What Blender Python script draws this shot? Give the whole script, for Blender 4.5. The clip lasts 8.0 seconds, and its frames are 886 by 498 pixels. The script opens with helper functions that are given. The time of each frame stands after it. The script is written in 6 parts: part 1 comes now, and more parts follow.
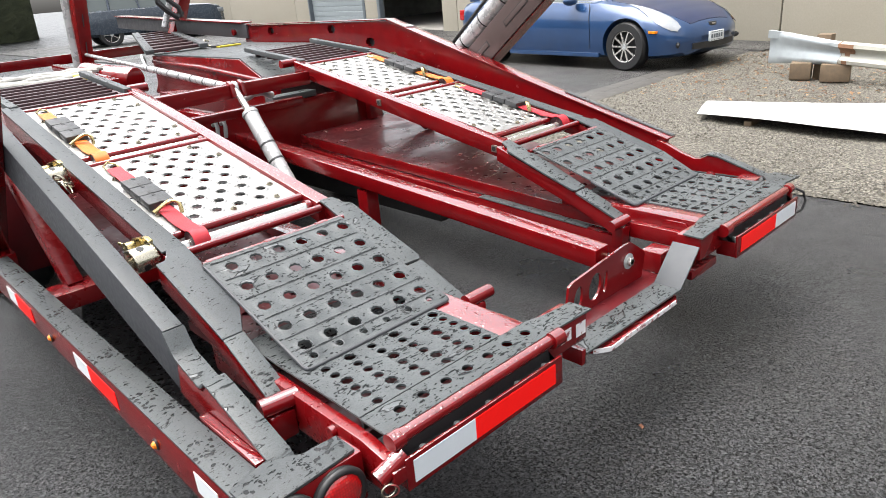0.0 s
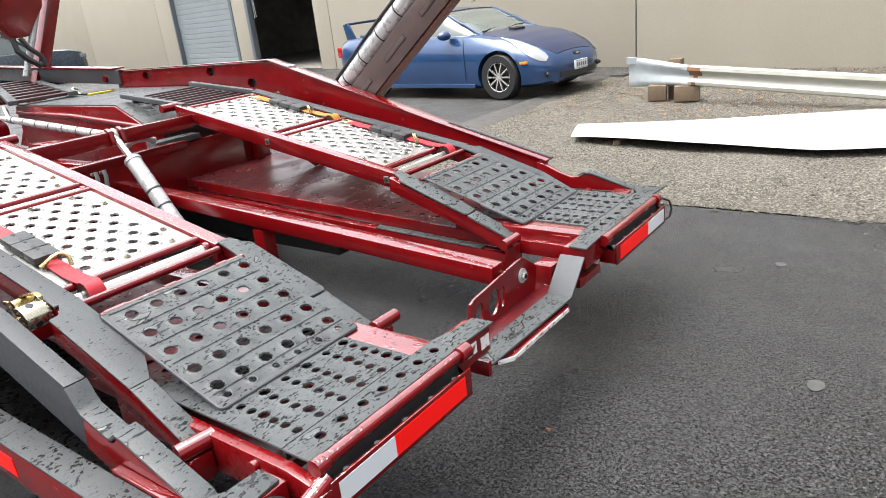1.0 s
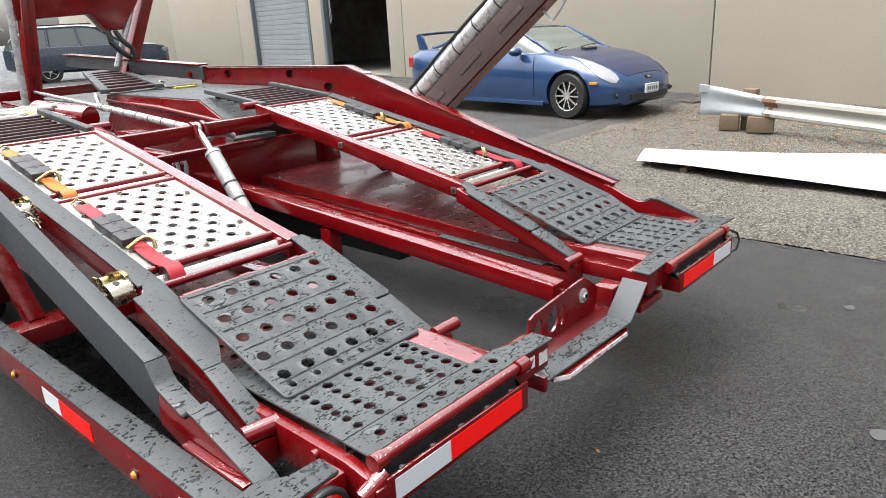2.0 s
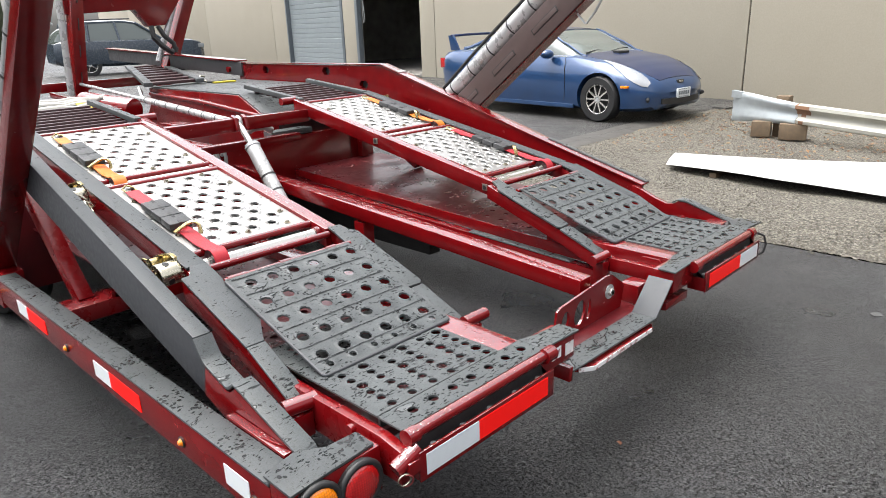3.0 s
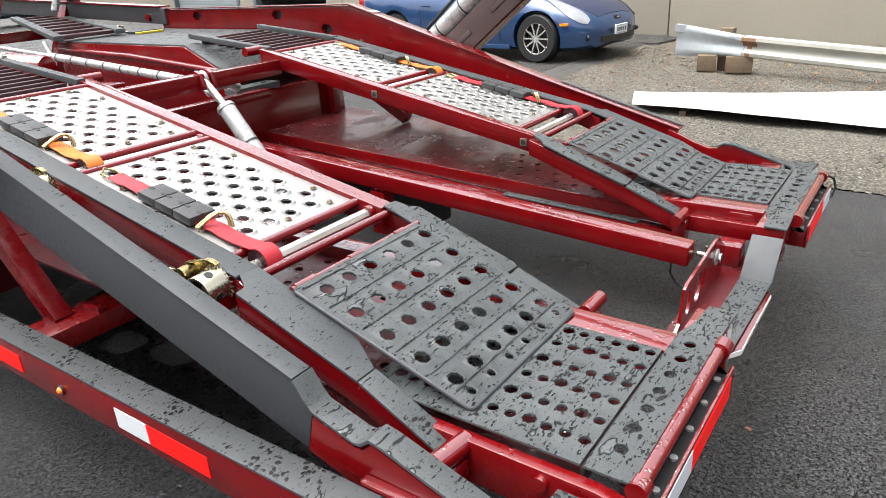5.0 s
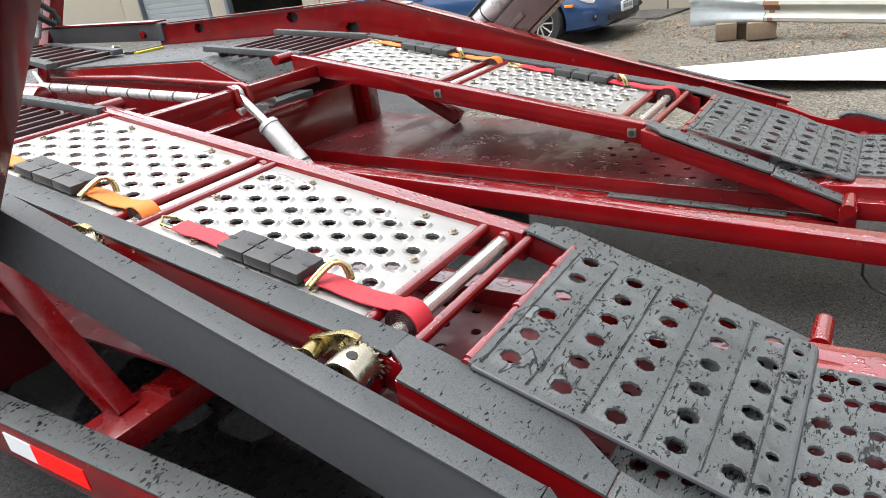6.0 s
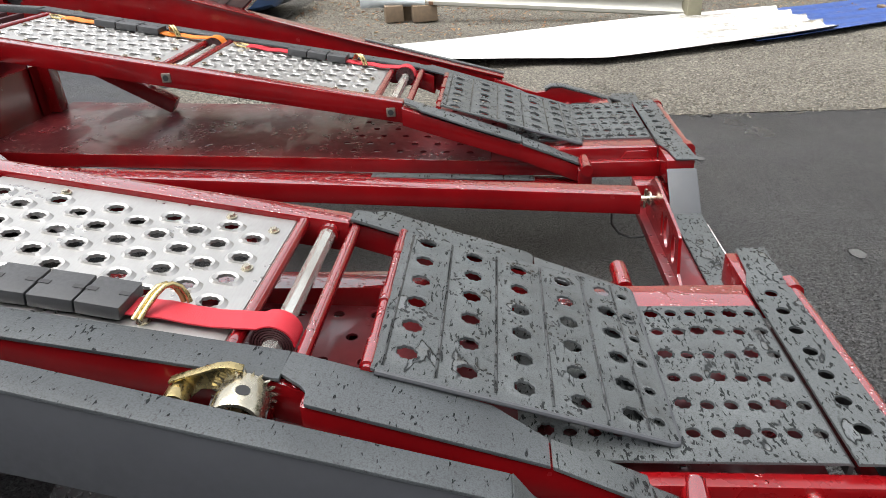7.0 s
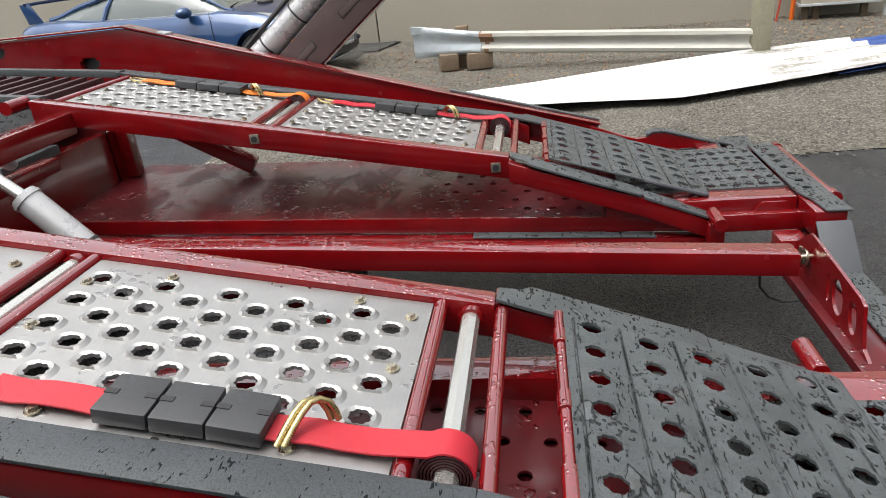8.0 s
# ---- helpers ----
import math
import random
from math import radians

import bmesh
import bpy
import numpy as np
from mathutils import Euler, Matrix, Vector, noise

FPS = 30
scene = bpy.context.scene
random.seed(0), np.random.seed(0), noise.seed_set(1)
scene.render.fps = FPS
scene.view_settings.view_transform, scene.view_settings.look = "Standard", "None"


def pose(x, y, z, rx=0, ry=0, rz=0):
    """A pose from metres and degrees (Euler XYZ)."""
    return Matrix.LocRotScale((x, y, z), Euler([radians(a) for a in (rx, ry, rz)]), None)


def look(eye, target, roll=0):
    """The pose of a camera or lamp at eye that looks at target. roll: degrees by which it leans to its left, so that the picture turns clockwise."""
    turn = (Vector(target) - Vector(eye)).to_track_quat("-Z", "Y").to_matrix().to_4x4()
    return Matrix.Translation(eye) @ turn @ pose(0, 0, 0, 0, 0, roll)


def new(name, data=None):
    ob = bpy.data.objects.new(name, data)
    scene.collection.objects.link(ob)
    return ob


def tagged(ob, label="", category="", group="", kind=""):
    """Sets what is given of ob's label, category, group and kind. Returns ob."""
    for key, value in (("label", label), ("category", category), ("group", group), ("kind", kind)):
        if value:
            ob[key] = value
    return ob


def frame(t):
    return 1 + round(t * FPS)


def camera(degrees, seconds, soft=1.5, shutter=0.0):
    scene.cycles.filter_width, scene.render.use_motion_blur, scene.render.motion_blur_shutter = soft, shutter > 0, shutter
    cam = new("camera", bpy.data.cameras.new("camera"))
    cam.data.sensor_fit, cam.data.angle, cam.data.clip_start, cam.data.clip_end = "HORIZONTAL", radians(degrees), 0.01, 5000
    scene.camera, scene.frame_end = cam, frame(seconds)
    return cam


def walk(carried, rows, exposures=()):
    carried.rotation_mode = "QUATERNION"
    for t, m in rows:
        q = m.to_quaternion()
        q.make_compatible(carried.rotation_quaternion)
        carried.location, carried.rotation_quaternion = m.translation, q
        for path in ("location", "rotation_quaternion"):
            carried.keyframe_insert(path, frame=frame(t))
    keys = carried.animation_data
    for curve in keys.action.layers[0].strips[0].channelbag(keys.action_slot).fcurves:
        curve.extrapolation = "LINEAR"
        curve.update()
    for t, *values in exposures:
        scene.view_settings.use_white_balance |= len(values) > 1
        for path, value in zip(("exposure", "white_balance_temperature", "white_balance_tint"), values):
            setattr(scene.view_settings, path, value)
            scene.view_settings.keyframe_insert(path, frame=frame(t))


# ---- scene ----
cam = camera(66.5, 8.0, soft=0.55)
PATH = [
    (0, (-1.61, -0.878, 1.322), (-0.369, 0.502, 0.578), -5.0),
    (0.5, (-1.701, -0.902, 1.337), (-0.297, 0.315, 0.598), -4.8),
    (1, (-1.685, -0.916, 1.334), (-0.208, 0.247, 0.651), -6.3),
    (1.5, (-1.715, -0.91, 1.348), (-0.258, 0.292, 0.691), -3.8),
    (1.7, (-1.727, -0.904, 1.349), (-0.323, 0.361, 0.694), -3.6),
    (2.8, (-1.805, -0.943, 1.352), (-0.423, 0.362, 0.73), -2.2),
    (3, (-1.824, -0.949, 1.349), (-0.48, 0.391, 0.716), -2.1),
    (3.5, (-1.845, -0.871, 1.336), (-0.518, 0.459, 0.649), -1.8),
    (4, (-1.781, -0.604, 1.325), (-0.522, 0.747, 0.557), -4.5),
    (4.2, (-1.775, -0.55, 1.328), (-0.535, 0.812, 0.549), -6.8),
    (5.3, (-1.873, -0.063, 1.29), (-0.349, 0.966, 0.503), -2.4),
    (5.5, (-1.83, 0.068, 1.266), (-0.338, 1.124, 0.454), -3.7),
    (6, (-1.732, 0.321, 1.27), (-0.236, 1.383, 0.473), -8.5),
    (6.5, (-1.76, 0.469, 1.27), (-0.096, 1.159, 0.4), -9.1),
    (7, (-1.76, 0.661, 1.281), (0.0, 0.839, 0.348), -3.5),
    (7.5, (-1.603, 0.834, 1.252), (0.170, 0.980, 0.345), -2.5),
    (8, (-1.555, 0.897, 1.266), (0.250, 1.192, 0.457), -6.4),
]
EXPOSURES = [(0, 1.95), (1.0, 1.95), (1.7, 1.80), (3.0, 1.8), (4.2, 1.8), (5.5, 1.85), (6.0, 1.8), (6.5, 1.73), (7.0, 1.62), (7.5, 1.42), (8.0, 1.28)]
walk(cam, [(t, look(eye, target, roll)) for t, eye, target, roll in PATH], EXPOSURES)

# ---- light ----
world = bpy.data.worlds.new("sky")
scene.world = world
world.use_nodes = True
wt = world.node_tree
wt.nodes.clear()
sky = wt.nodes.new("ShaderNodeTexSky")
sky.sky_type = 'NISHITA'
sky.sun_disc = False
SUN_ELEV, SUN_ROT = 74.0, 320.0
sky.sun_elevation, sky.sun_rotation = radians(SUN_ELEV), radians(SUN_ROT)
sky.air_density, sky.dust_density, sky.ozone_density = 1.0, 6.0, 1.0
pale = wt.nodes.new("ShaderNodeHueSaturation")
pale.inputs["Saturation"].default_value = 0.22
bgn = wt.nodes.new("ShaderNodeBackground")
bgn.inputs["Strength"].default_value = 0.15
wo = wt.nodes.new("ShaderNodeOutputWorld")
wt.links.new(sky.outputs[0], pale.inputs["Color"])
wt.links.new(pale.outputs[0], bgn.inputs["Color"])
wt.links.new(bgn.outputs[0], wo.inputs["Surface"])

sun_data = bpy.data.lights.new("sun", 'SUN')
sun_data.energy, sun_data.angle, sun_data.color = 1.1, radians(60), (1.0, 0.97, 0.93)
sun = new("sun", sun_data)
_a, _e = radians(SUN_ROT), radians(SUN_ELEV)
sun_from = Vector((math.sin(_a) * math.cos(_e), math.cos(_a) * math.cos(_e), math.sin(_e)))
sun.matrix_world = look(sun_from * 30, (0, 0, 0))

# ---- materials ----
RAIN = 0.60                    # soaked surfaces are darker than dry ones


def soaked(c, k=None):
    return tuple(v * (RAIN if k is None else k) for v in c)


def nodes_of(name):
    m = bpy.data.materials.new(name)
    m.use_nodes = True
    nt = m.node_tree
    return m, nt, nt.nodes["Principled BSDF"]


def tex_noise(nt, scale, detail=4.0, rough=0.55, coord="Object"):
    tc = nt.nodes.new("ShaderNodeTexCoord")
    n = nt.nodes.new("ShaderNodeTexNoise")
    n.inputs["Scale"].default_value, n.inputs["Detail"].default_value, n.inputs["Roughness"].default_value = scale, detail, rough
    nt.links.new(tc.outputs[coord], n.inputs["Vector"])
    return n.outputs["Fac"]


def tex_cells(nt, scale, feature='F1', coord="Object", rand=1.0):
    tc = nt.nodes.new("ShaderNodeTexCoord")
    n = nt.nodes.new("ShaderNodeTexVoronoi")
    n.feature = feature
    n.inputs["Scale"].default_value = scale
    n.inputs["Randomness"].default_value = rand
    nt.links.new(tc.outputs[coord], n.inputs["Vector"])
    return n


def ramp(nt, fac, *stops):
    r = nt.nodes.new("ShaderNodeValToRGB")
    els = r.color_ramp.elements
    while len(els) < len(stops):
        els.new(0.5)
    for el, (p, c) in zip(els, stops):
        el.position = p
        el.color = (c, c, c, 1) if isinstance(c, (int, float)) else (*c, 1)
    nt.links.new(fac, r.inputs["Fac"])
    return r.outputs["Color"]


def mixc(nt, fac, a, b, mode='MIX'):
    n = nt.nodes.new("ShaderNodeMix")
    n.data_type, n.blend_type = 'RGBA', mode
    for sock, v in ((n.inputs["Factor"], fac), (n.inputs[6], a), (n.inputs[7], b)):
        if isinstance(v, (int, float)):
            sock.default_value = v
        elif isinstance(v, tuple):
            sock.default_value = (*v, 1)
        else:
            nt.links.new(v, sock)
    return n.outputs[2]


def math_node(nt, op, a, b=0.0):
    n = nt.nodes.new("ShaderNodeMath")
    n.operation = op
    for sock, v in zip(n.inputs, (a, b)):
        if isinstance(v, (int, float)):
            sock.default_value = v
        else:
            nt.links.new(v, sock)
    return n.outputs[0]


def bump(nt, bsdf, height, strength, distance, coat=False):
    b = nt.nodes.new("ShaderNodeBump")
    b.inputs["Strength"].default_value, b.inputs["Distance"].default_value = strength, distance
    nt.links.new(height, b.inputs["Height"])
    nt.links.new(b.outputs[0], bsdf.inputs["Normal"])
    if coat:
        nt.links.new(b.outputs[0], bsdf.inputs["Coat Normal"])


def drops(nt, scale, cover):
    """A mask of water beads: soft domes of uneven size, gathered in patches on level faces."""
    tc = nt.nodes.new("ShaderNodeTexCoord")
    wob = nt.nodes.new("ShaderNodeTexNoise")
    wob.inputs["Scale"].default_value, wob.inputs["Detail"].default_value = scale * 0.45, 2.0
    nt.links.new(tc.outputs["Object"], wob.inputs["Vector"])
    mad = nt.nodes.new("ShaderNodeVectorMath")
    mad.operation = 'MULTIPLY_ADD'
    mad.inputs[1].default_value = (1.3 / scale,) * 3
    nt.links.new(wob.outputs["Color"], mad.inputs[0])
    nt.links.new(tc.outputs["Object"], mad.inputs[2])
    v = tex_cells(nt, scale)
    nt.links.new(mad.outputs[0], v.inputs["Vector"])
    dome = ramp(nt, v.outputs["Distance"], (0.0, 1.0), (0.30, 0.75), (0.42, 0.0))
    patch = ramp(nt, tex_noise(nt, scale * 0.16, 3.0), (cover, 0.0), (cover + 0.06, 1.0))
    g = nt.nodes.new("ShaderNodeNewGeometry")
    sep = nt.nodes.new("ShaderNodeSeparateXYZ")
    nt.links.new(g.outputs["True Normal"], sep.inputs[0])
    flat = ramp(nt, sep.outputs[2], (0.55, 0.0), (0.85, 1.0))
    return math_node(nt, 'MULTIPLY', math_node(nt, 'MULTIPLY', dome, patch), flat)


def stretched(nt, scale, squash, detail, rough=0.6):
    """Noise drawn out across the track."""
    tc = nt.nodes.new("ShaderNodeTexCoord")
    mp = nt.nodes.new("ShaderNodeMapping")
    mp.inputs["Scale"].default_value = (squash, 1.0, 1.0)
    nt.links.new(tc.outputs["Object"], mp.inputs["Vector"])
    n = nt.nodes.new("ShaderNodeTexNoise")
    n.inputs["Scale"].default_value, n.inputs["Detail"].default_value, n.inputs["Roughness"].default_value = scale, detail, rough
    n.inputs["Distortion"].default_value = 0.4
    nt.links.new(mp.outputs[0], n.inputs["Vector"])
    return n.outputs["Fac"]


def level_faces(nt):
    g = nt.nodes.new("ShaderNodeNewGeometry")
    sep = nt.nodes.new("ShaderNodeSeparateXYZ")
    nt.links.new(g.outputs["True Normal"], sep.inputs[0])
    return ramp(nt, sep.outputs[2], (0.55, 0.0), (0.85, 1.0))


def paint(name, colour, dark, rough=0.13, beads=95.0, cover=0.5, coat=0.25, gloss=0.5, relief=0.003, side=0.04, pools=None, haze=0.04):
    """Enamel under a film of rain; pools: the film gathers in patches, the higher the fewer."""
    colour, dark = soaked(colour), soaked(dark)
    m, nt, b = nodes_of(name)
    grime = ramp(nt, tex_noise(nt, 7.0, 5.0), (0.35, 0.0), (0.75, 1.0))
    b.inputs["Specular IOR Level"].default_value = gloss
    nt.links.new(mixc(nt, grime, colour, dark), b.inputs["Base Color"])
    wet = drops(nt, beads, cover)
    film = ramp(nt, level_faces(nt), (0.0, coat * side), (1.0, coat))
    if pools is not None:
        film = math_node(nt, 'MULTIPLY', film, ramp(nt, stretched(nt, 7.0, 0.6, 5.0), (pools, 0.12), (pools + 0.08, 1.0)))
        film = math_node(nt, 'MAXIMUM', film, math_node(nt, 'MULTIPLY', wet, 0.2))
    nt.links.new(film, b.inputs["Coat Weight"])
    r = ramp(nt, tex_noise(nt, 22.0, 3.0), (0.3, rough), (0.8, rough + 0.16))
    nt.links.new(math_node(nt, 'SUBTRACT', r, math_node(nt, 'MULTIPLY', wet, rough * 0.8)), b.inputs["Roughness"])
    b.inputs["Coat Roughness"].default_value = haze
    b.inputs["Coat IOR"].default_value = 2.2
    fine = math_node(nt, 'MULTIPLY', tex_noise(nt, 60.0, 2.0), 0.05)
    bump(nt, b, math_node(nt, 'ADD', wet, fine), 0.9, relief, True)
    return m


def plain(name, colour, rough=0.5, metal=0.0, vary=0.25, scale=30.0, bumps=0.15, dist=0.001, coat=0.0, rain=None):
    colour = soaked(colour, rain)
    m, nt, b = nodes_of(name)
    n = tex_noise(nt, scale, 5.0)
    lo = tuple(c * (1 - vary) for c in colour)
    hi = tuple(min(1.0, c * (1 + vary * 0.6)) for c in colour)
    big = tex_noise(nt, scale * 0.17, 3.0)
    both = math_node(nt, 'MULTIPLY', math_node(nt, 'ADD', n, big), 0.5)
    nt.links.new(ramp(nt, both, (0.3, lo), (0.7, hi)), b.inputs["Base Color"])
    nt.links.new(ramp(nt, n, (0.3, max(0.03, rough - 0.1)), (0.75, min(1.0, rough + 0.12))), b.inputs["Roughness"])
    b.inputs["Metallic"].default_value = metal
    b.inputs["Coat Weight"].default_value = coat
    if bumps:
        bump(nt, b, n, bumps, dist)
    return m


RED = paint("red_enamel_wet", (0.225, 0.0040, 0.0060), (0.150, 0.0030, 0.0048), rough=0.14, beads=84.0, cover=0.46, coat=1.0, gloss=0.35, relief=0.0019)
# darker, rougher red for lower decks, floors and arches; rain film in patches
RED_DECK = paint("dark_red_deck_enamel_puddled", (0.125, 0.005, 0.008), (0.070, 0.004, 0.007), rough=0.36, beads=46.0, cover=0.52, coat=0.6, gloss=0.3, pools=0.46, haze=0.24)
RED_DULL = paint("red_enamel_drained", (0.225, 0.0040, 0.0060), (0.150, 0.0030, 0.0048), rough=0.22, beads=78.0, cover=0.60, coat=0.18, gloss=0.35)


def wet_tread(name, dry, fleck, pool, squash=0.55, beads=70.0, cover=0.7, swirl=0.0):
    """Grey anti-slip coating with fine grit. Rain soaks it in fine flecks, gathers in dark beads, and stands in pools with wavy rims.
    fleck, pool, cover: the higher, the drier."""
    dry = soaked(dry)
    m, nt, b = nodes_of(name)
    flat = level_faces(nt)
    cloud = ramp(nt, tex_noise(nt, 6.0, 5.0, 0.65), (0.36, 0.0), (0.64, 1.0))
    col = mixc(nt, cloud, tuple(c * 1.12 for c in dry), tuple(c * 0.84 for c in dry))
    grit = tex_noise(nt, 360.0, 2.0)
    col = mixc(nt, ramp(nt, grit, (0.40, 0.5), (0.55, 0.0)), col, tuple(c * 0.40 for c in dry))
    speck = ramp(nt, tex_noise(nt, 150.0, 4.0, 0.75), (0.35, 0.9), (0.41, 0.0))
    col = mixc(nt, speck, col, tuple(c * 0.22 for c in dry))
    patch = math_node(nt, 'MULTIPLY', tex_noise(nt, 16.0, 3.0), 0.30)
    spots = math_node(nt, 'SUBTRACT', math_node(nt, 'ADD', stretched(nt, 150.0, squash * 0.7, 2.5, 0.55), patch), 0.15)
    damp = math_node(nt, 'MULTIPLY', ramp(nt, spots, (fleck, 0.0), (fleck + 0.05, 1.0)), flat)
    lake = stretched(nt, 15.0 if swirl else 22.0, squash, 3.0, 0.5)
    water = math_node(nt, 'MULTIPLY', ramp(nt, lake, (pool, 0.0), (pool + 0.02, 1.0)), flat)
    # dark rim of a pool: its edge's dim reflection put into the colour
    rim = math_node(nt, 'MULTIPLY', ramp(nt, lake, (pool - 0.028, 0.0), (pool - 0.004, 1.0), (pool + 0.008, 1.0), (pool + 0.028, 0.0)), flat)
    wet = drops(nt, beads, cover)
    soak_and_rim = math_node(nt, 'MAXIMUM', math_node(nt, 'MAXIMUM', damp, rim), ramp(nt, wet, (0.02, 0.0), (0.2, 1.0)))
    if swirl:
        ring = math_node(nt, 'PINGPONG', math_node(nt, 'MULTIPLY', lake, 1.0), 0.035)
        # further contour lines, darkened in the colour like the rims
        dark_lines = math_node(nt, 'MULTIPLY', ramp(nt, ring, (0.0, swirl), (0.004, swirl), (0.009, 0.0)), flat)
        soak_and_rim = math_node(nt, 'MAXIMUM', soak_and_rim, dark_lines)
    col = mixc(nt, math_node(nt, 'MULTIPLY', soak_and_rim, 0.80), col, tuple(c * 0.10 for c in dry))
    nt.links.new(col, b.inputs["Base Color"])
    nt.links.new(mixc(nt, soak_and_rim, (0.36, 0.36, 0.36), (0.07, 0.07, 0.07)), b.inputs["Specular IOR Level"])
    b.inputs["Coat Roughness"].default_value = 0.03
    nt.links.new(math_node(nt, 'MAXIMUM', water, math_node(nt, 'MULTIPLY', wet, 0.6)), b.inputs["Coat Weight"])
    nt.links.new(mixc(nt, soak_and_rim, mixc(nt, cloud, (0.52, 0.52, 0.52), (0.42, 0.42, 0.42)), (0.24, 0.24, 0.24)), b.inputs["Roughness"])
    high = math_node(nt, 'ADD', math_node(nt, 'MULTIPLY', grit, 0.2), math_node(nt, 'ADD', math_node(nt, 'MULTIPLY', math_node(nt, 'MAXIMUM', water, wet), 0.6), math_node(nt, 'MULTIPLY', damp, 0.22)))
    bump(nt, b, high, 0.9, 0.0020, True)
    return m


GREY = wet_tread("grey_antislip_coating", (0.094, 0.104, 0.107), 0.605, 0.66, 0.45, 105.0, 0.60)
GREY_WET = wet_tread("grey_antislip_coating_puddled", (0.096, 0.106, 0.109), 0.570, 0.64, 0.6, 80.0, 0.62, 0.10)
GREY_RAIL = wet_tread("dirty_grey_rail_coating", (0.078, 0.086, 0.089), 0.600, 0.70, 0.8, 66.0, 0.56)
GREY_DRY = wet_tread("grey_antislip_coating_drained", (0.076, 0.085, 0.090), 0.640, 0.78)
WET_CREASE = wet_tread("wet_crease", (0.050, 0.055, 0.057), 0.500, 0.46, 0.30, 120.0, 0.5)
GREY_SMOOTH = plain("smooth_grey_wrap", (0.050, 0.053, 0.061), 0.55, 0.0, 0.12, 60.0, 0.12)


def alloy():
    m, nt, b = nodes_of("bare_aluminium_panel")
    streak = nt.nodes.new("ShaderNodeTexCoord")
    mp = nt.nodes.new("ShaderNodeMapping")
    mp.inputs["Scale"].default_value = (9.0, 60.0, 9.0)
    nt.links.new(streak.outputs["Object"], mp.inputs["Vector"])
    n = nt.nodes.new("ShaderNodeTexNoise")
    n.inputs["Scale"].default_value, n.inputs["Detail"].default_value = 6.0, 6.0
    nt.links.new(mp.outputs[0], n.inputs["Vector"])
    dirt = ramp(nt, tex_noise(nt, 9.0, 5.0), (0.45, 0.0), (0.7, 1.0))
    nt.links.new(mixc(nt, math_node(nt, 'MULTIPLY', dirt, 0.35), (0.375, 0.371, 0.360), (0.235, 0.231, 0.22)), b.inputs["Base Color"])
    b.inputs["Metallic"].default_value = 0.92
    wet = drops(nt, 55.0, 0.56)
    r = ramp(nt, n.outputs["Fac"], (0.3, 0.34), (0.7, 0.52))
    nt.links.new(mixc(nt, wet, r, (0.10, 0.10, 0.10)), b.inputs["Roughness"])
    bump(nt, b, math_node(nt, 'ADD', math_node(nt, 'MULTIPLY', n.outputs["Fac"], 0.1), wet), 0.5, 0.0018)
    return m


ALLOY = alloy()
CHROME = plain("polished_rod", (0.95, 0.94, 0.88), 0.22, 0.8, 0.05, 4.0, 0.0)
SILVER = plain("silver_painted_cylinder", (0.62, 0.62, 0.62), 0.3, 0.35, 0.12, 18.0, 0.08, coat=0.3)
ZINC = plain("yellow_zinc_plate", (0.72, 0.58, 0.28), 0.28, 0.95, 0.3, 70.0, 0.12)
ZINC_PALE = plain("pale_zinc_plate", (0.80, 0.74, 0.58), 0.25, 0.95, 0.25, 70.0, 0.12)
BLACK = plain("black_rubber", (0.018, 0.018, 0.019), 0.55, 0.0, 0.3, 80.0, 0.2)
BLACK_PAINT = plain("black_chassis_paint", (0.022, 0.021, 0.021), 0.6, 0.0, 0.4, 12.0, 0.2)
BLACK_PAD = plain("black_strap_pad", (0.045, 0.047, 0.05), 0.5, 0.0, 0.2, 140.0, 0.25)
GALV = plain("galvanised_steel", (0.62, 0.64, 0.64), 0.42, 0.35, 0.15, 14.0, 0.1)
RUST = plain("rusty_steel", (0.30, 0.155, 0.085), 0.8, 0.1, 0.5, 40.0, 0.4, 0.002)
TIMBER = plain("weathered_timber", (0.22, 0.155, 0.095), 0.8, 0.0, 0.35, 26.0, 0.4, 0.003)
TIMBER_POST = plain("greenish_treated_post", (0.30, 0.28, 0.19), 0.8, 0.0, 0.25, 26.0, 0.4, 0.003)


def webbing(name, colour):
    colour = soaked(colour)
    m, nt, b = nodes_of(name)
    tc = nt.nodes.new("ShaderNodeTexCoord")
    w = nt.nodes.new("ShaderNodeTexWave")
    w.inputs["Scale"].default_value, w.inputs["Distortion"].default_value = 220.0, 1.0
    nt.links.new(tc.outputs["Object"], w.inputs["Vector"])
    lo = tuple(c * 0.78 for c in colour)
    nt.links.new(mixc(nt, w.outputs["Fac"], lo, colour), b.inputs["Base Color"])
    b.inputs["Roughness"].default_value = 0.55
    bump(nt, b, w.outputs["Fac"], 0.3, 0.0006)
    return m


STRAP_RED = webbing("red_webbing", (0.60, 0.010, 0.028))
STRAP_ORANGE = webbing("orange_webbing", (0.85, 0.21, 0.005))
STRAP_BLACK = webbing("dark_webbing_edge", (0.06, 0.012, 0.015))
STRAP_YELLOW = webbing("yellow_webbing", (0.75, 0.60, 0.02))
ROPE = plain("pale_rope", (0.62, 0.60, 0.55), 0.8, 0.0, 0.3, 150.0, 0.5, 0.002)


def reflective(name, colour):
    colour = soaked(colour, 0.95)
    m, nt, b = nodes_of(name)
    v = tex_cells(nt, 260.0, 'DISTANCE_TO_EDGE', rand=0.0)
    e = ramp(nt, v.outputs["Distance"], (0.02, 0.88), (0.10, 1.0))
    nt.links.new(mixc(nt, 1.0, e, colour, 'MULTIPLY'), b.inputs["Base Color"])
    b.inputs["Roughness"].default_value = 0.5
    b.inputs["Specular IOR Level"].default_value = 0.25
    return m


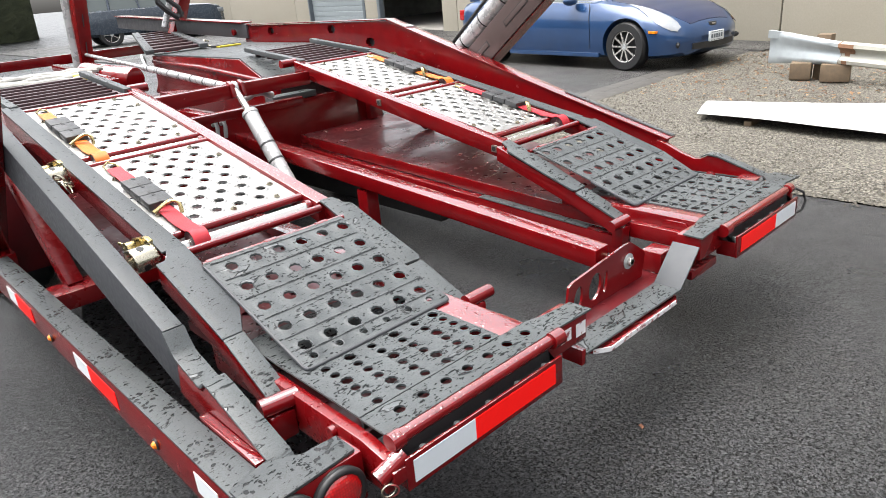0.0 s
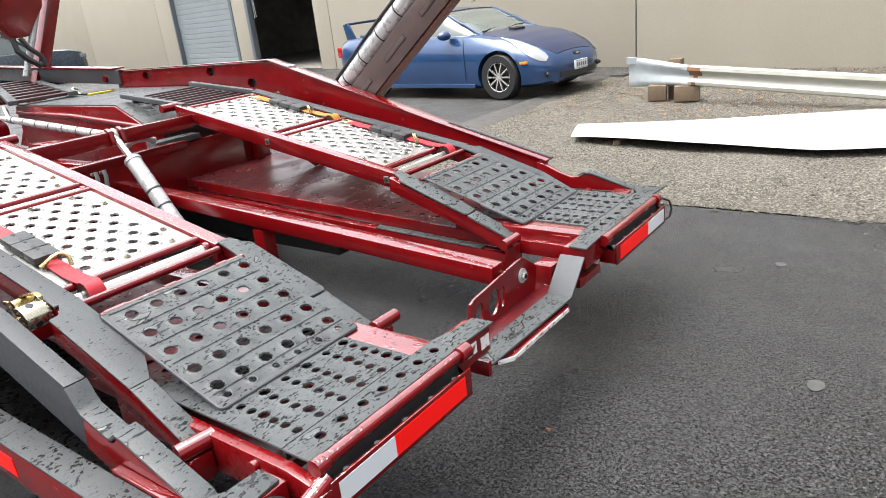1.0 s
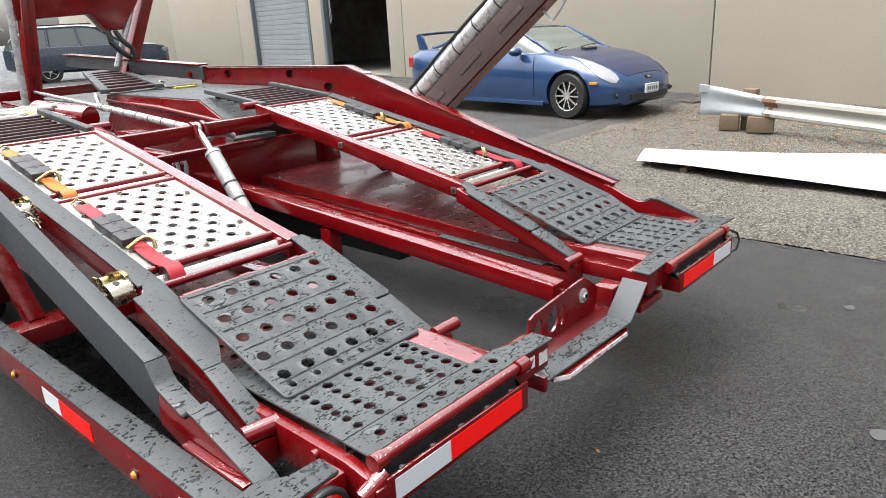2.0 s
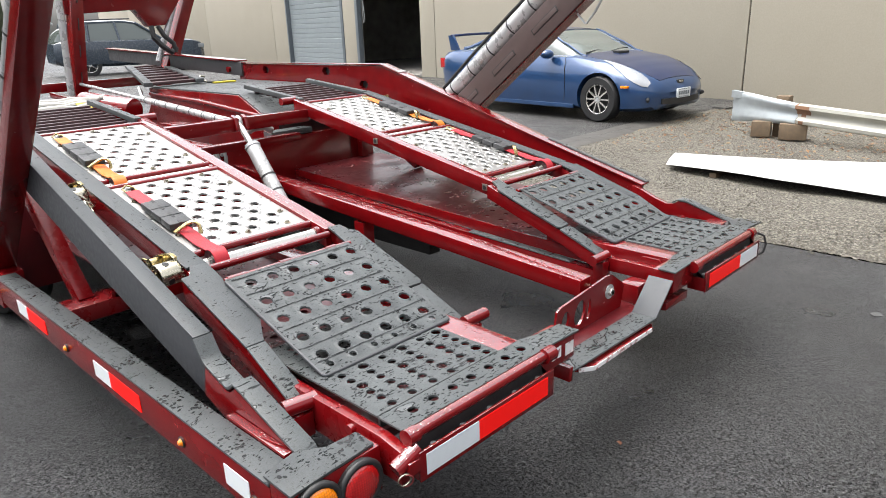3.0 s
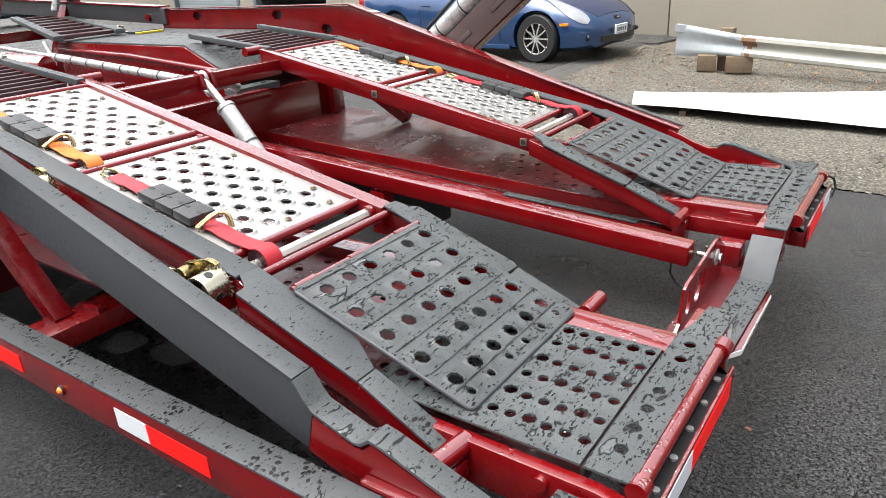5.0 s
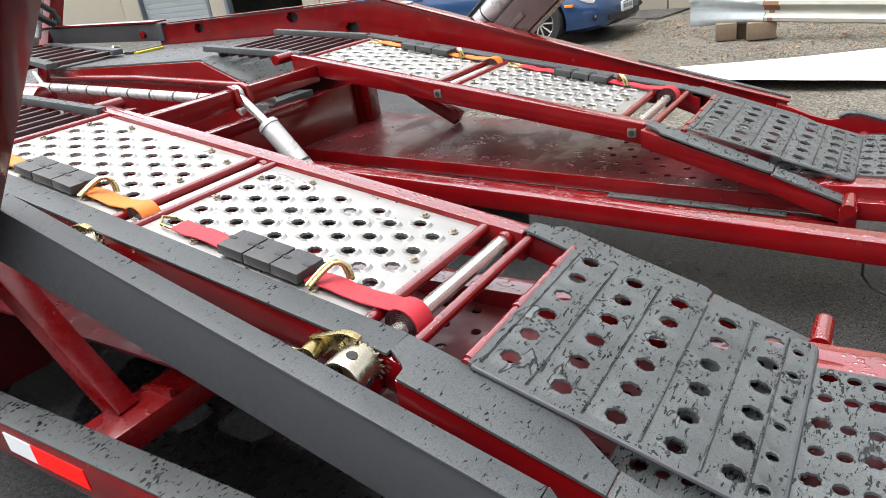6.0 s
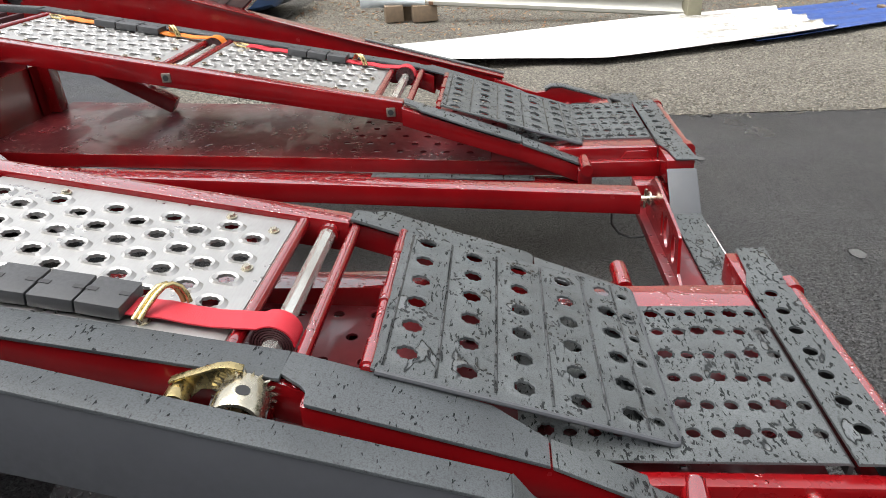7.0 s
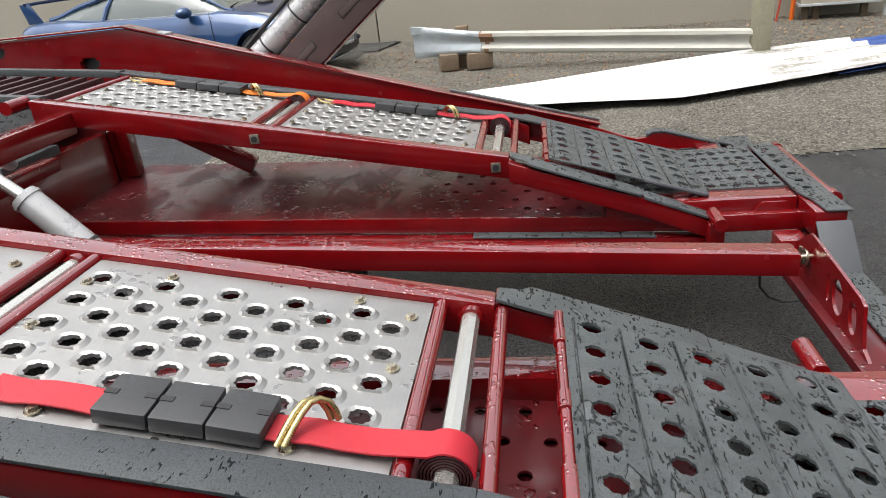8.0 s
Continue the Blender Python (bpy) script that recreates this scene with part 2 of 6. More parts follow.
TAPE_WHITE = reflective("white_reflective_tape", (0.60, 0.63, 0.65))


def worn_tape():
    m, nt, b = nodes_of("worn_white_tape")
    n = ramp(nt, tex_noise(nt, 48.0, 4.0, 0.65), (0.56, 0.0), (0.60, 1.0))
    nt.links.new(mixc(nt, n, soaked((0.72, 0.70, 0.70), 0.9), soaked((0.30, 0.02, 0.025))), b.inputs["Base Color"])
    b.inputs["Roughness"].default_value = 0.3
    bump(nt, b, n, 0.4, 0.0006)
    return m


TAPE_WORN = worn_tape()
TAPE_RED = reflective("red_reflective_tape", (1.0, 0.006, 0.004))


def lens_mat(name, colour):
    colour = soaked(colour)
    m, nt, b = nodes_of(name)
    v = tex_cells(nt, 160.0, rand=0.25)
    nt.links.new(mixc(nt, v.outputs["Distance"], tuple(c * 1.15 for c in colour), tuple(c * 0.35 for c in colour)), b.inputs["Base Color"])
    b.inputs["Roughness"].default_value = 0.12
    b.inputs["Coat Weight"].default_value = 1.0
    bump(nt, b, v.outputs["Distance"], 0.5, 0.002)
    return m


LENS_AMBER = lens_mat("amber_lens", (1.6, 0.42, 0.006))
LENS_RED = lens_mat("red_lens", (0.75, 0.010, 0.012))


def asphalt(name, light, dark, rough):
    """Wet chip-and-tar asphalt: pale chips in black binder, open pits, damp areas, a film of rain that takes the sky."""
    light, dark = soaked(light), soaked(dark)
    m, nt, b = nodes_of(name)
    chips = tex_cells(nt, 200.0)
    agg = ramp(nt, chips.outputs["Color"], (0.25, dark), (0.62, tuple((p + q) * 0.45 for p, q in zip(light, dark))), (0.95, light))
    # pits darkened in the colour too, as shade in the hollows
    pits = ramp(nt, tex_noise(nt, 92.0, 6.0, 0.85), (0.38, 0.07), (0.50, 1.0))
    clots = ramp(nt, tex_noise(nt, 64.0, 5.0, 0.8), (0.34, 0.62), (0.62, 1.28))
    col = mixc(nt, 1.0, mixc(nt, 1.0, agg, pits, 'MULTIPLY'), clots, 'MULTIPLY')
    big = ramp(nt, tex_noise(nt, 0.7, 5.0, 0.6), (0.35, 0.8), (0.7, 1.2))
    col = mixc(nt, 1.0, col, big, 'MULTIPLY')
    # sparse pale specks: chips, with their wet glints put into the colour
    glint = tex_cells(nt, 62.0)
    spk = ramp(nt, glint.outputs["Distance"], (0.0, 1.0), (0.15, 0.0))
    rare = ramp(nt, glint.outputs["Color"], (0.55, 0.0), (0.75, 0.8))
    col = mixc(nt, math_node(nt, 'MULTIPLY', spk, rare), col, soaked((0.20, 0.195, 0.19)))
    nt.links.new(col, b.inputs["Base Color"])
    nt.links.new(ramp(nt, tex_noise(nt, 1.6, 4.0), (0.35, rough - 0.12), (0.7, rough + 0.1)), b.inputs["Roughness"])
    h = math_node(nt, 'ADD', math_node(nt, 'MULTIPLY', chips.outputs["Distance"], 0.5), math_node(nt, 'ADD', math_node(nt, 'MULTIPLY', pits, 0.6), math_node(nt, 'MULTIPLY', clots, 0.6)))
    bump(nt, b, h, 1.0, 0.0050)
    nt.links.new(math_node(nt, 'MULTIPLY', math_node(nt, 'MULTIPLY', pits, clots), math_node(nt, 'ADD', math_node(nt, 'MULTIPLY', chips.outputs["Color"], 0.9), 0.32)), b.inputs["Specular IOR Level"])
    return m


ASPHALT = asphalt("damp_fine_asphalt", (0.066, 0.069, 0.075), (0.0045, 0.0048, 0.0055), 0.38)
ASPHALT_OLD = asphalt("older_damp_asphalt", (0.110, 0.104, 0.096), (0.016, 0.016, 0.015), 0.5)


def soil_patches(nt, lo, hi, most):
    """Brown soil that shows through the gravel: in broad patches, and more of it towards the wall."""
    tc = nt.nodes.new("ShaderNodeTexCoord")
    sep = nt.nodes.new("ShaderNodeSeparateXYZ")
    nt.links.new(tc.outputs["Object"], sep.inputs[0])
    far = math_node(nt, 'ADD', math_node(nt, 'MULTIPLY', sep.outputs[0], 0.13), math_node(nt, 'MULTIPLY', sep.outputs[1], -0.05))
    far = math_node(nt, 'ADD', far, math_node(nt, 'MULTIPLY', tex_noise(nt, 0.8, 6.0, 0.62), 1.1))
    return ramp(nt, far, (lo, 0.0), (hi, most))


def gravel():
    m, nt, b = nodes_of("crushed_gravel_bed")
    v = tex_cells(nt, 88.0)
    stone = ramp(nt, v.outputs["Color"], (0.15, soaked((0.042, 0.038, 0.029))), (0.5, soaked((0.115, 0.104, 0.082))), (0.85, soaked((0.275, 0.252, 0.203))))
    soil = mixc(nt, tex_noise(nt, 38.0, 6.0, 0.75), soaked((0.060, 0.042, 0.027)), soaked((0.185, 0.135, 0.090)))
    nt.links.new(mixc(nt, soil_patches(nt, 1.08, 1.50, 0.85), stone, soil), b.inputs["Base Color"])
    b.inputs["Roughness"].default_value = 0.8
    bump(nt, b, v.outputs["Distance"], 0.9, 0.012)
    return m


GRAVEL = gravel()


def stones_mat():
    m, nt, b = nodes_of("gravel_stones")
    g = nt.nodes.new("ShaderNodeNewGeometry")
    c = ramp(nt, g.outputs["Random Per Island"], (0.0, soaked((0.075, 0.066, 0.050))), (0.45, soaked((0.135, 0.120, 0.094))), (0.9, soaked((0.205, 0.185, 0.147))), (1.0, soaked((0.36, 0.335, 0.29))))
    c = mixc(nt, soil_patches(nt, 1.10, 1.60, 0.65), c, soaked((0.125, 0.090, 0.060)))
    nt.links.new(c, b.inputs["Base Color"])
    b.inputs["Roughness"].default_value = 0.72
    bump(nt, b, tex_noise(nt, 120.0, 3.0), 0.4, 0.003)
    return m


STONES = stones_mat()


def stucco():
    m, nt, b = nodes_of("beige_painted_concrete")
    big = tex_noise(nt, 0.5, 4.0)
    fine = tex_noise(nt, 45.0, 4.0)
    col = ramp(nt, math_node(nt, 'MULTIPLY', math_node(nt, 'ADD', big, fine), 0.5), (0.3, soaked((0.45, 0.41, 0.325))), (0.7, soaked((0.53, 0.485, 0.395))))
    nt.links.new(col, b.inputs["Base Color"])
    b.inputs["Roughness"].default_value = 0.75
    bump(nt, b, fine, 0.25, 0.004)
    return m


STUCCO = stucco()
STEEL_DOOR = plain("pale_blue_grey_shutter", (0.40, 0.45, 0.47), 0.4, 0.2, 0.08, 6.0, 0.05)
DOOR_FRAME = plain("blue_grey_door_frame", (0.17, 0.20, 0.225), 0.5, 0.0, 0.15, 12.0, 0.1)
DARK_ROOM = plain("dark_workshop_interior", (0.55, 0.53, 0.48), 0.8, 0.0, 0.5, 3.0, 0.1)
CONCRETE = plain("concrete_slab", (0.36, 0.34, 0.31), 0.75, 0.0, 0.2, 10.0, 0.2, 0.003)


def sheet_white():
    """White sheet paint with dirt washed along the ribs of its ribbed end."""
    m, nt, b = nodes_of("white_painted_sheet_metal")
    tc = nt.nodes.new("ShaderNodeTexCoord")
    sep = nt.nodes.new("ShaderNodeSeparateXYZ")
    nt.links.new(tc.outputs["Object"], sep.inputs[0])
    across = math_node(nt, 'ADD', sep.outputs[0], math_node(nt, 'MULTIPLY', sep.outputs[1], 0.38))
    comb = nt.nodes.new("ShaderNodeCombineXYZ")
    nt.links.new(math_node(nt, 'MULTIPLY', across, 9.0), comb.inputs[0])
    nt.links.new(math_node(nt, 'MULTIPLY', sep.outputs[1], 1.3), comb.inputs[1])
    n = nt.nodes.new("ShaderNodeTexNoise")
    n.inputs["Scale"].default_value, n.inputs["Detail"].default_value = 1.0, 6.0
    nt.links.new(comb.outputs[0], n.inputs["Vector"])
    streak = ramp(nt, n.outputs["Fac"], (0.45, 0.0), (0.56, 1.0))
    along = ramp(nt, math_node(nt, 'MULTIPLY', sep.outputs[1], -0.4), (0.20, 0.0), (0.46, 1.0))
    fine = ramp(nt, tex_noise(nt, 16.0, 6.0, 0.7), (0.30, 0.25), (0.60, 1.0))
    dirt = math_node(nt, 'MULTIPLY', math_node(nt, 'MULTIPLY', streak, along), fine)
    faint = math_node(nt, 'MULTIPLY', ramp(nt, tex_noise(nt, 3.0, 6.0, 0.7), (0.55, 0.0), (0.75, 1.0)), 0.12)
    col = mixc(nt, math_node(nt, 'MAXIMUM', dirt, faint), soaked((0.80, 0.80, 0.78), 0.75), soaked((0.20, 0.185, 0.14)))
    nt.links.new(col, b.inputs["Base Color"])
    b.inputs["Roughness"].default_value = 0.4
    return m


SHEET_WHITE = sheet_white()
SHEET_BLUE = plain("blue_painted_sheet_metal", (0.035, 0.09, 0.32), 0.4, 0.0, 0.2, 12.0, 0.05)
ORANGE = plain("orange_stake_paint", (0.85, 0.16, 0.01), 0.5, 0.0, 0.1, 30.0, 0.05)


def island_mix(name, stops, rough):
    m, nt, b = nodes_of(name)
    g = nt.nodes.new("ShaderNodeNewGeometry")
    nt.links.new(ramp(nt, g.outputs["Random Per Island"], *stops), b.inputs["Base Color"])
    b.inputs["Roughness"].default_value = rough
    return m


LITTER = island_mix("dead_leaves", ((0.0, (0.07, 0.035, 0.018)), (0.5, (0.20, 0.10, 0.045)), (1.0, (0.26, 0.18, 0.10))), 0.8)


def trees_mat():
    m, nt, b = nodes_of("distant_foliage")
    f = math_node(nt, 'ADD', math_node(nt, 'MULTIPLY', tex_noise(nt, 0.35, 4.0), 0.6), math_node(nt, 'MULTIPLY', tex_noise(nt, 2.2, 5.0), 0.4))
    nt.links.new(ramp(nt, f, (0.35, (0.018, 0.024, 0.014)), (0.65, (0.075, 0.085, 0.045))), b.inputs["Base Color"])
    b.inputs["Roughness"].default_value = 0.9
    bump(nt, b, f, 1.0, 0.5)
    return m


FAR_TREES = trees_mat()

# ---- mesh helpers ----


def part(name, bm, material, parent=None, label="", bev=0.0, smooth=38, orient=True):
    """Links a bmesh as one mesh object, under a thing or a part."""
    bmesh.ops.remove_doubles(bm, verts=bm.verts, dist=1e-5)
    if orient:
        bmesh.ops.recalc_face_normals(bm, faces=bm.faces)
    if bev:
        es = [e for e in bm.edges if len(e.link_faces) == 2 and e.calc_face_angle(0) > 0.6]
        bmesh.ops.bevel(bm, geom=es, offset=bev, segments=2, affect='EDGES', clamp_overlap=True, profile=0.6)
    me = bpy.data.meshes.new(name)
    bm.to_mesh(me)
    bm.free()
    for p in me.polygons:
        p.use_smooth = True
    me.set_sharp_from_angle(angle=radians(smooth))
    me.materials.append(material)
    ob = new(name, me)
    if parent is not None:
        ob.parent = parent
        if parent.type == 'EMPTY':
            ob.matrix_parent_inverse = Matrix.Translation(-parent.location)
    if label:
        ob["label"] = label
    return ob


def thing(name, at, label, category, group="", kind=""):
    e = new(name)
    e.empty_display_size = 0.1
    e.location = at
    return tagged(e, label, category, group, kind)


def solo(name, bm, material, label, category, bev=0.0, group="", kind=""):
    return tagged(part(name, bm, material, None, "", bev), label, category, group, kind)


def prism(bm, prof, x0, x1):
    """A (y, z) outline drawn out along x."""
    a = [bm.verts.new((x0, y, z)) for y, z in prof]
    b = [bm.verts.new((x1, y, z)) for y, z in prof]
    n = len(prof)
    bm.faces.new(a)
    bm.faces.new(b[::-1])
    for i in range(n):
        bm.faces.new((a[i], b[i], b[(i + 1) % n], a[(i + 1) % n]))
    return bm


def slab(bm, outline, zf, t):
    """A plate from an (x, y) outline; zf gives its top's height, t its thickness."""
    a = [bm.verts.new((x, y, zf(x, y))) for x, y in outline]
    b = [bm.verts.new((x, y, zf(x, y) - t)) for x, y in outline]
    n = len(outline)
    bm.faces.new(a)
    bm.faces.new(b[::-1])
    for i in range(n):
        bm.faces.new((a[i], a[(i + 1) % n], b[(i + 1) % n], b[i]))
    return bm


def block(bm, x0, x1, y0, y1, z0, z1):
    return prism(bm, [(y0, z0), (y1, z0), (y1, z1), (y0, z1)], x0, x1)


def ring_pts(c, u, v, r, n):
    return [c + u * (r * math.cos(2 * math.pi * i / n)) + v * (r * math.sin(2 * math.pi * i / n)) for i in range(n)]


def frame_of(d):
    d = d.normalized()
    u = d.cross(Vector((0, 0, 1)))
    if u.length < 1e-3:
        u = Vector((1, 0, 0))
    u.normalize()
    return u, u.cross(d)


def tube(bm, p0, p1, r, n=16, r1=None):
    p0, p1 = Vector(p0), Vector(p1)
    u, v = frame_of(p1 - p0)
    a = [bm.verts.new(p) for p in ring_pts(p0, u, v, r, n)]
    b = [bm.verts.new(p) for p in ring_pts(p1, u, v, r if r1 is None else r1, n)]
    for i in range(n):
        bm.faces.new((a[i], a[(i + 1) % n], b[(i + 1) % n], b[i]))
    bm.faces.new(a[::-1])
    bm.faces.new(b)
    return bm


def hose(bm, pts, r, n=8):
    """A bent round bar along points."""
    pts = [Vector(p) for p in pts]
    rows = []
    for i, p in enumerate(pts):
        d = pts[min(i + 1, len(pts) - 1)] - pts[max(i - 1, 0)]
        u, v = frame_of(d)
        if rows and u.dot(last) < 0:
            u, v = -u, -v
        last = u
        rows.append([bm.verts.new(q) for q in ring_pts(p, u, v, r, n)])
    for a, b in zip(rows, rows[1:]):
        for i in range(n):
            bm.faces.new((a[i], a[(i + 1) % n], b[(i + 1) % n], b[i]))
    bm.faces.new(rows[0][::-1])
    bm.faces.new(rows[-1])
    return bm


def sqbar(bm, p0, p1, w, h):
    """A square bar: w across, h up."""
    p0, p1 = Vector(p0), Vector(p1)
    u, v = frame_of(p1 - p0)
    rows = []
    for p in (p0, p1):
        rows.append([bm.verts.new(p + u * (sx * w / 2) + v * (sy * h / 2)) for sx, sy in ((-1, -1), (1, -1), (1, 1), (-1, 1))])
    a, b = rows
    for i in range(4):
        bm.faces.new((a[i], a[(i + 1) % 4], b[(i + 1) % 4], b[i]))
    bm.faces.new(a[::-1])
    bm.faces.new(b)
    return bm


def torus(bm, c, axis, R, r, n=28, k=8):
    c = Vector(c)
    axis = Vector(axis).normalized()
    u, v = frame_of(axis)
    rows = []
    for i in range(n):
        a = 2 * math.pi * i / n
        d = u * math.cos(a) + v * math.sin(a)
        rows.append([bm.verts.new(c + d * (R + r * math.cos(2 * math.pi * j / k)) + axis * (r * math.sin(2 * math.pi * j / k))) for j in range(k)])
    for i in range(n):
        a, b = rows[i], rows[(i + 1) % n]
        for j in range(k):
            bm.faces.new((a[j], a[(j + 1) % k], b[(j + 1) % k], b[j]))
    return bm


def perforated(bm, x0, x1, rows, y0, y1, zf, t, lip=0.0, teeth=0.0, wide=1.45, crest=1.22, star=0.0):
    """A plate of thickness t with punched holes. rows: (x from, x to, [(hole x, hole y, r), ...]) strips that run along y.
    lip: height of the drawn collar round a hole; teeth: depth of its saw-tooth edge."""
    def P(x, y, dz):
        return bm.verts.new((x, y, zf(x, y) + dz))

    def quad(xa, xb, ya, yb):
        if xb - xa < 1e-5 or yb - ya < 1e-5:
            return
        c = ((xa, ya), (xb, ya), (xb, yb), (xa, yb))
        bm.faces.new([P(x, y, 0.0) for x, y in c])
        bm.faces.new([P(x, y, -t) for x, y in reversed(c)])

    K = 24
    for xa, xb, holes in rows:
        holes = sorted(holes, key=lambda h: h[1])
        y = y0
        for i, (hx, hy, r) in enumerate(holes):
            half = min(0.5 * (holes[i + 1][1] - hy) if i + 1 < len(holes) else y1 - hy,
                       0.5 * (hy - holes[i - 1][1]) if i else hy - y0, 0.05)
            ya, yb = hy - half, hy + half
            quad(xa, xb, y, ya)
            angs = [2 * math.pi * j / K for j in range(K)]
            angs += [math.atan2(cy - hy, cx - hx) % (2 * math.pi) for cx in (xa, xb) for cy in (ya, yb)]
            angs = sorted(angs)
            outer, collar, inner, low, under = [], [], [], [], []
            for a in angs:
                c, s = math.cos(a), math.sin(a)
                k = min((((xb if c > 0 else xa) - hx) / c) if abs(c) > 1e-6 else 1e9,
                        (((yb if s > 0 else ya) - hy) / s) if abs(s) > 1e-6 else 1e9)
                rt = r * (1 - (teeth if r >= star else 0.0) * (0.5 + 0.5 * math.cos(8 * a)))
                outer.append(P(hx + k * c, hy + k * s, 0))
                rc = min(r * wide, k * 0.98)
                collar.append((P(hx + rc * c, hy + rc * s, 0), P(hx + min(r * crest, k * 0.97) * c, hy + min(r * crest, k * 0.97) * s, lip)))
                inner.append(P(hx + rt * c, hy + rt * s, lip * 0.55))
                low.append(P(hx + rt * c, hy + rt * s, -t))
                under.append(P(hx + k * c, hy + k * s, -t))
            n = len(angs)
            for j in range(n):
                q = (j + 1) % n
                bm.faces.new((outer[j], outer[q], collar[q][0], collar[j][0]))
                bm.faces.new((collar[j][0], collar[q][0], collar[q][1], collar[j][1]))
                bm.faces.new((collar[j][1], collar[q][1], inner[q], inner[j]))
                bm.faces.new((inner[j], inner[q], low[q], low[j]))
                bm.faces.new((low[j], low[q], under[q], under[j]))
            y = yb
        quad(xa, xb, y, y1)
    for ya, k in ((y0, -1), (y1, 1)):
        bm.faces.new([P(x, ya, dz) for x, dz in ((x0, 0), (x1, 0), (x1, -t), (x0, -t))][::k])
    for x, k in ((x0, 1), (x1, -1)):
        bm.faces.new([P(x, y, dz) for y, dz in ((y0, 0), (y1, 0), (y1, -t), (y0, -t))][::k])
    return bm


def carved(ob, cutters):
    """Cuts round wells out of a body, once, and keeps the plain result."""
    for c in cutters:
        me = bpy.data.meshes.new("well")
        c.to_mesh(me)
        c.free()
        tool = new("well", me)
        mod = ob.modifiers.new("well", 'BOOLEAN')
        mod.object, mod.solver = tool, 'EXACT'
        bpy.context.view_layer.update()
        res = bpy.data.meshes.new_from_object(ob.evaluated_get(bpy.context.evaluated_depsgraph_get()))
        ob.modifiers.clear()
        ob.data = res
        bpy.data.objects.remove(tool)
    for p in ob.data.polygons:
        p.use_smooth = True
    ob.data.set_sharp_from_angle(angle=radians(32))
    return ob


def B():
    return bmesh.new()


# ---- ground ----
GX, GY = 2.36, 3.34          # corner of the gravel bed
bm = B()
for xs, ys in (((-900, GX), (-900, 900)), ((GX, 900), (GY, 900))):
    f = [bm.verts.new((x, y, 0)) for x, y in ((xs[0], ys[0]), (xs[1], ys[0]), (xs[1], ys[1]), (xs[0], ys[1]))]
    bm.faces.new(f)
solo("ground", bm, ASPHALT, "dark damp fine-grained asphalt of the yard", "asphalt", kind="structure")

# wet ground under the trailer, blackened for the shade there, with two drier islands
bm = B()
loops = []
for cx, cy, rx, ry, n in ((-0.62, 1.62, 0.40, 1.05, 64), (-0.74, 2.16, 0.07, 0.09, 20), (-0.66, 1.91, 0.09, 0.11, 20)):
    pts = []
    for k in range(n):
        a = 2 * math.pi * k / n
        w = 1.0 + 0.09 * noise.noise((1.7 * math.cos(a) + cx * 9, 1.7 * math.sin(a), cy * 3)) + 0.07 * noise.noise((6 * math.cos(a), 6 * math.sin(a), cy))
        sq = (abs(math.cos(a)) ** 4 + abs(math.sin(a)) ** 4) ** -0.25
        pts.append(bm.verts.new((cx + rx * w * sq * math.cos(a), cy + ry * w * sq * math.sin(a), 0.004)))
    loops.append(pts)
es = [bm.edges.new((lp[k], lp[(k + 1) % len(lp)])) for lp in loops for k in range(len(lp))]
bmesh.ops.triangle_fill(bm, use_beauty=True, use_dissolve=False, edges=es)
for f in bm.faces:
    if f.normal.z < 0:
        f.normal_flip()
solo("puddle", bm, plain("wet_ground_painted_shade", (0.008, 0.008, 0.009), 0.30, 0.0, 0.5, 40.0, 0.5, 0.003), "wet asphalt under the trailer, blackened as shade", "puddle", kind="structure")

rng = np.random.default_rng(4)
bm = B()
nx, ny = 60, 90
grid = []
for i in range(nx + 1):
    row = []
    for j in range(ny + 1):
        x = GX + 8.2 * i / nx
        y = GY - 14.0 * j / ny
        edge = 0.035 * noise.noise((y * 2.2, 1.3, 0)) if i == 0 else 0.0
        z = 0.004 + 0.018 * max(0, noise.noise((x * 1.6, y * 1.6, 0))) * min(1, (x - GX) * 2)
        row.append(bm.verts.new((x + edge, y, z)))
    grid.append(row)
for i in range(nx):
    for j in range(ny):
        bm.faces.new((grid[i][j], grid[i + 1][j], grid[i + 1][j + 1], grid[i][j + 1]))
solo("gravel_bed", bm, GRAVEL, "crushed grey gravel bed with brown dirt by the wall", "gravel", kind="structure")

# loose stones over the bed: one joined mesh
n = 38000
base = np.array([(1, 0, 0), (-1, 0, 0), (0, 1, 0), (0, -1, 0), (0, 0, 1), (0, 0, -1)], float)
tris = np.array([(0, 2, 4), (2, 1, 4), (1, 3, 4), (3, 0, 4), (2, 0, 5), (1, 2, 5), (3, 1, 5), (0, 3, 5)])
u = rng.random(n)
px = GX + 6.4 * u ** 1.35
py = rng.uniform(-3.2, GY - 0.03, n)
sz = 0.0045 + 0.0085 * rng.random(n) ** 2.6
px[:900] = GX + rng.normal(0, 0.05, 900)
ang = rng.uniform(0, 6.283, n)
jit = rng.uniform(0.55, 1.25, (n, 6, 3))
v = base[None] * jit * sz[:, None, None]
v[:, :, 2] *= 0.65
ca, sa = np.cos(ang)[:, None], np.sin(ang)[:, None]
vx, vy = v[:, :, 0] * ca - v[:, :, 1] * sa, v[:, :, 0] * sa + v[:, :, 1] * ca
lift = np.full(n, 0.006)
v = np.stack([vx + px[:, None], vy + py[:, None], v[:, :, 2] + (lift + sz * 0.25)[:, None]], -1)
me = bpy.data.meshes.new("gravel_stones")
me.from_pydata(v.reshape(-1, 3).tolist(), [], (tris[None] + 6 * np.arange(n)[:, None, None]).reshape(-1, 3).tolist())
me.materials.append(STONES)
tagged(new("gravel_stones", me), "loose angular grey and tan stones", "gravel", kind="stuff")

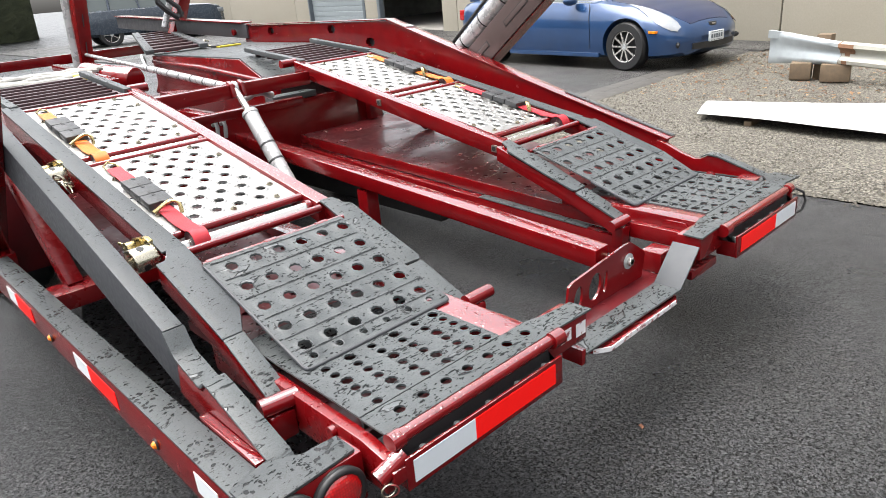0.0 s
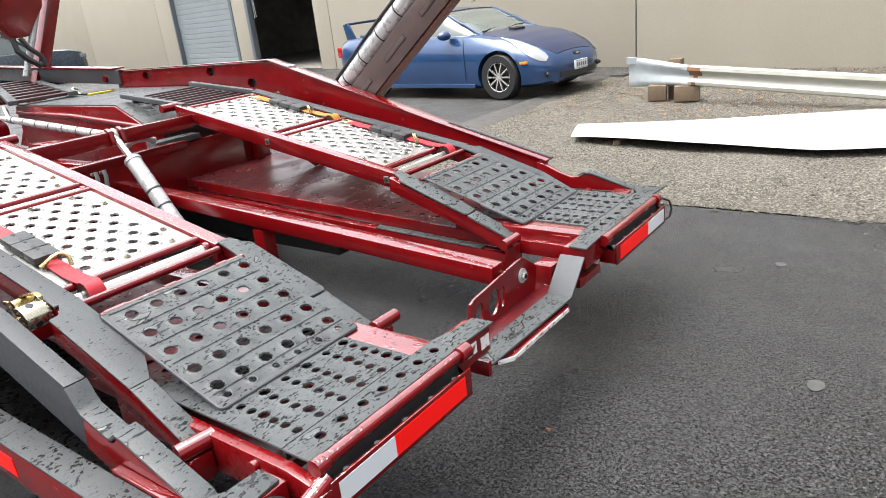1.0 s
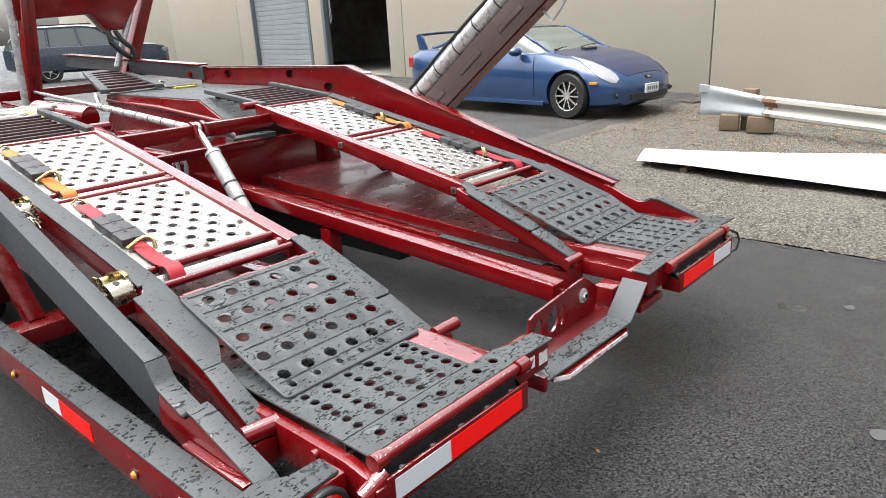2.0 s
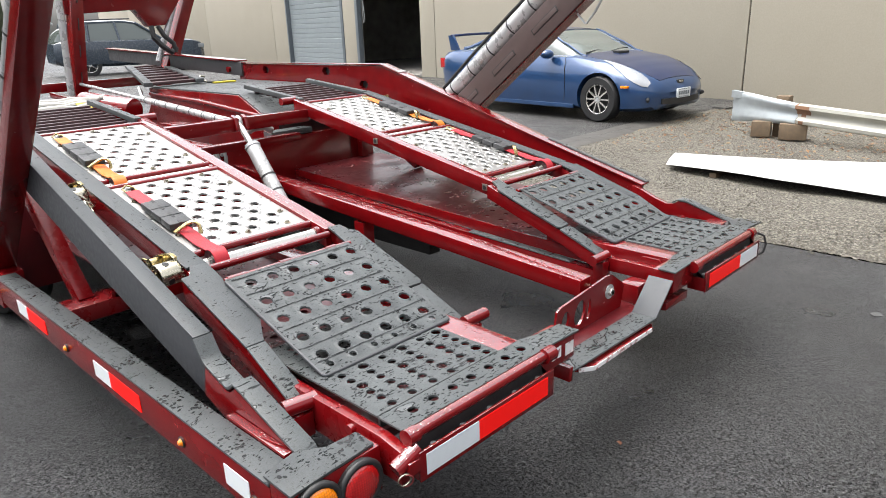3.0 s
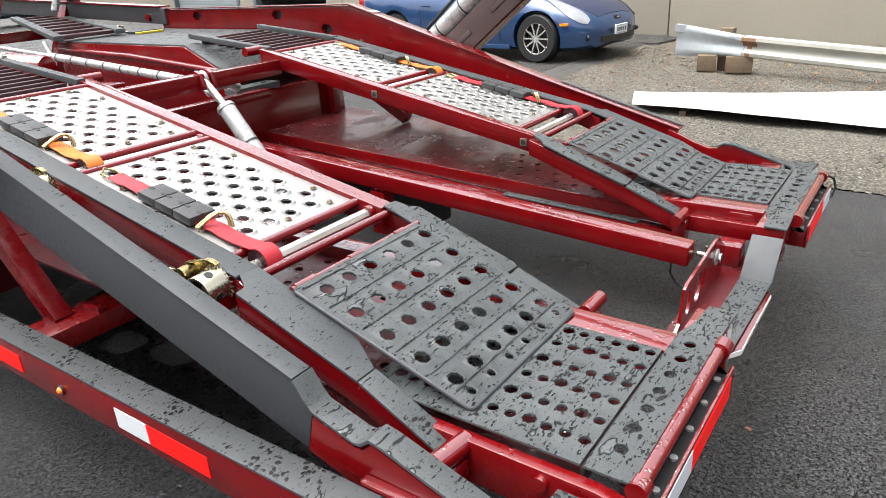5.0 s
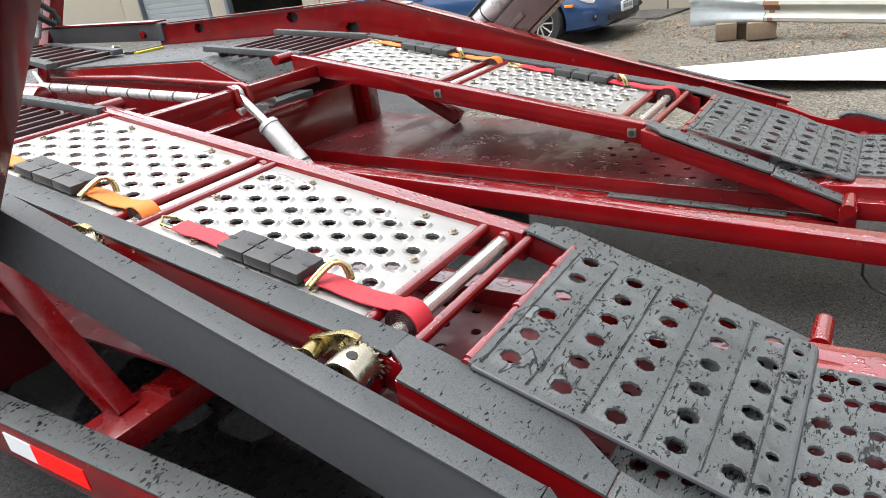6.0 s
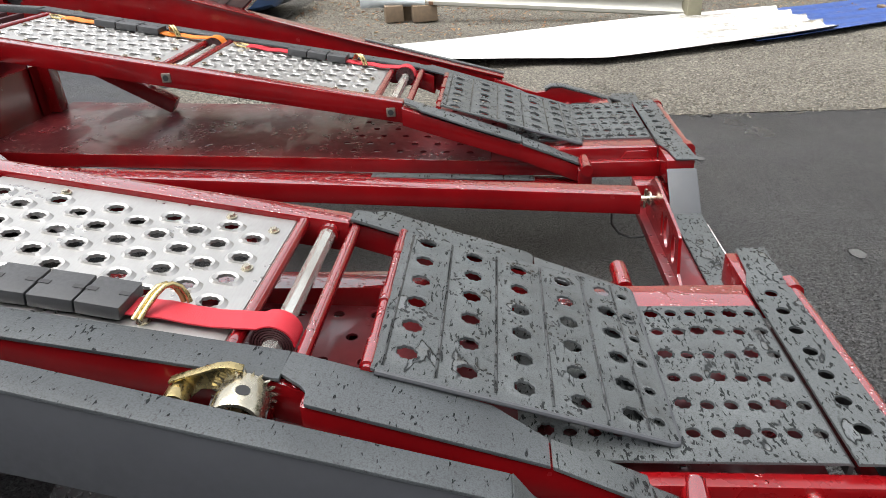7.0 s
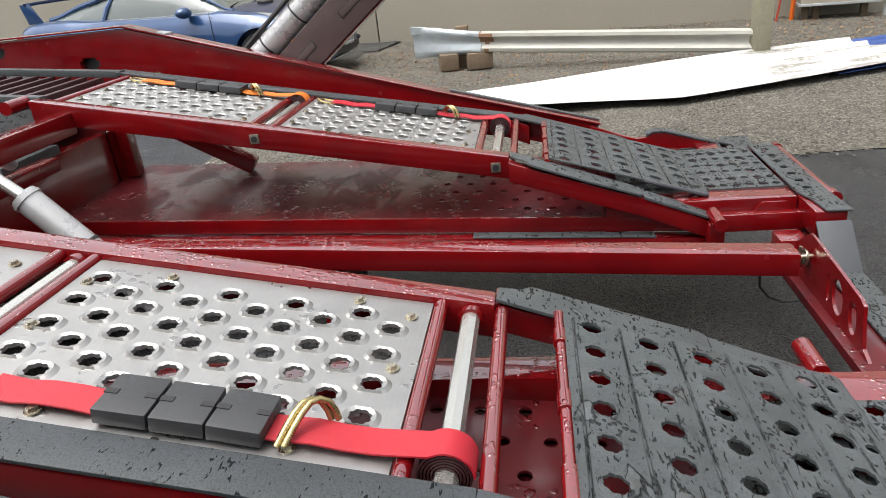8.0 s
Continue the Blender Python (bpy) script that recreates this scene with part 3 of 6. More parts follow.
# older driveway slab in front of the doors, its edge a low step beside the gravel
bm = B()
prism(bm, [(GY - 0.03, 0.0), (GY + 0.02, 0.028), (GY + 26, 0.028), (GY + 26, 0.0)], 4.3, 14.0)
solo("driveway", bm, ASPHALT_OLD, "older patchy asphalt driveway before the doors", "asphalt", bev=0.008, kind="structure")

bm = prism(B(), [(GY - 0.16, 0.0), (GY - 0.10, 0.020), (GY + 0.16, 0.036), (GY + 0.20, 0.030), (GY + 0.20, 0.0)], 3.5, 6.5)
solo("driveway_edge", bm, plain("worn_asphalt_edge", (0.085, 0.080, 0.072), 0.6, 0.0, 0.35, 9.0, 0.5, 0.006), "worn pale edge of the driveway beside the gravel", "asphalt", bev=0.006, kind="structure")

# fallen leaf and pale repair spots on the yard
bm = B()
slab(bm, [(-0.075, 0.0), (-0.060, 0.002), (-0.054, 0.016), (-0.064, 0.020)], lambda x, y: 0.006 + 0.08 * abs(x + 0.065), 0.001)
solo("fallen_leaf", bm, plain("dry_leaf", (0.30, 0.13, 0.07), 0.7), "small dry reddish leaf on the asphalt", "leaf")
for cx, cy, r in ((0.57, -0.66, 0.035), (1.60, -0.35, 0.03)):
    bm = B()
    slab(bm, [(cx + r * (1 + 0.25 * noise.noise((k, cx, 0))) * math.cos(k * 0.5236), cy + 0.8 * r * math.sin(k * 0.5236)) for k in range(12)], lambda x, y: 0.004, 0.003)
    solo("tar_spot", bm, plain("pale_dried_spill", (0.075, 0.076, 0.074), 0.6), "pale grey dried spill on the asphalt", "spill", kind="structure")

# leaf litter and twigs near the guard rail
n = 2600
px = 4.6 + 4.0 * rng.random(n) ** 0.8
py = rng.uniform(-5.0, 3.2, n)
ang = rng.uniform(0, 6.283, n)
ln = rng.uniform(0.012, 0.035, n)
wd = ln * rng.uniform(0.25, 0.6, n)
zz = np.full(n, 0.014)
tilt = rng.uniform(-0.4, 0.4, n)
corn = np.array([(-1, 0), (0, -1), (1, 0), (0, 1)], float)
dx, dy = corn[None, :, 0] * ln[:, None], corn[None, :, 1] * wd[:, None]
v = np.stack([px[:, None] + dx * np.cos(ang)[:, None] - dy * np.sin(ang)[:, None], py[:, None] + dx * np.sin(ang)[:, None] + dy * np.cos(ang)[:, None], zz[:, None] + 0.006 + dx * tilt[:, None] + np.abs(dy) * 0.5], -1)
me = bpy.data.meshes.new("leaf_litter")
me.from_pydata(v.reshape(-1, 3).tolist(), [], (np.array([(0, 1, 2), (0, 2, 3)])[None] + 4 * np.arange(n)[:, None, None]).reshape(-1, 3).tolist())
me.materials.append(LITTER)
tagged(new("leaf_litter", me), "scattered brown dead leaves and bark on the gravel", "leaves", kind="stuff")

# far trees round the yard, mostly unseen, added to cut low sky light
bm = B()
ring = []
for i in range(181):
    a = radians(78 + 250 * i / 180)
    rr = 42 + 5 * noise.noise((i * 0.15, 0.0, 4.0))
    h = 8.5 + 2.0 * noise.noise((i * 0.23, 1.0, 0.0)) + 1.6 * noise.noise((i * 0.9, 2.0, 0.0))
    row = []
    for k, (f, o) in enumerate(((0.0, 0.0), (0.25, 1.6), (0.5, 2.4), (0.75, 2.0), (0.92, 1.0), (1.0, -0.4), (0.6, -5.0), (0.0, -5.0))):
        q = rr - o + 1.2 * noise.noise((i * 0.55, k * 1.7, 7.0))
        row.append(bm.verts.new((q * math.cos(a), q * math.sin(a), h * f - 0.1)))
    ring.append(row)
for a, b in zip(ring, ring[1:]):
    for k in range(7):
        bm.faces.new((a[k], b[k], b[k + 1], a[k + 1]))
solo("backdrop", bm, FAR_TREES, "dark green tree backdrop, mostly unseen, that cuts low sky light", "trees", kind="structure")

# ---- building ----
WALL_A, WALL_S = 8.53, 0.20           # wall line: x = 8.53 + 0.20 y
WALL_DIR = Vector((WALL_S, 1, 0)).normalized()
WALL_OUT = Vector((-1, WALL_S, 0)).normalized()


def on_wall(s, out, z):
    """s metres along the wall from its point at y = 0, out metres before its face."""
    p = Vector((WALL_A, 0, 0)) + WALL_DIR * s + WALL_OUT * out
    return Vector((p.x, p.y, z))


def wall_box(bm, s0, s1, o0, o1, z0, z1):
    vs = [bm.verts.new(on_wall(s, o, z)) for s in (s0, s1) for o in (o0, o1) for z in (z0, z1)]
    for q in ((0, 1, 3, 2), (4, 6, 7, 5), (0, 4, 5, 1), (2, 3, 7, 6), (0, 2, 6, 4), (1, 5, 7, 3)):
        bm.faces.new([vs[i] for i in q])
    return bm


WALL_H = 4.3
OPEN_S, ROLL_S = (12.63, 16.15), (17.04, 21.62)
DOOR_H = 3.6
JOINTS = [-9.0, -3.6, 3.35, 11.95, 22.95, 31.5, 40.0, 50.0, 62.0]
building = thing("workshop_building", on_wall(8, -3, 0), "beige tilt-up concrete workshop with two vehicle doors", "building")
k = 0
for s0, s1 in zip(JOINTS, JOINTS[1:]):
    spans = [(s0 + 0.012, s1 - 0.012)]
    if s0 == 11.95:
        spans = [(s0 + 0.012, OPEN_S[0]), (OPEN_S[1], ROLL_S[0]), (ROLL_S[1], s1 - 0.012)]
        part("lintel", wall_box(B(), OPEN_S[0], ROLL_S[1], -0.2, 0, DOOR_H + 0.001, WALL_H), STUCCO, building)
    for a, b in spans:
        part("wall_panel", wall_box(B(), a, b, -0.2, 0, -0.02, WALL_H if s0 != 11.95 or b == s1 - 0.012 or a < 12.1 else DOOR_H), STUCCO, building, bev=0.008)
part("joint_backing", wall_box(B(), JOINTS[0], 12.5, -0.21, -0.03, 0, WALL_H - 0.02), plain("dark_joint_sealant", (0.10, 0.095, 0.08), 0.8), building)
part("joint_backing", wall_box(B(), 21.9, JOINTS[-1], -0.21, -0.03, 0, WALL_H - 0.02), plain("dark_joint_sealant_far", (0.10, 0.095, 0.08), 0.8), building)
part("roof", wall_box(B(), JOINTS[0], JOINTS[-1], -16, 0.03, WALL_H, WALL_H + 0.25), CONCRETE, building)
# rolled shutter, closed
shutter = part("roller_door", wall_box(B(), ROLL_S[0], ROLL_S[1], -0.16, -0.14, 0.04, DOOR_H), STEEL_DOOR, building, "pale blue-grey ribbed roller door, closed")
for i in range(22):
    z = 0.06 + i * 0.16
    bm = B()
    vs = []
    for s in (ROLL_S[0] + 0.01, ROLL_S[1] - 0.01):
        vs.append([bm.verts.new(on_wall(s, o, zz)) for o, zz in ((-0.14, z), (-0.128, z + 0.012), (-0.124, z + 0.08), (-0.128, z + 0.148), (-0.14, z + 0.158))])
    for i2 in range(4):
        bm.faces.new((vs[0][i2], vs[0][i2 + 1], vs[1][i2 + 1], vs[1][i2]))
    part("slat", bm, STEEL_DOOR, shutter)
for s in (ROLL_S[0], OPEN_S[1] - 0.10):
    part("door_jamb", wall_box(B(), s, s + 0.16, -0.13, 0.02, 0, DOOR_H), DOOR_FRAME, building, bev=0.006)
part("door_jamb", wall_box(B(), ROLL_S[1] - 0.1, ROLL_S[1], -0.13, 0.015, 0, DOOR_H), DOOR_FRAME, building, bev=0.006)
# workshop room behind the open door
part("room_floor", wall_box(B(), 9.0, 21, -7, -0.2, 0.0, 0.03), CONCRETE, building)
for args in ((10.0, 22.5, -7.2, -7, 0, 4.2), (9.8, 10.0, -7, -0.22, 0, 4.2), (22.5, 22.7, -7, -0.22, 0, 4.2), (10, 22.5, -7, -0.22, 4.2, 4.25)):
    part("room_wall", wall_box(B(), *args), DARK_ROOM, building)
OLIVE = plain("olive_metal_cupboard", (0.46, 0.44, 0.33), 0.5)
for s, o, w, d, z0, h, mat, nm in ((14.6, -3.6, 1.9, 0.6, 0.03, 0.90, TIMBER, "workbench"), (14.6, -4.6, 1.5, 0.5, 1.2, 2.6, OLIVE, "storage_cupboard"), (13.2, -1.6, 0.9, 0.5, 0.03, 0.22, GALV, "parts_tray"),
                                   (15.9, -4.6, 0.8, 0.5, 0.03, 1.6, BLACK, "tool_chest"), (14.8, -3.7, 0.7, 0.3, 0.902, 0.96, SILVER, "metal_tray"), (13.6, -2.9, 0.35, 0.35, 0.03, 0.7, RUST, "steel_drum")):
    part(nm, wall_box(B(), s - w / 2, s + w / 2, o - d, o, z0, h), mat, building, bev=0.02)
part("door_chain", hose(B(), [on_wall(15.98, -0.15, 3.4), on_wall(15.93, -0.14, 2.0), on_wall(15.90, -0.15, 1.5), on_wall(15.99, -0.14, 1.45), on_wall(16.0, -0.15, 3.4)], 0.012), GALV, building)
# low plinth strip of dark soil and asphalt along the wall foot
bm = B()
wall_box(bm, 3.0, 12.5, 0.0, 0.9, 0.0, 0.034)
solo("wall_apron", bm, ASPHALT_OLD, "dark asphalt strip along the wall foot", "asphalt", kind="structure")

# ---- the trailer ----
trailer = thing("car_hauler_trailer", (0.0, 1.6, 0.0), "dark red car-hauler trailer with grey anti-slip tracks, wet with rain", "trailer")
T = trailer


def deck(y):
    return 0.676 + 0.190 * (y - 1.10)


def flapz(y):
    return 0.494 + 0.308 * (y - 0.395)


def low(y):
    return 0.46 + 0.045 * (y - 1.10)


def outline(top, h):
    """A closed (y, z) outline from the top line and a depth."""
    return [*top, *[(y, z - h) for y, z in reversed(top)]]


def star_rows(xs, ys, r, half, odd=None):
    out = []
    for i, x in enumerate(xs):
        yy = ys if odd is None or i % 2 == 0 else odd
        out.append((x - half, x + half, [(x, y, r) for y in yy]))
    return out


def fill_rows(rows, x0, x1):
    rows = sorted(rows)
    out, x = [], x0
    for a, b, h in rows:
        if a - x > 1e-4:
            out.append((x, a, []))
        out.append((a, b, h))
        x = b
    if x1 - x > 1e-4:
        out.append((x, x1, []))
    return out


def build_side(s):
    """One wheel track with its frame, ramps and tail end. s = -1: as drawn; s = 1: mirrored."""
    def X(*x):
        q = [v if s < 0 else (0.03 - v if v > -1.0 else 1.03 + (-1.0 - v) * 0.75) for v in x]
        return sorted(q) if len(q) > 1 else q[0]

    def bx(x0, x1, *r):
        return block(B(), *X(x0, x1), *r)

    def pr(prof, x0, x1):
        return prism(B(), prof, *X(x0, x1))

    def mir(pts):
        return [(X(x), y) for x, y in pts]

    def tb(p0, p1, r, **k):
        return tube(B(), (X(p0[0]), *p0[1:]), (X(p1[0]), *p1[1:]), r, **k)

    # side beams of the upper track
    yb = [0.99, 1.5, 2.0, 2.52]
    inner = part("inner_beam", pr(outline([(y, deck(y) + 0.010) for y in yb], 0.072), -0.474, -0.420), RED, T, bev=0.006)
    for y in (1.032, 1.785):
        bm = B()
        sqbar(bm, (X(-0.433), y, deck(y) - 0.028), (X(-0.414), y, deck(y) - 0.028), 0.030, 0.030)
        part("pin_socket", bm, plain("worn_socket_steel", (0.30, 0.26, 0.22), 0.4, 0.6), inner, "bare worn steel socket", bev=0.002)
        part("socket_hole", tb((-0.415, y, deck(y) - 0.028), (-0.4125, y, deck(y) - 0.028), 0.010), BLACK, inner)
    ramp_top = [(0.40, 0.438), (0.595, 0.520), (0.80, 0.590), (0.992, 0.656)]
    part("inner_ramp_beam", pr(outline(ramp_top, 0.060), -0.452, -0.385), RED, T, bev=0.005)
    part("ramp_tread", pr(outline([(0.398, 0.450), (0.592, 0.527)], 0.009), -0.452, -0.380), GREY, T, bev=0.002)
    outer = part("outer_beam", pr(outline([(0.93, 0.628), (0.985, 0.652)] + [(y, deck(y) + 0.004) for y in (1.02, 1.5, 2.0, 2.52)], 0.075), -0.995, -0.932), RED, T, bev=0.006)
    part("beam_tread", pr(outline([(y, deck(y) + 0.0115) for y in (0.9905, 1.5, 2.0, 2.52)], 0.007), -0.998, -0.930), GREY_DRY, T, bev=0.002)
    ot = [(0.385, 0.428), (0.595, 0.533), (0.80, 0.600), (0.955, 0.645)]
    part("outer_ramp_beam", pr(outline(ot, 0.070), -1.033, -0.981), RED, T, bev=0.005)

    def otz(x, y):
        top = ot[:3] + [(0.90, 0.632), (0.99, 0.6586), (1.2, 0.70)]
        for (ya, za), (yc, zc) in zip(top, top[1:]):
            if y <= yc:
                return za + (zc - za) * (y - ya) / (yc - ya) + 0.008
    bm = slab(B(), mir([(-1.038, 0.597), (-0.983, 0.597), (-0.940, 0.68), (-0.932, 0.80), (-0.930, 0.99), (-0.985, 0.992), (-1.000, 0.962), (-1.010, 0.950), (-1.037, 0.946)]), otz, 0.008)
    part("ramp_gusset", bm, GREY_DRY, T, bev=0.0025)
    bm = slab(B(), mir([(-1.038, 0.398), (-0.979, 0.398), (-0.981, 0.594), (-1.038, 0.594)]), otz, 0.008)
    part("ramp_tread", bm, GREY, T, bev=0.002)

    # cross bars, rods and the two aluminium panels
    for y, r in ((1.088, 0.013), (0.979, 0.0125), (1.744, 0.013), (1.815, 0.013), (2.470, 0.013)):
        part("cross_bar", tb((-0.935, y, deck(y) - 0.006), (-0.470, y, deck(y) - 0.006), r), RED, T)
    for y in (1.035, 1.780):
        bm = B()
        tube(bm, (X(-0.925), y, deck(y) - 0.018), (X(-0.478), y, deck(y) - 0.018), 0.0172, n=8)
        part("roller_rod", bm, CHROME, T, "bright steel rod")
        part("rod_collar", tb((-0.492, y, deck(y) - 0.018), (-0.476, y, deck(y) - 0.018), 0.023), RED, T)
    part("hinge_bar", tb((-0.935, 0.876, 0.631), (-0.455, 0.876, 0.631), 0.0095), RED, T)
    for a, b in ((-0.925, -0.86), (-0.74, -0.70), (-0.56, -0.52)):
        part("hinge_knuckle", tb((a, 0.876, 0.631), (b, 0.876, 0.631), 0.0125), RED, T)
    for y0, ev in ((1.102, 1.218), (1.828, 1.944)):
        xs = [-0.545 - 0.0390 * k for k in range(9)]
        rows = fill_rows(star_rows(xs, [ev + 0.1175 * j for j in range(5)], 0.0172, 0.0195, [ev - 0.058 + 0.1165 * j for j in range(5)]), -0.931, -0.476)
        if s > 0:
            rows = [(0.03 - b, 0.03 - a, [(0.03 - x, y, r) for x, y, r in h]) for a, b, h in rows]
        bm = perforated(B(), *X(-0.931, -0.476), rows, y0, y0 + 0.629, lambda x, y: deck(y) - 0.003, 0.004, lip=0.0048, teeth=0.15, wide=1.72, crest=1.34)
        pan = part("deck_panel", bm, ALLOY, T, "bare aluminium tread panel with raised saw-tooth holes", smooth=11, orient=False)
        for x, dy in ((-0.562, 0.604), (-0.510, 0.474), (-0.503, 0.130), (-0.536, 0.032), (-0.694, 0.036), (-0.712, 0.604), (-0.897, 0.134), (-0.898, 0.474)):
            y = y0 + dy
            bm = tube(B(), (X(x), y, deck(y) - 0.003), (X(x), y, deck(y) - 0.0008), 0.012, n=16)
            tube(bm, (X(x), y, deck(y) - 0.0008), (X(x), y, deck(y) + 0.005), 0.0085, n=6, r1=0.0075)
            part("bolt", bm, ZINC_PALE, pan)

    if s < 0:
        part("under_beam", bx(-0.475, -0.400, 0.705, 1.75, 0.44, 0.505), RED, T, bev=0.005)

    # slatted bridge in front of the panels
    for x in (-0.95, -0.47):
        bm = sqbar(B(), (X(x), 2.50, deck(2.50) + 0.004), (X(x), 3.12, deck(3.12) - 0.055), 0.036, 0.026)
        br = part("bridge_rail", bm, GREY, T, bev=0.003)
    for k in range(8):
        y = 2.57 + 0.068 * k
        part("bridge_slat", block(B(), *X(-0.925, -0.495), y, y + 0.026, deck(y) - 0.034 - 0.09 * (y - 2.5), deck(y) - 0.006 - 0.09 * (y - 2.5)), plain("maroon_slat", (0.062, 0.022, 0.025), 0.4) if (k == 0 and s < 0) else bpy.data.materials["maroon_slat"], br, bev=0.003)
    part("bridge_pivot", tb((-0.46, 2.555, deck(2.52)), (-0.36, 2.555, deck(2.52)), 0.022), RED, T)

    # folding flap and tail plates
    xs = [-0.507 - 0.0763 * k for k in range(6)]
    ys = [(0.454, -0.006), (0.538, -0.007), (0.630, -0.007), (0.722, -0.001), (0.819, 0.010)]
    rows = fill_rows([(x - 0.034, x + 0.034, [(x - 0.010, 0.412, 0.0105)] + [(x + dx, y, 0.0188) for y, dx in ys]) for x in xs], -0.938, -0.468)
    if s > 0:
        rows = [(0.03 - b, 0.03 - a, [(0.03 - x, y, r) for x, y, r in h]) for a, b, h in rows]
    rows = [q for a, b, h in rows for q in ([(a, b, h)] if h or b - a > 0.05 else [(a + (b - a) * k / 3, a + (b - a) * (k + 1) / 3, []) for k in range(3)])]
    bm = perforated(B(), *X(-0.938, -0.468), rows, 0.386, 0.868, lambda x, y: flapz(y), 0.005, lip=0.0014, teeth=0.15, wide=1.34)
    lo_x, hi_x = X(-0.938, -0.468)
    for v in bm.verts:                    # rounded tail corners
        d = min(v.co.x - lo_x, hi_x - v.co.x)
        if abs(v.co.y - 0.386) < 1e-4 and d < 0.011:
            dy = 0.011 - math.sqrt(max(0.0, 0.011 ** 2 - (0.011 - d) ** 2))
            v.co.y += dy
            v.co.z += 0.308 * dy
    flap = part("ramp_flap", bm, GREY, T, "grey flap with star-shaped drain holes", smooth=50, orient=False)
    edge = [(-0.938, 0.862), (-0.938, 0.60), (-0.938, 0.397), (-0.9348, 0.3892), (-0.927, 0.386), (-0.70, 0.386), (-0.479, 0.386), (-0.4712, 0.3892), (-0.468, 0.397), (-0.468, 0.58)]
    part("flap_rim", hose(B(), [(X(x), y, flapz(y) - 0.0052) for x, y in edge], 0.0054, 8), GREY_SMOOTH, flap, "dark rolled edge of the flap")
    for y in (0.433, 0.497, 0.585, 0.676, 0.770, 0.852):
        z = flapz(y)
        bm = prism(B(), [(y - 0.0032, z), (y - 0.0012, z + 0.0022), (y + 0.0012, z + 0.0022), (y + 0.0034, z)], *X(-0.925, -0.480))
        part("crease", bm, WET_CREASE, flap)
    wz = [(0.594, 0.533), (0.76, 0.590), (0.935, 0.654), (0.99, 0.672)]

    def wing(x, y):
        for (ya, za), (yc, zc) in zip(wz, wz[1:]):
            if y <= yc:
                break
        return za + (zc - za) * (y - ya) / (yc - ya)
    bm = slab(B(), mir([(-0.450, 0.597), (-0.388, 0.594), (-0.376, 0.606), (-0.376, 0.76), (-0.378, 0.925), (-0.402, 0.945), (-0.414, 0.985), (-0.462, 0.988), (-0.466, 0.76)]), wing, 0.008)
    part("flap_wing", bm, GREY, T, bev=0.002)

    rows = []
    cols, cuts = [-0.556, -0.621, -0.697, -0.765, -0.838, -0.905], [-0.528, -0.590, -0.659, -0.731, -0.802, -0.872, -0.951]
    for i, x in enumerate(cols):
        big = 3 if i % 2 else 1
        rows.append((cuts[i + 1], cuts[i], [(x + (0.005 if j % 4 == big and i else 0.0), 0.184 + 0.0395 * (j - 0.6), 0.0168 if j % 4 == big else 0.0120) for j in range(12)]))
    rows = fill_rows(rows, -0.968, -0.528)
    if s > 0:
        rows = [(0.03 - b, 0.03 - a, [(0.03 - x, y, r) for x, y, r in h]) for a, b, h in rows]
    bm = perforated(B(), *X(-0.968, -0.528), rows, 0.142, 0.640, lambda x, y: 0.484, 0.005, lip=0.0012, teeth=0.2, star=0.015)
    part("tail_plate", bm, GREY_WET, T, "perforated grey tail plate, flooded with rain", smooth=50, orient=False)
    hx = [-0.487 - 0.0685 * k for k in range(7)]
    rows = fill_rows([(x - 0.03, x + 0.03, [(x, 0.094, 0.0135)]) for x in hx], -0.974, -0.450)
    if s > 0:
        rows = [(0.03 - b, 0.03 - a, [(0.03 - x, y, r) for x, y, r in h]) for a, b, h in rows]
    bm = perforated(B(), *X(-0.974, -0.450), rows, 0.046, 0.133, lambda x, y: 0.489, 0.005, lip=0.0, teeth=0.0)
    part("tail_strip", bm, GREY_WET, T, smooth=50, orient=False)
    # black bar in the gap stands in for its shade
    part("tail_gap_shade", bx(-0.966, -0.530, 0.1335, 0.1415, 0.455, 0.476), BLACK, T)

    # tail frame
    fr = part("tail_frame_side", pr([(0.03, 0.365), (0.03, 0.452), (0.10, 0.465), (0.66, 0.465), (0.78, 0.45), (0.78, 0.365)], -1.000, -0.970), RED_DULL, T, bev=0.005)
    for y in (0.20, 0.43):
        part("bolt_head", tb((-1.000, y, 0.442), (-1.012, y, 0.442), 0.014), RED, fr)
    part("tail_frame_inner", bx(-0.527, -0.436, 0.135, 0.70, 0.39, 0.481), RED, T, bev=0.006)
    part("tail_frame_flange", bx(-0.435, -0.395, 0.10, 0.40, 0.39, 0.446), RED, T, bev=0.005)
    part("tail_web", pr([(0.15, 0.446), (0.26, 0.446), (0.24, 0.472), (0.17, 0.472)], -0.434, -0.424), RED, T, bev=0.002)
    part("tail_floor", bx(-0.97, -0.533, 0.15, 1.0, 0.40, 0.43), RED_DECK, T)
    foot = part("foot_tube", tb((-0.405, 0.385, 0.452), (-0.303, 0.385, 0.452), 0.020), RED, T)
    part("foot_web", bx(-0.40, -0.345, 0.362, 0.408, 0.36, 0.438), RED, foot, bev=0.004)
    part("foot_tube", tb((-1.072, 0.385, 0.448), (-0.982, 0.372, 0.448), 0.023), RED, T)
    part("foot_web", bx(-1.066, -1.002, 0.355, 0.402, 0.36, 0.428), RED, T, bev=0.004)

    # bumper
    part("bumper", bx(-0.968, -0.462, 0.0, 0.007, 0.370, 0.448), RED, T, bev=0.002)
    part("bumper_floor", bx(-0.968, -0.462, 0.0075, 0.070, 0.372, 0.424), RED, T, bev=0.002)
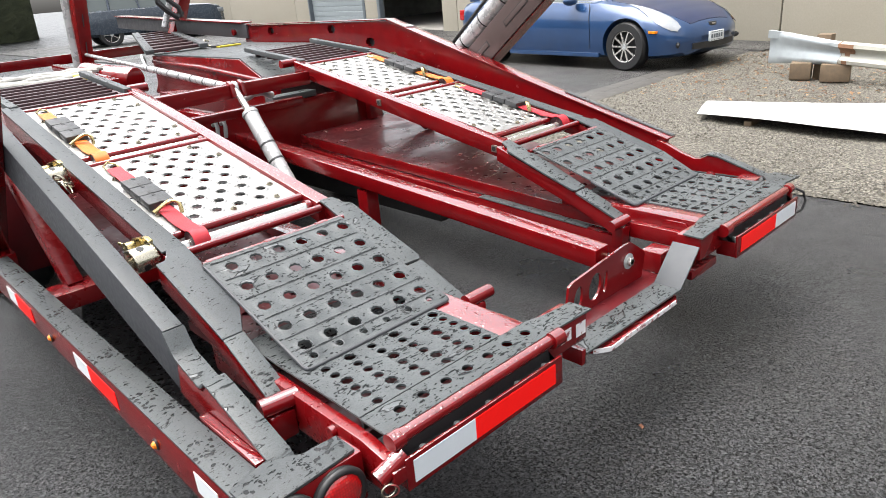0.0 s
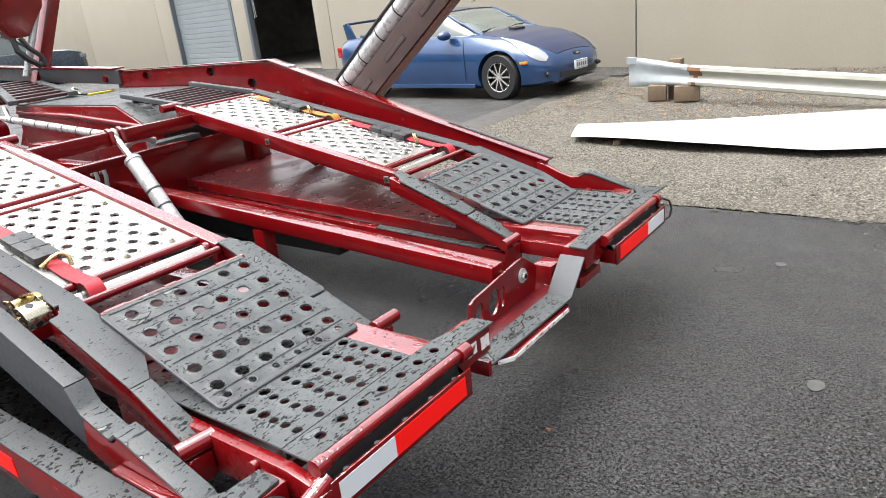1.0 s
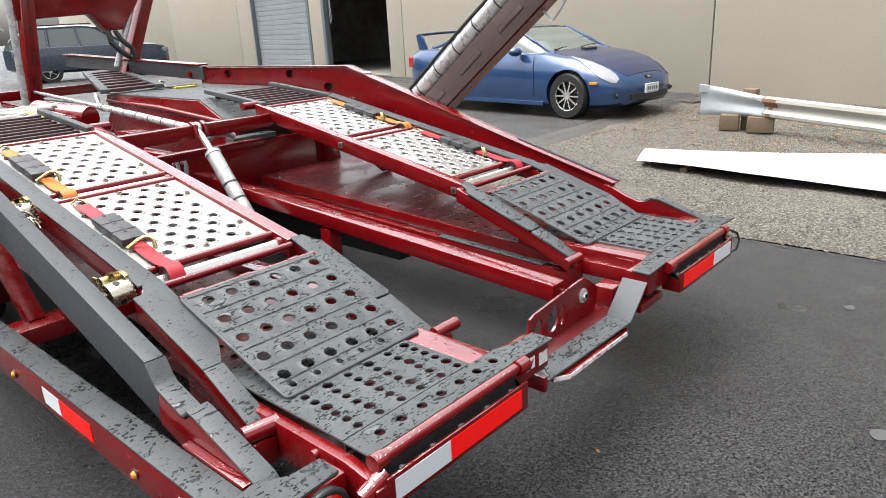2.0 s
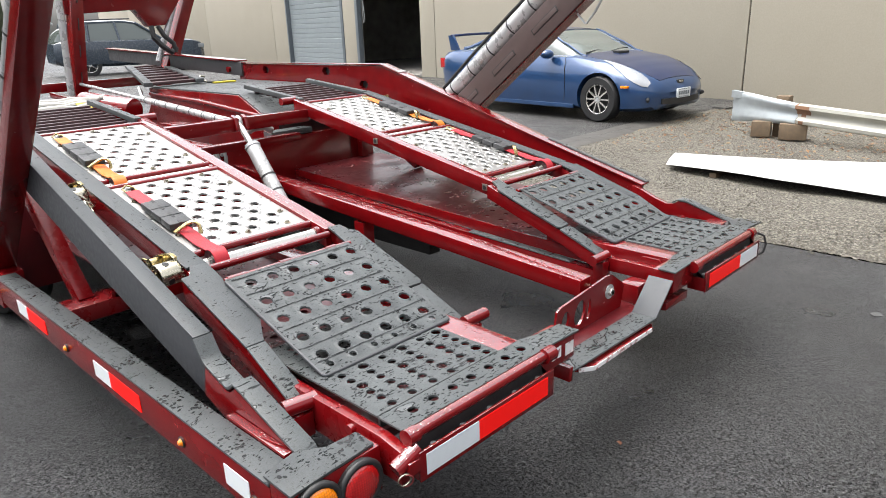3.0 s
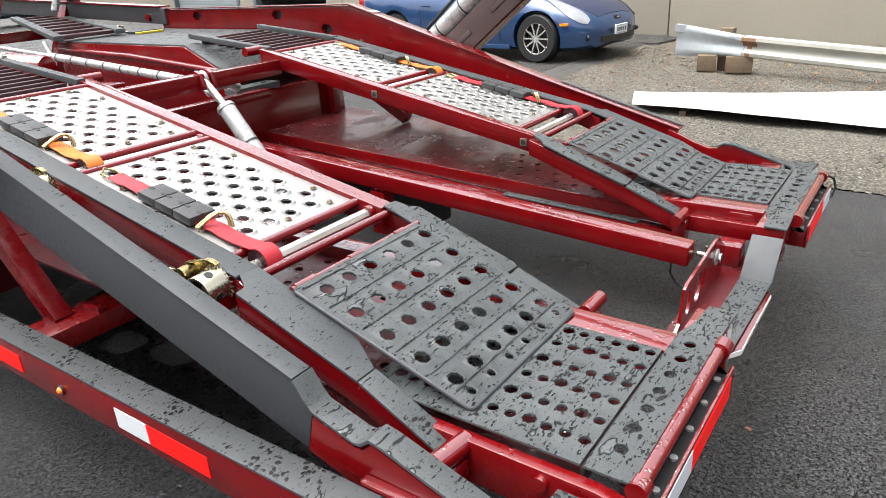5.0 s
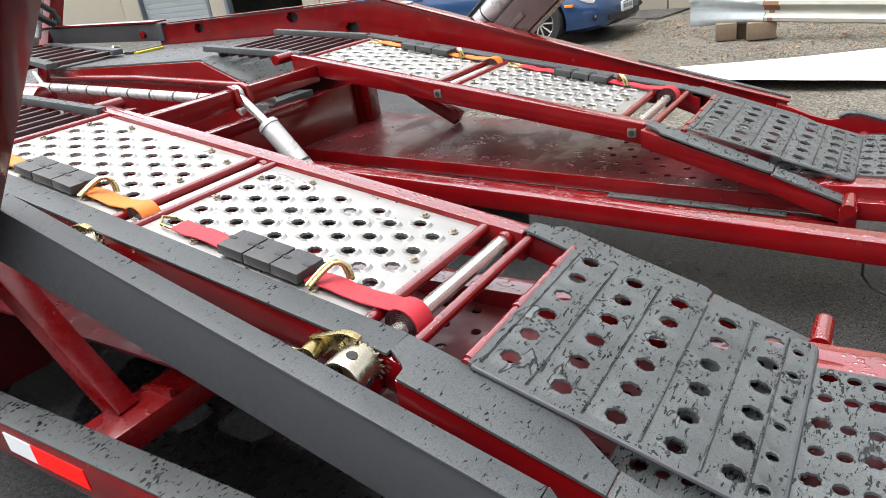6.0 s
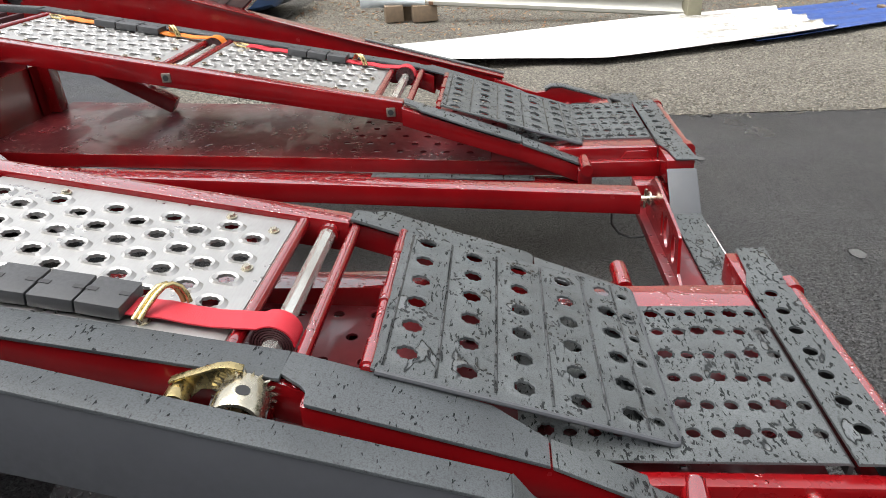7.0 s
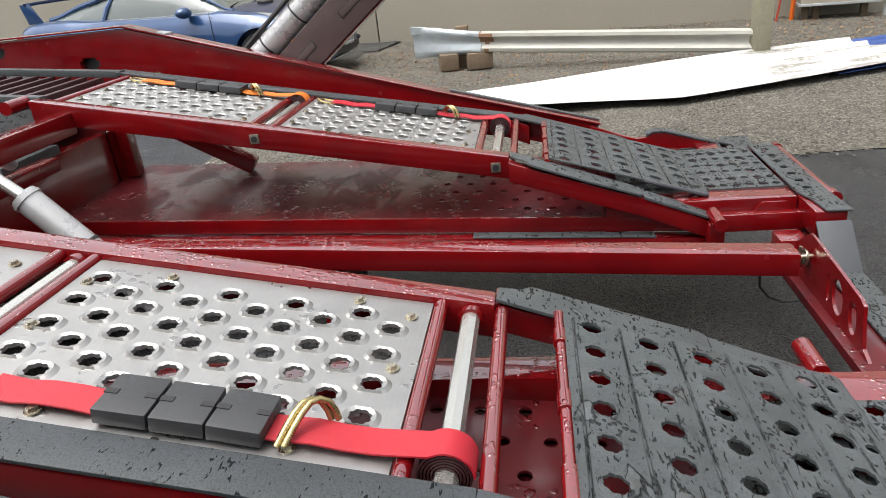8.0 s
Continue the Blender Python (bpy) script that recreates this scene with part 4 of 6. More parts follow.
    part("bumper_recess", pr([(0.0078, 0.4245), (0.034, 0.4245), (0.044, 0.462), (0.044, 0.470), (0.070, 0.470), (0.070, 0.425)], -0.966, -0.466), BLACK, T, "black anti-slip channel behind the bumper")
    for k in range(5):
        x = -0.90 + 0.1 * k
        part("recess_bolt", tb((x, 0.026, 0.4245), (x, 0.026, 0.430), 0.008, n=10), GALV, T)
    part("tail_tube", tb((-0.962, 0.038, 0.474), (-0.425, 0.038, 0.474), 0.0155), RED, T)
    part("tube_collar", tb((-0.462, 0.036, 0.473), (-0.422, 0.036, 0.473), 0.0215), RED, T)
    part("tube_collar", tb((-0.975, 0.037, 0.473), (-0.945, 0.037, 0.473), 0.0205), RED, T)
    part("reflector_strip", bx(-0.949, -0.771, -0.0015, 0.0, 0.383, 0.437), TAPE_WHITE, T, "white reflective tape")
    part("reflector_strip", bx(-0.771, -0.491, -0.0016, 0.0, 0.383, 0.437), TAPE_RED, T, "red reflective tape")
    # inner end of the bumper, stepping down to the middle
    xe = -0.292 if s < 0 else -0.300
    part("bumper_arm", bx(-0.4605, xe, 0.048, 0.1335, 0.405, 0.482), RED, T, bev=0.005)
    part("arm_tread", slab(B(), mir([(-0.4495, 0.046), (-0.4495, 0.1335), (-0.39, 0.116), (xe + 0.006, 0.108), (xe + 0.010, 0.040)]), lambda x, y: 0.490, 0.006), GREY_WET, T, bev=0.002)

    # side rail, tail lamp box, guard rail over the fender
    zr = lambda y: 0.436 - 0.022 * (y - 0.17)
    rail_y = (0.165, 2.50)
    part("side_rail", pr([(rail_y[0], zr(rail_y[0])), (rail_y[1], zr(rail_y[1])), (rail_y[1], zr(rail_y[1]) - 0.114), (rail_y[0], zr(rail_y[0]) - 0.114)], -1.250, -1.180), RED, T, bev=0.008)
    part("rail_tread", pr([(y, zr(y) + dz) for y, dz in ((0.165, 0.0005), (2.50, 0.0005), (2.50, 0.0075), (0.165, 0.0075))], -1.252, -1.177), GREY_RAIL, T, bev=0.003)
    for y0, y1, mat, lab in ((1.197, 1.066, TAPE_WHITE, "white reflective tape"), (1.066, 0.845, TAPE_RED, "red reflective tape"), (0.366, 0.255, TAPE_WHITE, "white reflective tape"),
                             (2.03, 1.90, TAPE_WHITE, "white reflective tape"), (1.90, 1.68, TAPE_RED, "red reflective tape")):
        part("reflector_strip", pr([(y0, zr(y0) - 0.030), (y1, zr(y1) - 0.030), (y1, zr(y1) - 0.085), (y0, zr(y0) - 0.085)], -1.2518, -1.249), mat, T, lab)
    for y in (1.464, 0.59, 0.235, 2.35):
        z = zr(y) - 0.070
        m = part("marker_lamp", tb((-1.249, y, z), (-1.2545, y, z), 0.015), BLACK, T)
        part("lens", tb((-1.254, y, z), (-1.262, y, z), 0.0115, r1=0.006), LENS_AMBER, m, "amber lens")
    ly = 0.0 if s < 0 else 0.12
    bxm = part("lamp_box", bx(-1.250, -1.010, 0.085 + ly, 0.164 + ly, 0.335, 0.455), RED, T, bev=0.006)
    part("box_tread", slab(B(), mir([(-1.254, 0.076), (-1.022, 0.092), (-1.020, 0.158), (-1.10, 0.162), (-1.165, 0.20), (-1.254, 0.178)]), lambda x, y: 0.463, 0.008), GREY_RAIL, T, bev=0.003)
    for x, z, mat, lab in ((-1.195, 0.398, LENS_AMBER, "amber turn lamp"), (-1.080, 0.392, LENS_RED, "red tail lamp")):
        lamp = part("tail_lamp", tb((x, 0.086 + ly, z), (x, 0.072 + ly, z), 0.060, n=32), BLACK, T, lab)
        part("gasket", torus(B(), (X(x), 0.074 + ly, z), (0, 1, 0), 0.054, 0.0085, 32, 10), BLACK, lamp)
        bm = B()
        prev = None
        for q in range(7):
            rr, yy = 0.049 * math.cos(q * math.pi / 14), ly + 0.070 - 0.013 * math.sin(q * math.pi / 14)
            ringv = [bm.verts.new(p) for p in ring_pts(Vector((X(x), yy, z)), Vector((1, 0, 0)), Vector((0, 0, 1)), max(rr, 0.001), 28)]
            if prev:
                for i in range(28):
                    bm.faces.new((prev[i], prev[(i + 1) % 28], ringv[(i + 1) % 28], ringv[i]))
            prev = ringv
        bm.faces.new(prev)
        part("lens", bm, mat, lamp)
    return


for side in (-1, 1):
    build_side(side)

# guard rails beside the tracks
def guard(y):
    return 0.399 + 0.286 * y


part("guard_rail", prism(B(), [(0.660, guard(0.660)), (1.03, guard(1.03)), (1.76, guard(1.76)), (2.3, guard(2.3)), (2.3, guard(2.3) - 0.155), (1.80, guard(1.80) - 0.155), (1.08, guard(1.08) - 0.153), (0.640, 0.430), (0.614, 0.524), (0.632, 0.545)], -1.150, -1.106), GREY_SMOOTH, T, "smooth grey-wrapped guard rail", bev=0.007)
part("guard_tread", prism(B(), [(0.656, guard(0.656) + 0.001), (1.03, guard(1.03) + 0.002), (2.3, guard(2.3) + 0.002), (2.3, guard(2.3) + 0.008), (1.03, guard(1.03) + 0.009), (0.654, guard(0.654) + 0.008)], -1.153, -1.103), GREY_DRY, T, bev=0.0025)
part("guard_foot", prism(B(), [(0.6125, 0.522), (0.508, 0.494), (0.488, 0.496), (0.466, 0.515), (0.440, 0.510), (0.215, 0.440), (0.196, 0.425), (0.240, 0.400), (0.44, 0.383), (0.54, 0.402), (0.6385, 0.430)], -1.152, -1.104), RED, T, bev=0.004)
part("foot_tread", prism(B(), [(0.657, 0.588), (0.631, 0.549), (0.612, 0.529), (0.508, 0.500), (0.490, 0.502), (0.466, 0.521), (0.440, 0.516), (0.214, 0.446), (0.195, 0.431), (0.194, 0.438), (0.212, 0.454), (0.440, 0.524), (0.468, 0.529), (0.494, 0.509), (0.508, 0.507), (0.610, 0.536), (0.626, 0.553), (0.652, 0.592)], -1.155, -1.100), GREY, T, bev=0.002)
part("weld_plate", prism(B(), [(0.22, 0.438), (0.48, 0.434), (0.48, 0.446), (0.22, 0.450)], -1.176, -1.153), RED, T, bev=0.003)

side_wall = part("side_wall", prism(B(), [(0.652, 0.552), (2.58, 1.098), (4.42, 1.088), (4.42, 0.86), (2.62, 0.86), (1.6, 0.70), (0.70, 0.44)], 1.195, 1.225), RED, T, bev=0.005)
part("wall_flange", prism(B(), [(0.648, 0.553), (1.30, 0.734), (2.58, 1.103), (4.45, 1.093), (4.45, 1.099), (2.58, 1.110), (1.30, 0.741), (0.648, 0.560)], 1.185, 1.262), RED, T, bev=0.002)
part("flange_grip", prism(B(), [(0.648, 0.5605), (1.25, 0.7277), (1.25, 0.7335), (0.648, 0.5665)], 1.232, 1.259), GREY, T, bev=0.002)
part("wall_tread", slab(B(), [(1.19, 2.40), (1.262, 2.40), (1.262, 2.66), (1.19, 2.58)], lambda x, y: 1.113 if y > 2.57 else 1.113 - (2.575 - y) * 0.288, 0.006), plain("pale_scuffed_grip", (0.36, 0.37, 0.37), 0.5, 0.0, 0.3, 40.0, 0.2), T, "pale scuffed grip plate")
slots = []
for y, z in ((2.77, 0.97), (3.19, 1.052), (4.0, 1.045)):
    c = block(B(), 1.18, 1.24, y - 0.045, y + 0.045, z - 0.026, z + 0.026)
    bmesh.ops.bevel(c, geom=[e for e in c.edges if abs(e.verts[0].co.x - e.verts[1].co.x) > 0.01], offset=0.014, segments=3, affect='EDGES')
    bmesh.ops.recalc_face_normals(c, faces=c.faces[:])
    slots.append(c)
carved(side_wall, slots)
# black plate behind the slots so they read as shaded openings
part("slot_shade_plate", block(B(), 1.2265, 1.232, 2.6, 4.2, 0.90, 1.085), BLACK, side_wall)
part("side_wall_front", prism(B(), [(4.35, 0.99), (4.35, 1.10), (7.2, 1.205), (7.2, 1.09)], 1.18, 1.23), plain("dark_grey_rail", (0.07, 0.07, 0.075), 0.4), T, bev=0.006)
part("front_rail_flange", prism(B(), [(4.40, 1.106), (7.2, 1.209), (7.2, 1.220), (4.40, 1.117)], 1.16, 1.27), RED, T, bev=0.003)
part("rail_bolt", tube(B(), (1.18, 4.55, 1.04), (1.16, 4.55, 1.04), 0.025), RED, T)
part("guard_foot", prism(B(), [(0.69, 0.555), (0.642, 0.541), (0.571, 0.510), (0.506, 0.491), (0.470, 0.496), (0.445, 0.511), (0.40, 0.509), (0.20, 0.448), (0.16, 0.436), (0.16, 0.40), (0.53, 0.40), (0.69, 0.44)], 1.166, 1.194), RED, T, bev=0.004)
part("foot_tread", prism(B(), [(0.472, 0.498), (0.446, 0.513), (0.40, 0.511), (0.155, 0.437), (0.155, 0.443), (0.40, 0.518), (0.446, 0.520), (0.474, 0.505)], 1.162, 1.212), GREY, T, bev=0.002)

# leaning lift posts with their cylinders
for sx in (-1, 1):
    a, b, xm, hw, hd = ((2.446, 0.394), (0.585, 2.024), -1.1925, 0.0425, 0.032) if sx < 0 else ((2.13, 0.70), (0.30, 2.145), 1.328, 0.055, 0.075)
    d = Vector((0, b[0] - a[0], b[1] - a[1])).normalized()
    nrm = Vector((0, d.z, -d.y))          # forward and up
    A, Bq = Vector((xm, *a)), Vector((xm, *b))
    bm = B()
    rows = []
    for p in (A, Bq):
        rows.append([bm.verts.new(p + Vector((ux * hw, 0, 0)) + nrm * un) for ux, un in ((-1, -hd), (1, -hd), (1, hd), (-1, hd))])
    for i in range(4):
        bm.faces.new((rows[0][i], rows[0][(i + 1) % 4], rows[1][(i + 1) % 4], rows[1][i]))
    bm.faces.new(rows[0]); bm.faces.new(rows[1][::-1])
    post = part("lift_post", bm, RED if sx < 0 else plain("weathered_brown_post", (0.10, 0.065, 0.06), 0.45), T, bev=0.005)
    off, cr = (nrm * 0.078 + Vector((-0.012, 0, 0)), 0.024) if sx < 0 else (nrm * 0.135, 0.052)
    cyl = part("lift_cylinder", tube(B(), A + off + d * 0.1, Bq + off, cr, n=24), SILVER, T, "silver hydraulic cylinder with black bands")
    for k in range(11):
        c = A + off + d * (0.25 + 0.19 * k)
        part("band", tube(B(), c, c + d * 0.008, cr + 0.002, n=24), BLACK, cyl)
    if sx > 0:
        part("hydraulic_hose", hose(B(), [A + nrm * 0.20 + d * t + Vector((-0.02 * math.sin(t * 3), 0, 0)) for t in np.linspace(0.1, 2.2, 12)], 0.010), BLACK, cyl)
        part("post_face", sqbar(B(), A - nrm * 0.079 + d * 0.05, Bq - nrm * 0.079, 0.09, 0.004), RED, post)
        for k in range(5):
            c = A + d * (0.22 + 0.36 * k) + Vector((-0.0565, 0, 0))
            slot = part("slot", sqbar(B(), c, c + d * 0.20, 0.002, 0.034), BLACK, post, bev=0.0008)
            cc = c + d * 0.006 + Vector((-0.0012, 0, 0))
            part("slot_floor", sqbar(B(), cc, cc + d * 0.188, 0.002, 0.026), bpy.data.materials["weathered_brown_post"], slot, bev=0.0008)
part("post_foot", block(B(), -1.252, -1.145, 2.30, 2.56, 0.25, 0.402), RED, T, bev=0.008)
part("brace", sqbar(B(), (-1.10, 2.15, 0.80), (-1.073, 1.79, 0.365), 0.06, 0.06), RED_DULL, T, bev=0.006)
part("cross_member", block(B(), -1.176, -0.50, 1.70, 1.83, 0.312, 0.378), RED_DULL, T, bev=0.006)
part("brace_gusset", prism(B(), [(1.705, 0.378), (1.825, 0.378), (1.825, 0.384), (1.705, 0.402)], -1.00, -0.985), RED_DULL, T, bev=0.002)

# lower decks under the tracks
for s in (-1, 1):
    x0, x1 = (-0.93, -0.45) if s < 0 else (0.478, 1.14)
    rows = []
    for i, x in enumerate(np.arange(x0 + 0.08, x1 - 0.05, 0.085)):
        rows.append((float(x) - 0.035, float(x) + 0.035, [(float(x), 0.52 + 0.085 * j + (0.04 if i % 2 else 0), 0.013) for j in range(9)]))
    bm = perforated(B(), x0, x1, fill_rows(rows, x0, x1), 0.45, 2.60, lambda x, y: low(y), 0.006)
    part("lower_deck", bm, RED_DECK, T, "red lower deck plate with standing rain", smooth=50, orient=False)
    xi = -0.448 if s < 0 else 0.476
    xa, xb = sorted((xi, xi + (0.05 if s < 0 else -0.05)))
    part("deck_edge", prism(B(), outline([(0.40, low(0.40) + 0.003), (2.60, low(2.6) + 0.003)], 0.05), *sorted((xi, xi + (0.012 if s < 0 else -0.012)))), RED, T, bev=0.003)
    part("deck_flange", prism(B(), outline([(0.40, low(0.40) - 0.052), (2.60, low(2.6) - 0.052)], 0.075), xa, xb), RED, T, bev=0.004)
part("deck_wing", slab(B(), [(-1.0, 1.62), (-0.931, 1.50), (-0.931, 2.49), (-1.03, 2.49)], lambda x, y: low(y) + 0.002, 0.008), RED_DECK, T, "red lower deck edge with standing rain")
part("flange_tread", prism(B(), outline([(0.55, low(0.55) - 0.046), (1.12, low(1.12) - 0.046)], 0.0055), 0.424, 0.462), GREY, T, bev=0.002)

# underframe: axles, with unseen members, arches and apron added to block light
for x in (-0.60, 0.62):
    part("shading_frame_member", block(B(), x - 0.04, x + 0.04, 1.55, 6.6, 0.16, 0.385), BLACK_PAINT, T, bev=0.006)
part("axle_beam", block(B(), -0.92, 0.94, 2.98, 3.06, 0.34, 0.42), BLACK_PAINT, T, bev=0.01)
part("axle_beam", block(B(), -0.92, 0.94, 3.91, 3.99, 0.34, 0.42), BLACK_PAINT, T, bev=0.01)
for sx in (-1, 1):
    xa, xb = sorted((sx * 0.905, sx * 0.915))
    part("shading_wheel_arch", prism(B(), [(2.60, 0.30), (2.60, 0.80), (4.42, 0.80), (4.42, 0.30)], xa, xb), RED_DECK, T)
part("shading_arch_apron", prism(B(), [(2.50, 0.24), (2.54, 0.24), (2.54, 0.80), (2.50, 0.80)], -1.165, -0.906), RED_DECK, T, bev=0.004)

# middle of the frame
part("centre_tube", prism(B(), outline([(0.262, 0.482), (2.62, 0.622)], 0.064), 0.062, 0.135), RED, T, bev=0.007)
part("centre_leg", block(B(), 0.062, 0.125, 1.45, 1.52, 0.30, 0.48), RED, T, bev=0.005)
part("tail_cross", block(B(), -0.290, 0.215, 0.060, 0.135, 0.3365, 0.3455), RED, T, bev=0.005)
part("tail_cross_floor", block(B(), -0.30, 0.40, 0.137, 0.232, 0.318, 0.345), RED_DECK, T, bev=0.004)
part("cross_tread", slab(B(), [(-0.286, 0.052), (0.205, 0.046), (0.215, 0.137), (-0.286, 0.137)], lambda x, y: 0.353, 0.007), GREY_WET, T, bev=0.002)
bm = prism(B(), [(0.044, 0.0), (0.137, 0.0), (0.137, 0.007), (0.044, 0.007)], 0.0, 0.157)
bm.transform(Matrix.Translation((0.207, 0, 0.346)) @ Matrix.Rotation(-0.778, 4, 'Y'))
part("step_tread", bm, plain("smooth_step_plate", (0.056, 0.062, 0.070), 0.6, 0.0, 0.2, 40.0, 0.15), T, "smooth grey sloping step plate", bev=0.002)
part("step_web", prism(B(), [(0.056, 0.345), (0.128, 0.345), (0.128, 0.375), (0.056, 0.375)], 0.30, 0.47), RED, T, bev=0.004)
part("pivot_box", block(B(), 0.285, 0.365, 0.16, 0.235, 0.3455, 0.418), RED, T, bev=0.005)
part("lower_plate", slab(B(), [(-0.262, 0.10), (-0.238, 0.066), (-0.195, 0.037), (0.165, 0.037), (0.19, 0.05), (0.19, 0.12), (-0.262, 0.12)], lambda x, y: 0.3355, 0.014), RED, T, bev=0.002)
part("reflector_strip", block(B(), -0.195, 0.165, 0.0342, 0.0362, 0.3215, 0.336), TAPE_WORN, T, "white reflective tape")
bm = block(B(), 0.0, 0.052, -0.002, 0.0, 0.3215, 0.336)
bm.transform(Matrix.Translation((-0.195, 0.0362, 0)) @ Matrix.Rotation(math.pi - 0.594, 4, 'Z') @ Matrix.Diagonal((1, -1, 1, 1)))
part("reflector_strip", bm, TAPE_WORN, T, "white reflective tape")
part("plate_lug", prism(B(), [(0.05, 0.322), (0.118, 0.322), (0.118, 0.370), (0.05, 0.370)], -0.310, -0.2915), RED, T, bev=0.004)
for xa, xb, za, zb in ((-0.405, -0.362, 0.432, 0.466), (-0.340, -0.300, 0.425, 0.462)):
    part("decal", block(B(), xa, xb, 0.0462, 0.0478, za, zb), TAPE_WORN, T, "worn white decal")
# pin plate: an upright tapering plate with oval openings
bm = B()
out = [(-0.22, 0.346), (-0.185, 0.362), (-0.170, 0.414), (-0.163, 0.456), (-0.14, 0.465), (0.130, 0.493), (0.165, 0.492), (0.242, 0.439), (0.252, 0.424), (0.235, 0.346)]
loops = [[bm.verts.new((x, 0.200, z)) for x, z in out]]
for cx, cz, rx, rz, turn in ((-0.118, 0.402, 0.021, 0.040, 0.25), (-0.032, 0.410, 0.030, 0.045, 0.35), (0.024, 0.408, 0.010, 0.036, 0.2)):
    ov = []
    for k in range(24):
        u, w = rx * math.cos(k * math.pi / 12), rz * math.sin(k * math.pi / 12)
        ov.append(bm.verts.new((cx + u * math.cos(turn) + w * math.sin(turn), 0.200, cz - u * math.sin(turn) + w * math.cos(turn))))
    loops.append(ov)
es = [bm.edges.new((lp[k], lp[(k + 1) % len(lp)])) for lp in loops for k in range(len(lp))]
bmesh.ops.triangle_fill(bm, use_beauty=True, use_dissolve=False, edges=es)
ex = bmesh.ops.extrude_face_region(bm, geom=bm.faces[:])
bmesh.ops.translate(bm, verts=[g for g in ex["geom"] if isinstance(g, bmesh.types.BMVert)], vec=(0, 0.008, 0))
pin = part("pin_plate", bm, RED, T)
part("washer", tube(B(), (0.150, 0.1995, 0.432), (0.150, 0.196, 0.432), 0.026, n=24), GALV, T)
part("nut", tube(B(), (0.150, 0.196, 0.432), (0.150, 0.184, 0.432), 0.015, n=6), CHROME, T, "bright steel nut", bev=0.002)
part("pin_bolt", tube(B(), (0.150, 0.184, 0.432), (0.150, 0.256, 0.432), 0.009), ZINC_PALE, T)
part("pin_collar", tube(B(), (0.150, 0.218, 0.432), (0.150, 0.223, 0.432), 0.022), ZINC_PALE, T)
part("pin_head", tube(B(), (0.150, 0.232, 0.402), (0.150, 0.232, 0.462), 0.0050), ZINC_PALE, T)
part("lanyard", hose(B(), [(0.148, 0.256, 0.432), (0.146, 0.290, 0.434), (0.142, 0.318, 0.420), (0.138, 0.332, 0.390), (0.134, 0.330, 0.356), (0.130, 0.308, 0.326), (0.126, 0.272, 0.312), (0.120, 0.235, 0.318), (0.116, 0.212, 0.340)], 0.0036, 8), BLACK, T, "thin black lanyard cable")

# front cross members and middle cylinder
part("upper_cross", block(B(), -0.42, 0.455, 2.38, 2.45, 0.838, 0.908), RED, T, bev=0.006)
part("lower_cross", block(B(), -0.42, 0.455, 2.48, 2.54, 0.72, 0.765), RED, T, bev=0.006)
part("bulkhead", block(B(), -0.93, 1.10, 2.60, 2.66, 0.40, 0.735), RED, T, bev=0.006)
part("brace", sqbar(B(), (0.98, 2.42, 0.76), (1.02, 2.06, 0.530), 0.07, 0.06), RED, T, bev=0.005)
part("brace", sqbar(B(), (0.99, 2.575, 0.80), (0.99, 2.575, 0.53), 0.05, 0.05), RED, T, bev=0.005)
part("bulkhead_tread", block(B(), 0.33, 0.62, 2.595, 2.69, 0.737, 0.770), GREY, T, bev=0.004)
part("ram_rod", tube(B(), (0.016, 2.400, 0.884), (0.000, 2.258, 0.775), 0.017), CHROME, T)
RAM_TOP, RAM_FOOT = Vector((0.000, 2.262, 0.779)), Vector((-0.012, 1.940, 0.425))
ram = part("ram_barrel", tube(B(), RAM_TOP, RAM_FOOT, 0.038, n=24), SILVER, T, "silver hydraulic ram")
for t in (0.02, 0.42, 0.62):
    p = RAM_TOP.lerp(RAM_FOOT, t)
    q = RAM_TOP.lerp(RAM_FOOT, t + 0.02)
    part("band", tube(B(), p, q, 0.040 if t > 0.1 else 0.042, n=24), BLACK if t > 0.1 else SILVER, ram)
part("ram_eye", torus(B(), (0.018, 2.408, 0.884), (1, 0, 0), 0.026, 0.012, 18, 8), GALV, T)
for x in (-0.022, 0.036):
    part("ram_lug", prism(B(), [(2.355, 0.850), (2.379, 0.840), (2.379, 0.905), (2.42, 0.912), (2.405, 0.925), (2.37, 0.912)], x, x + 0.020), RED, T, bev=0.003)
part("ram_hose_end", hose(B(), [(0.10, 2.52, 0.80), (0.16, 2.50, 0.83), (0.22, 2.49, 0.83), (0.27, 2.5, 0.80)], 0.022, 10), GALV, T)
for dx in (0.0, 0.045):
    part("shackle", hose(B(), [(-0.05 + dx, 2.595, 0.69), (-0.05 + dx, 2.56, 0.71), (-0.05 + dx, 2.55, 0.68), (-0.05 + dx, 2.565, 0.62)], 0.011, 8), GALV, T)

# forward end of the frame: hump, long pipe, tank and platform
part("fender_hump", prism(B(), [(2.70, 0.80), (3.08, 0.958), (4.42, 0.955), (4.42, 0.60), (2.70, 0.60)], 0.41, 0.45), RED, T, bev=0.004)
part("hump_ridge", hose(B(), [(0.408, 4.40, 0.915), (0.406, 3.6, 0.895), (0.408, 2.80, 0.840)], 0.016, 10), RED, T)
part("hump_tread", slab(B(), [(0.42, 3.08), (1.17, 3.08), (1.17, 4.42), (0.42, 4.42)], lambda x, y: 0.966, 0.008), GREY, T, bev=0.002)
part("hump_ramp", slab(B(), [(0.42, 2.70), (1.17, 2.70), (1.17, 3.078), (0.42, 3.078)], lambda x, y: 0.966 - 0.416 * (3.078 - y), 0.008), GREY, T, bev=0.002)
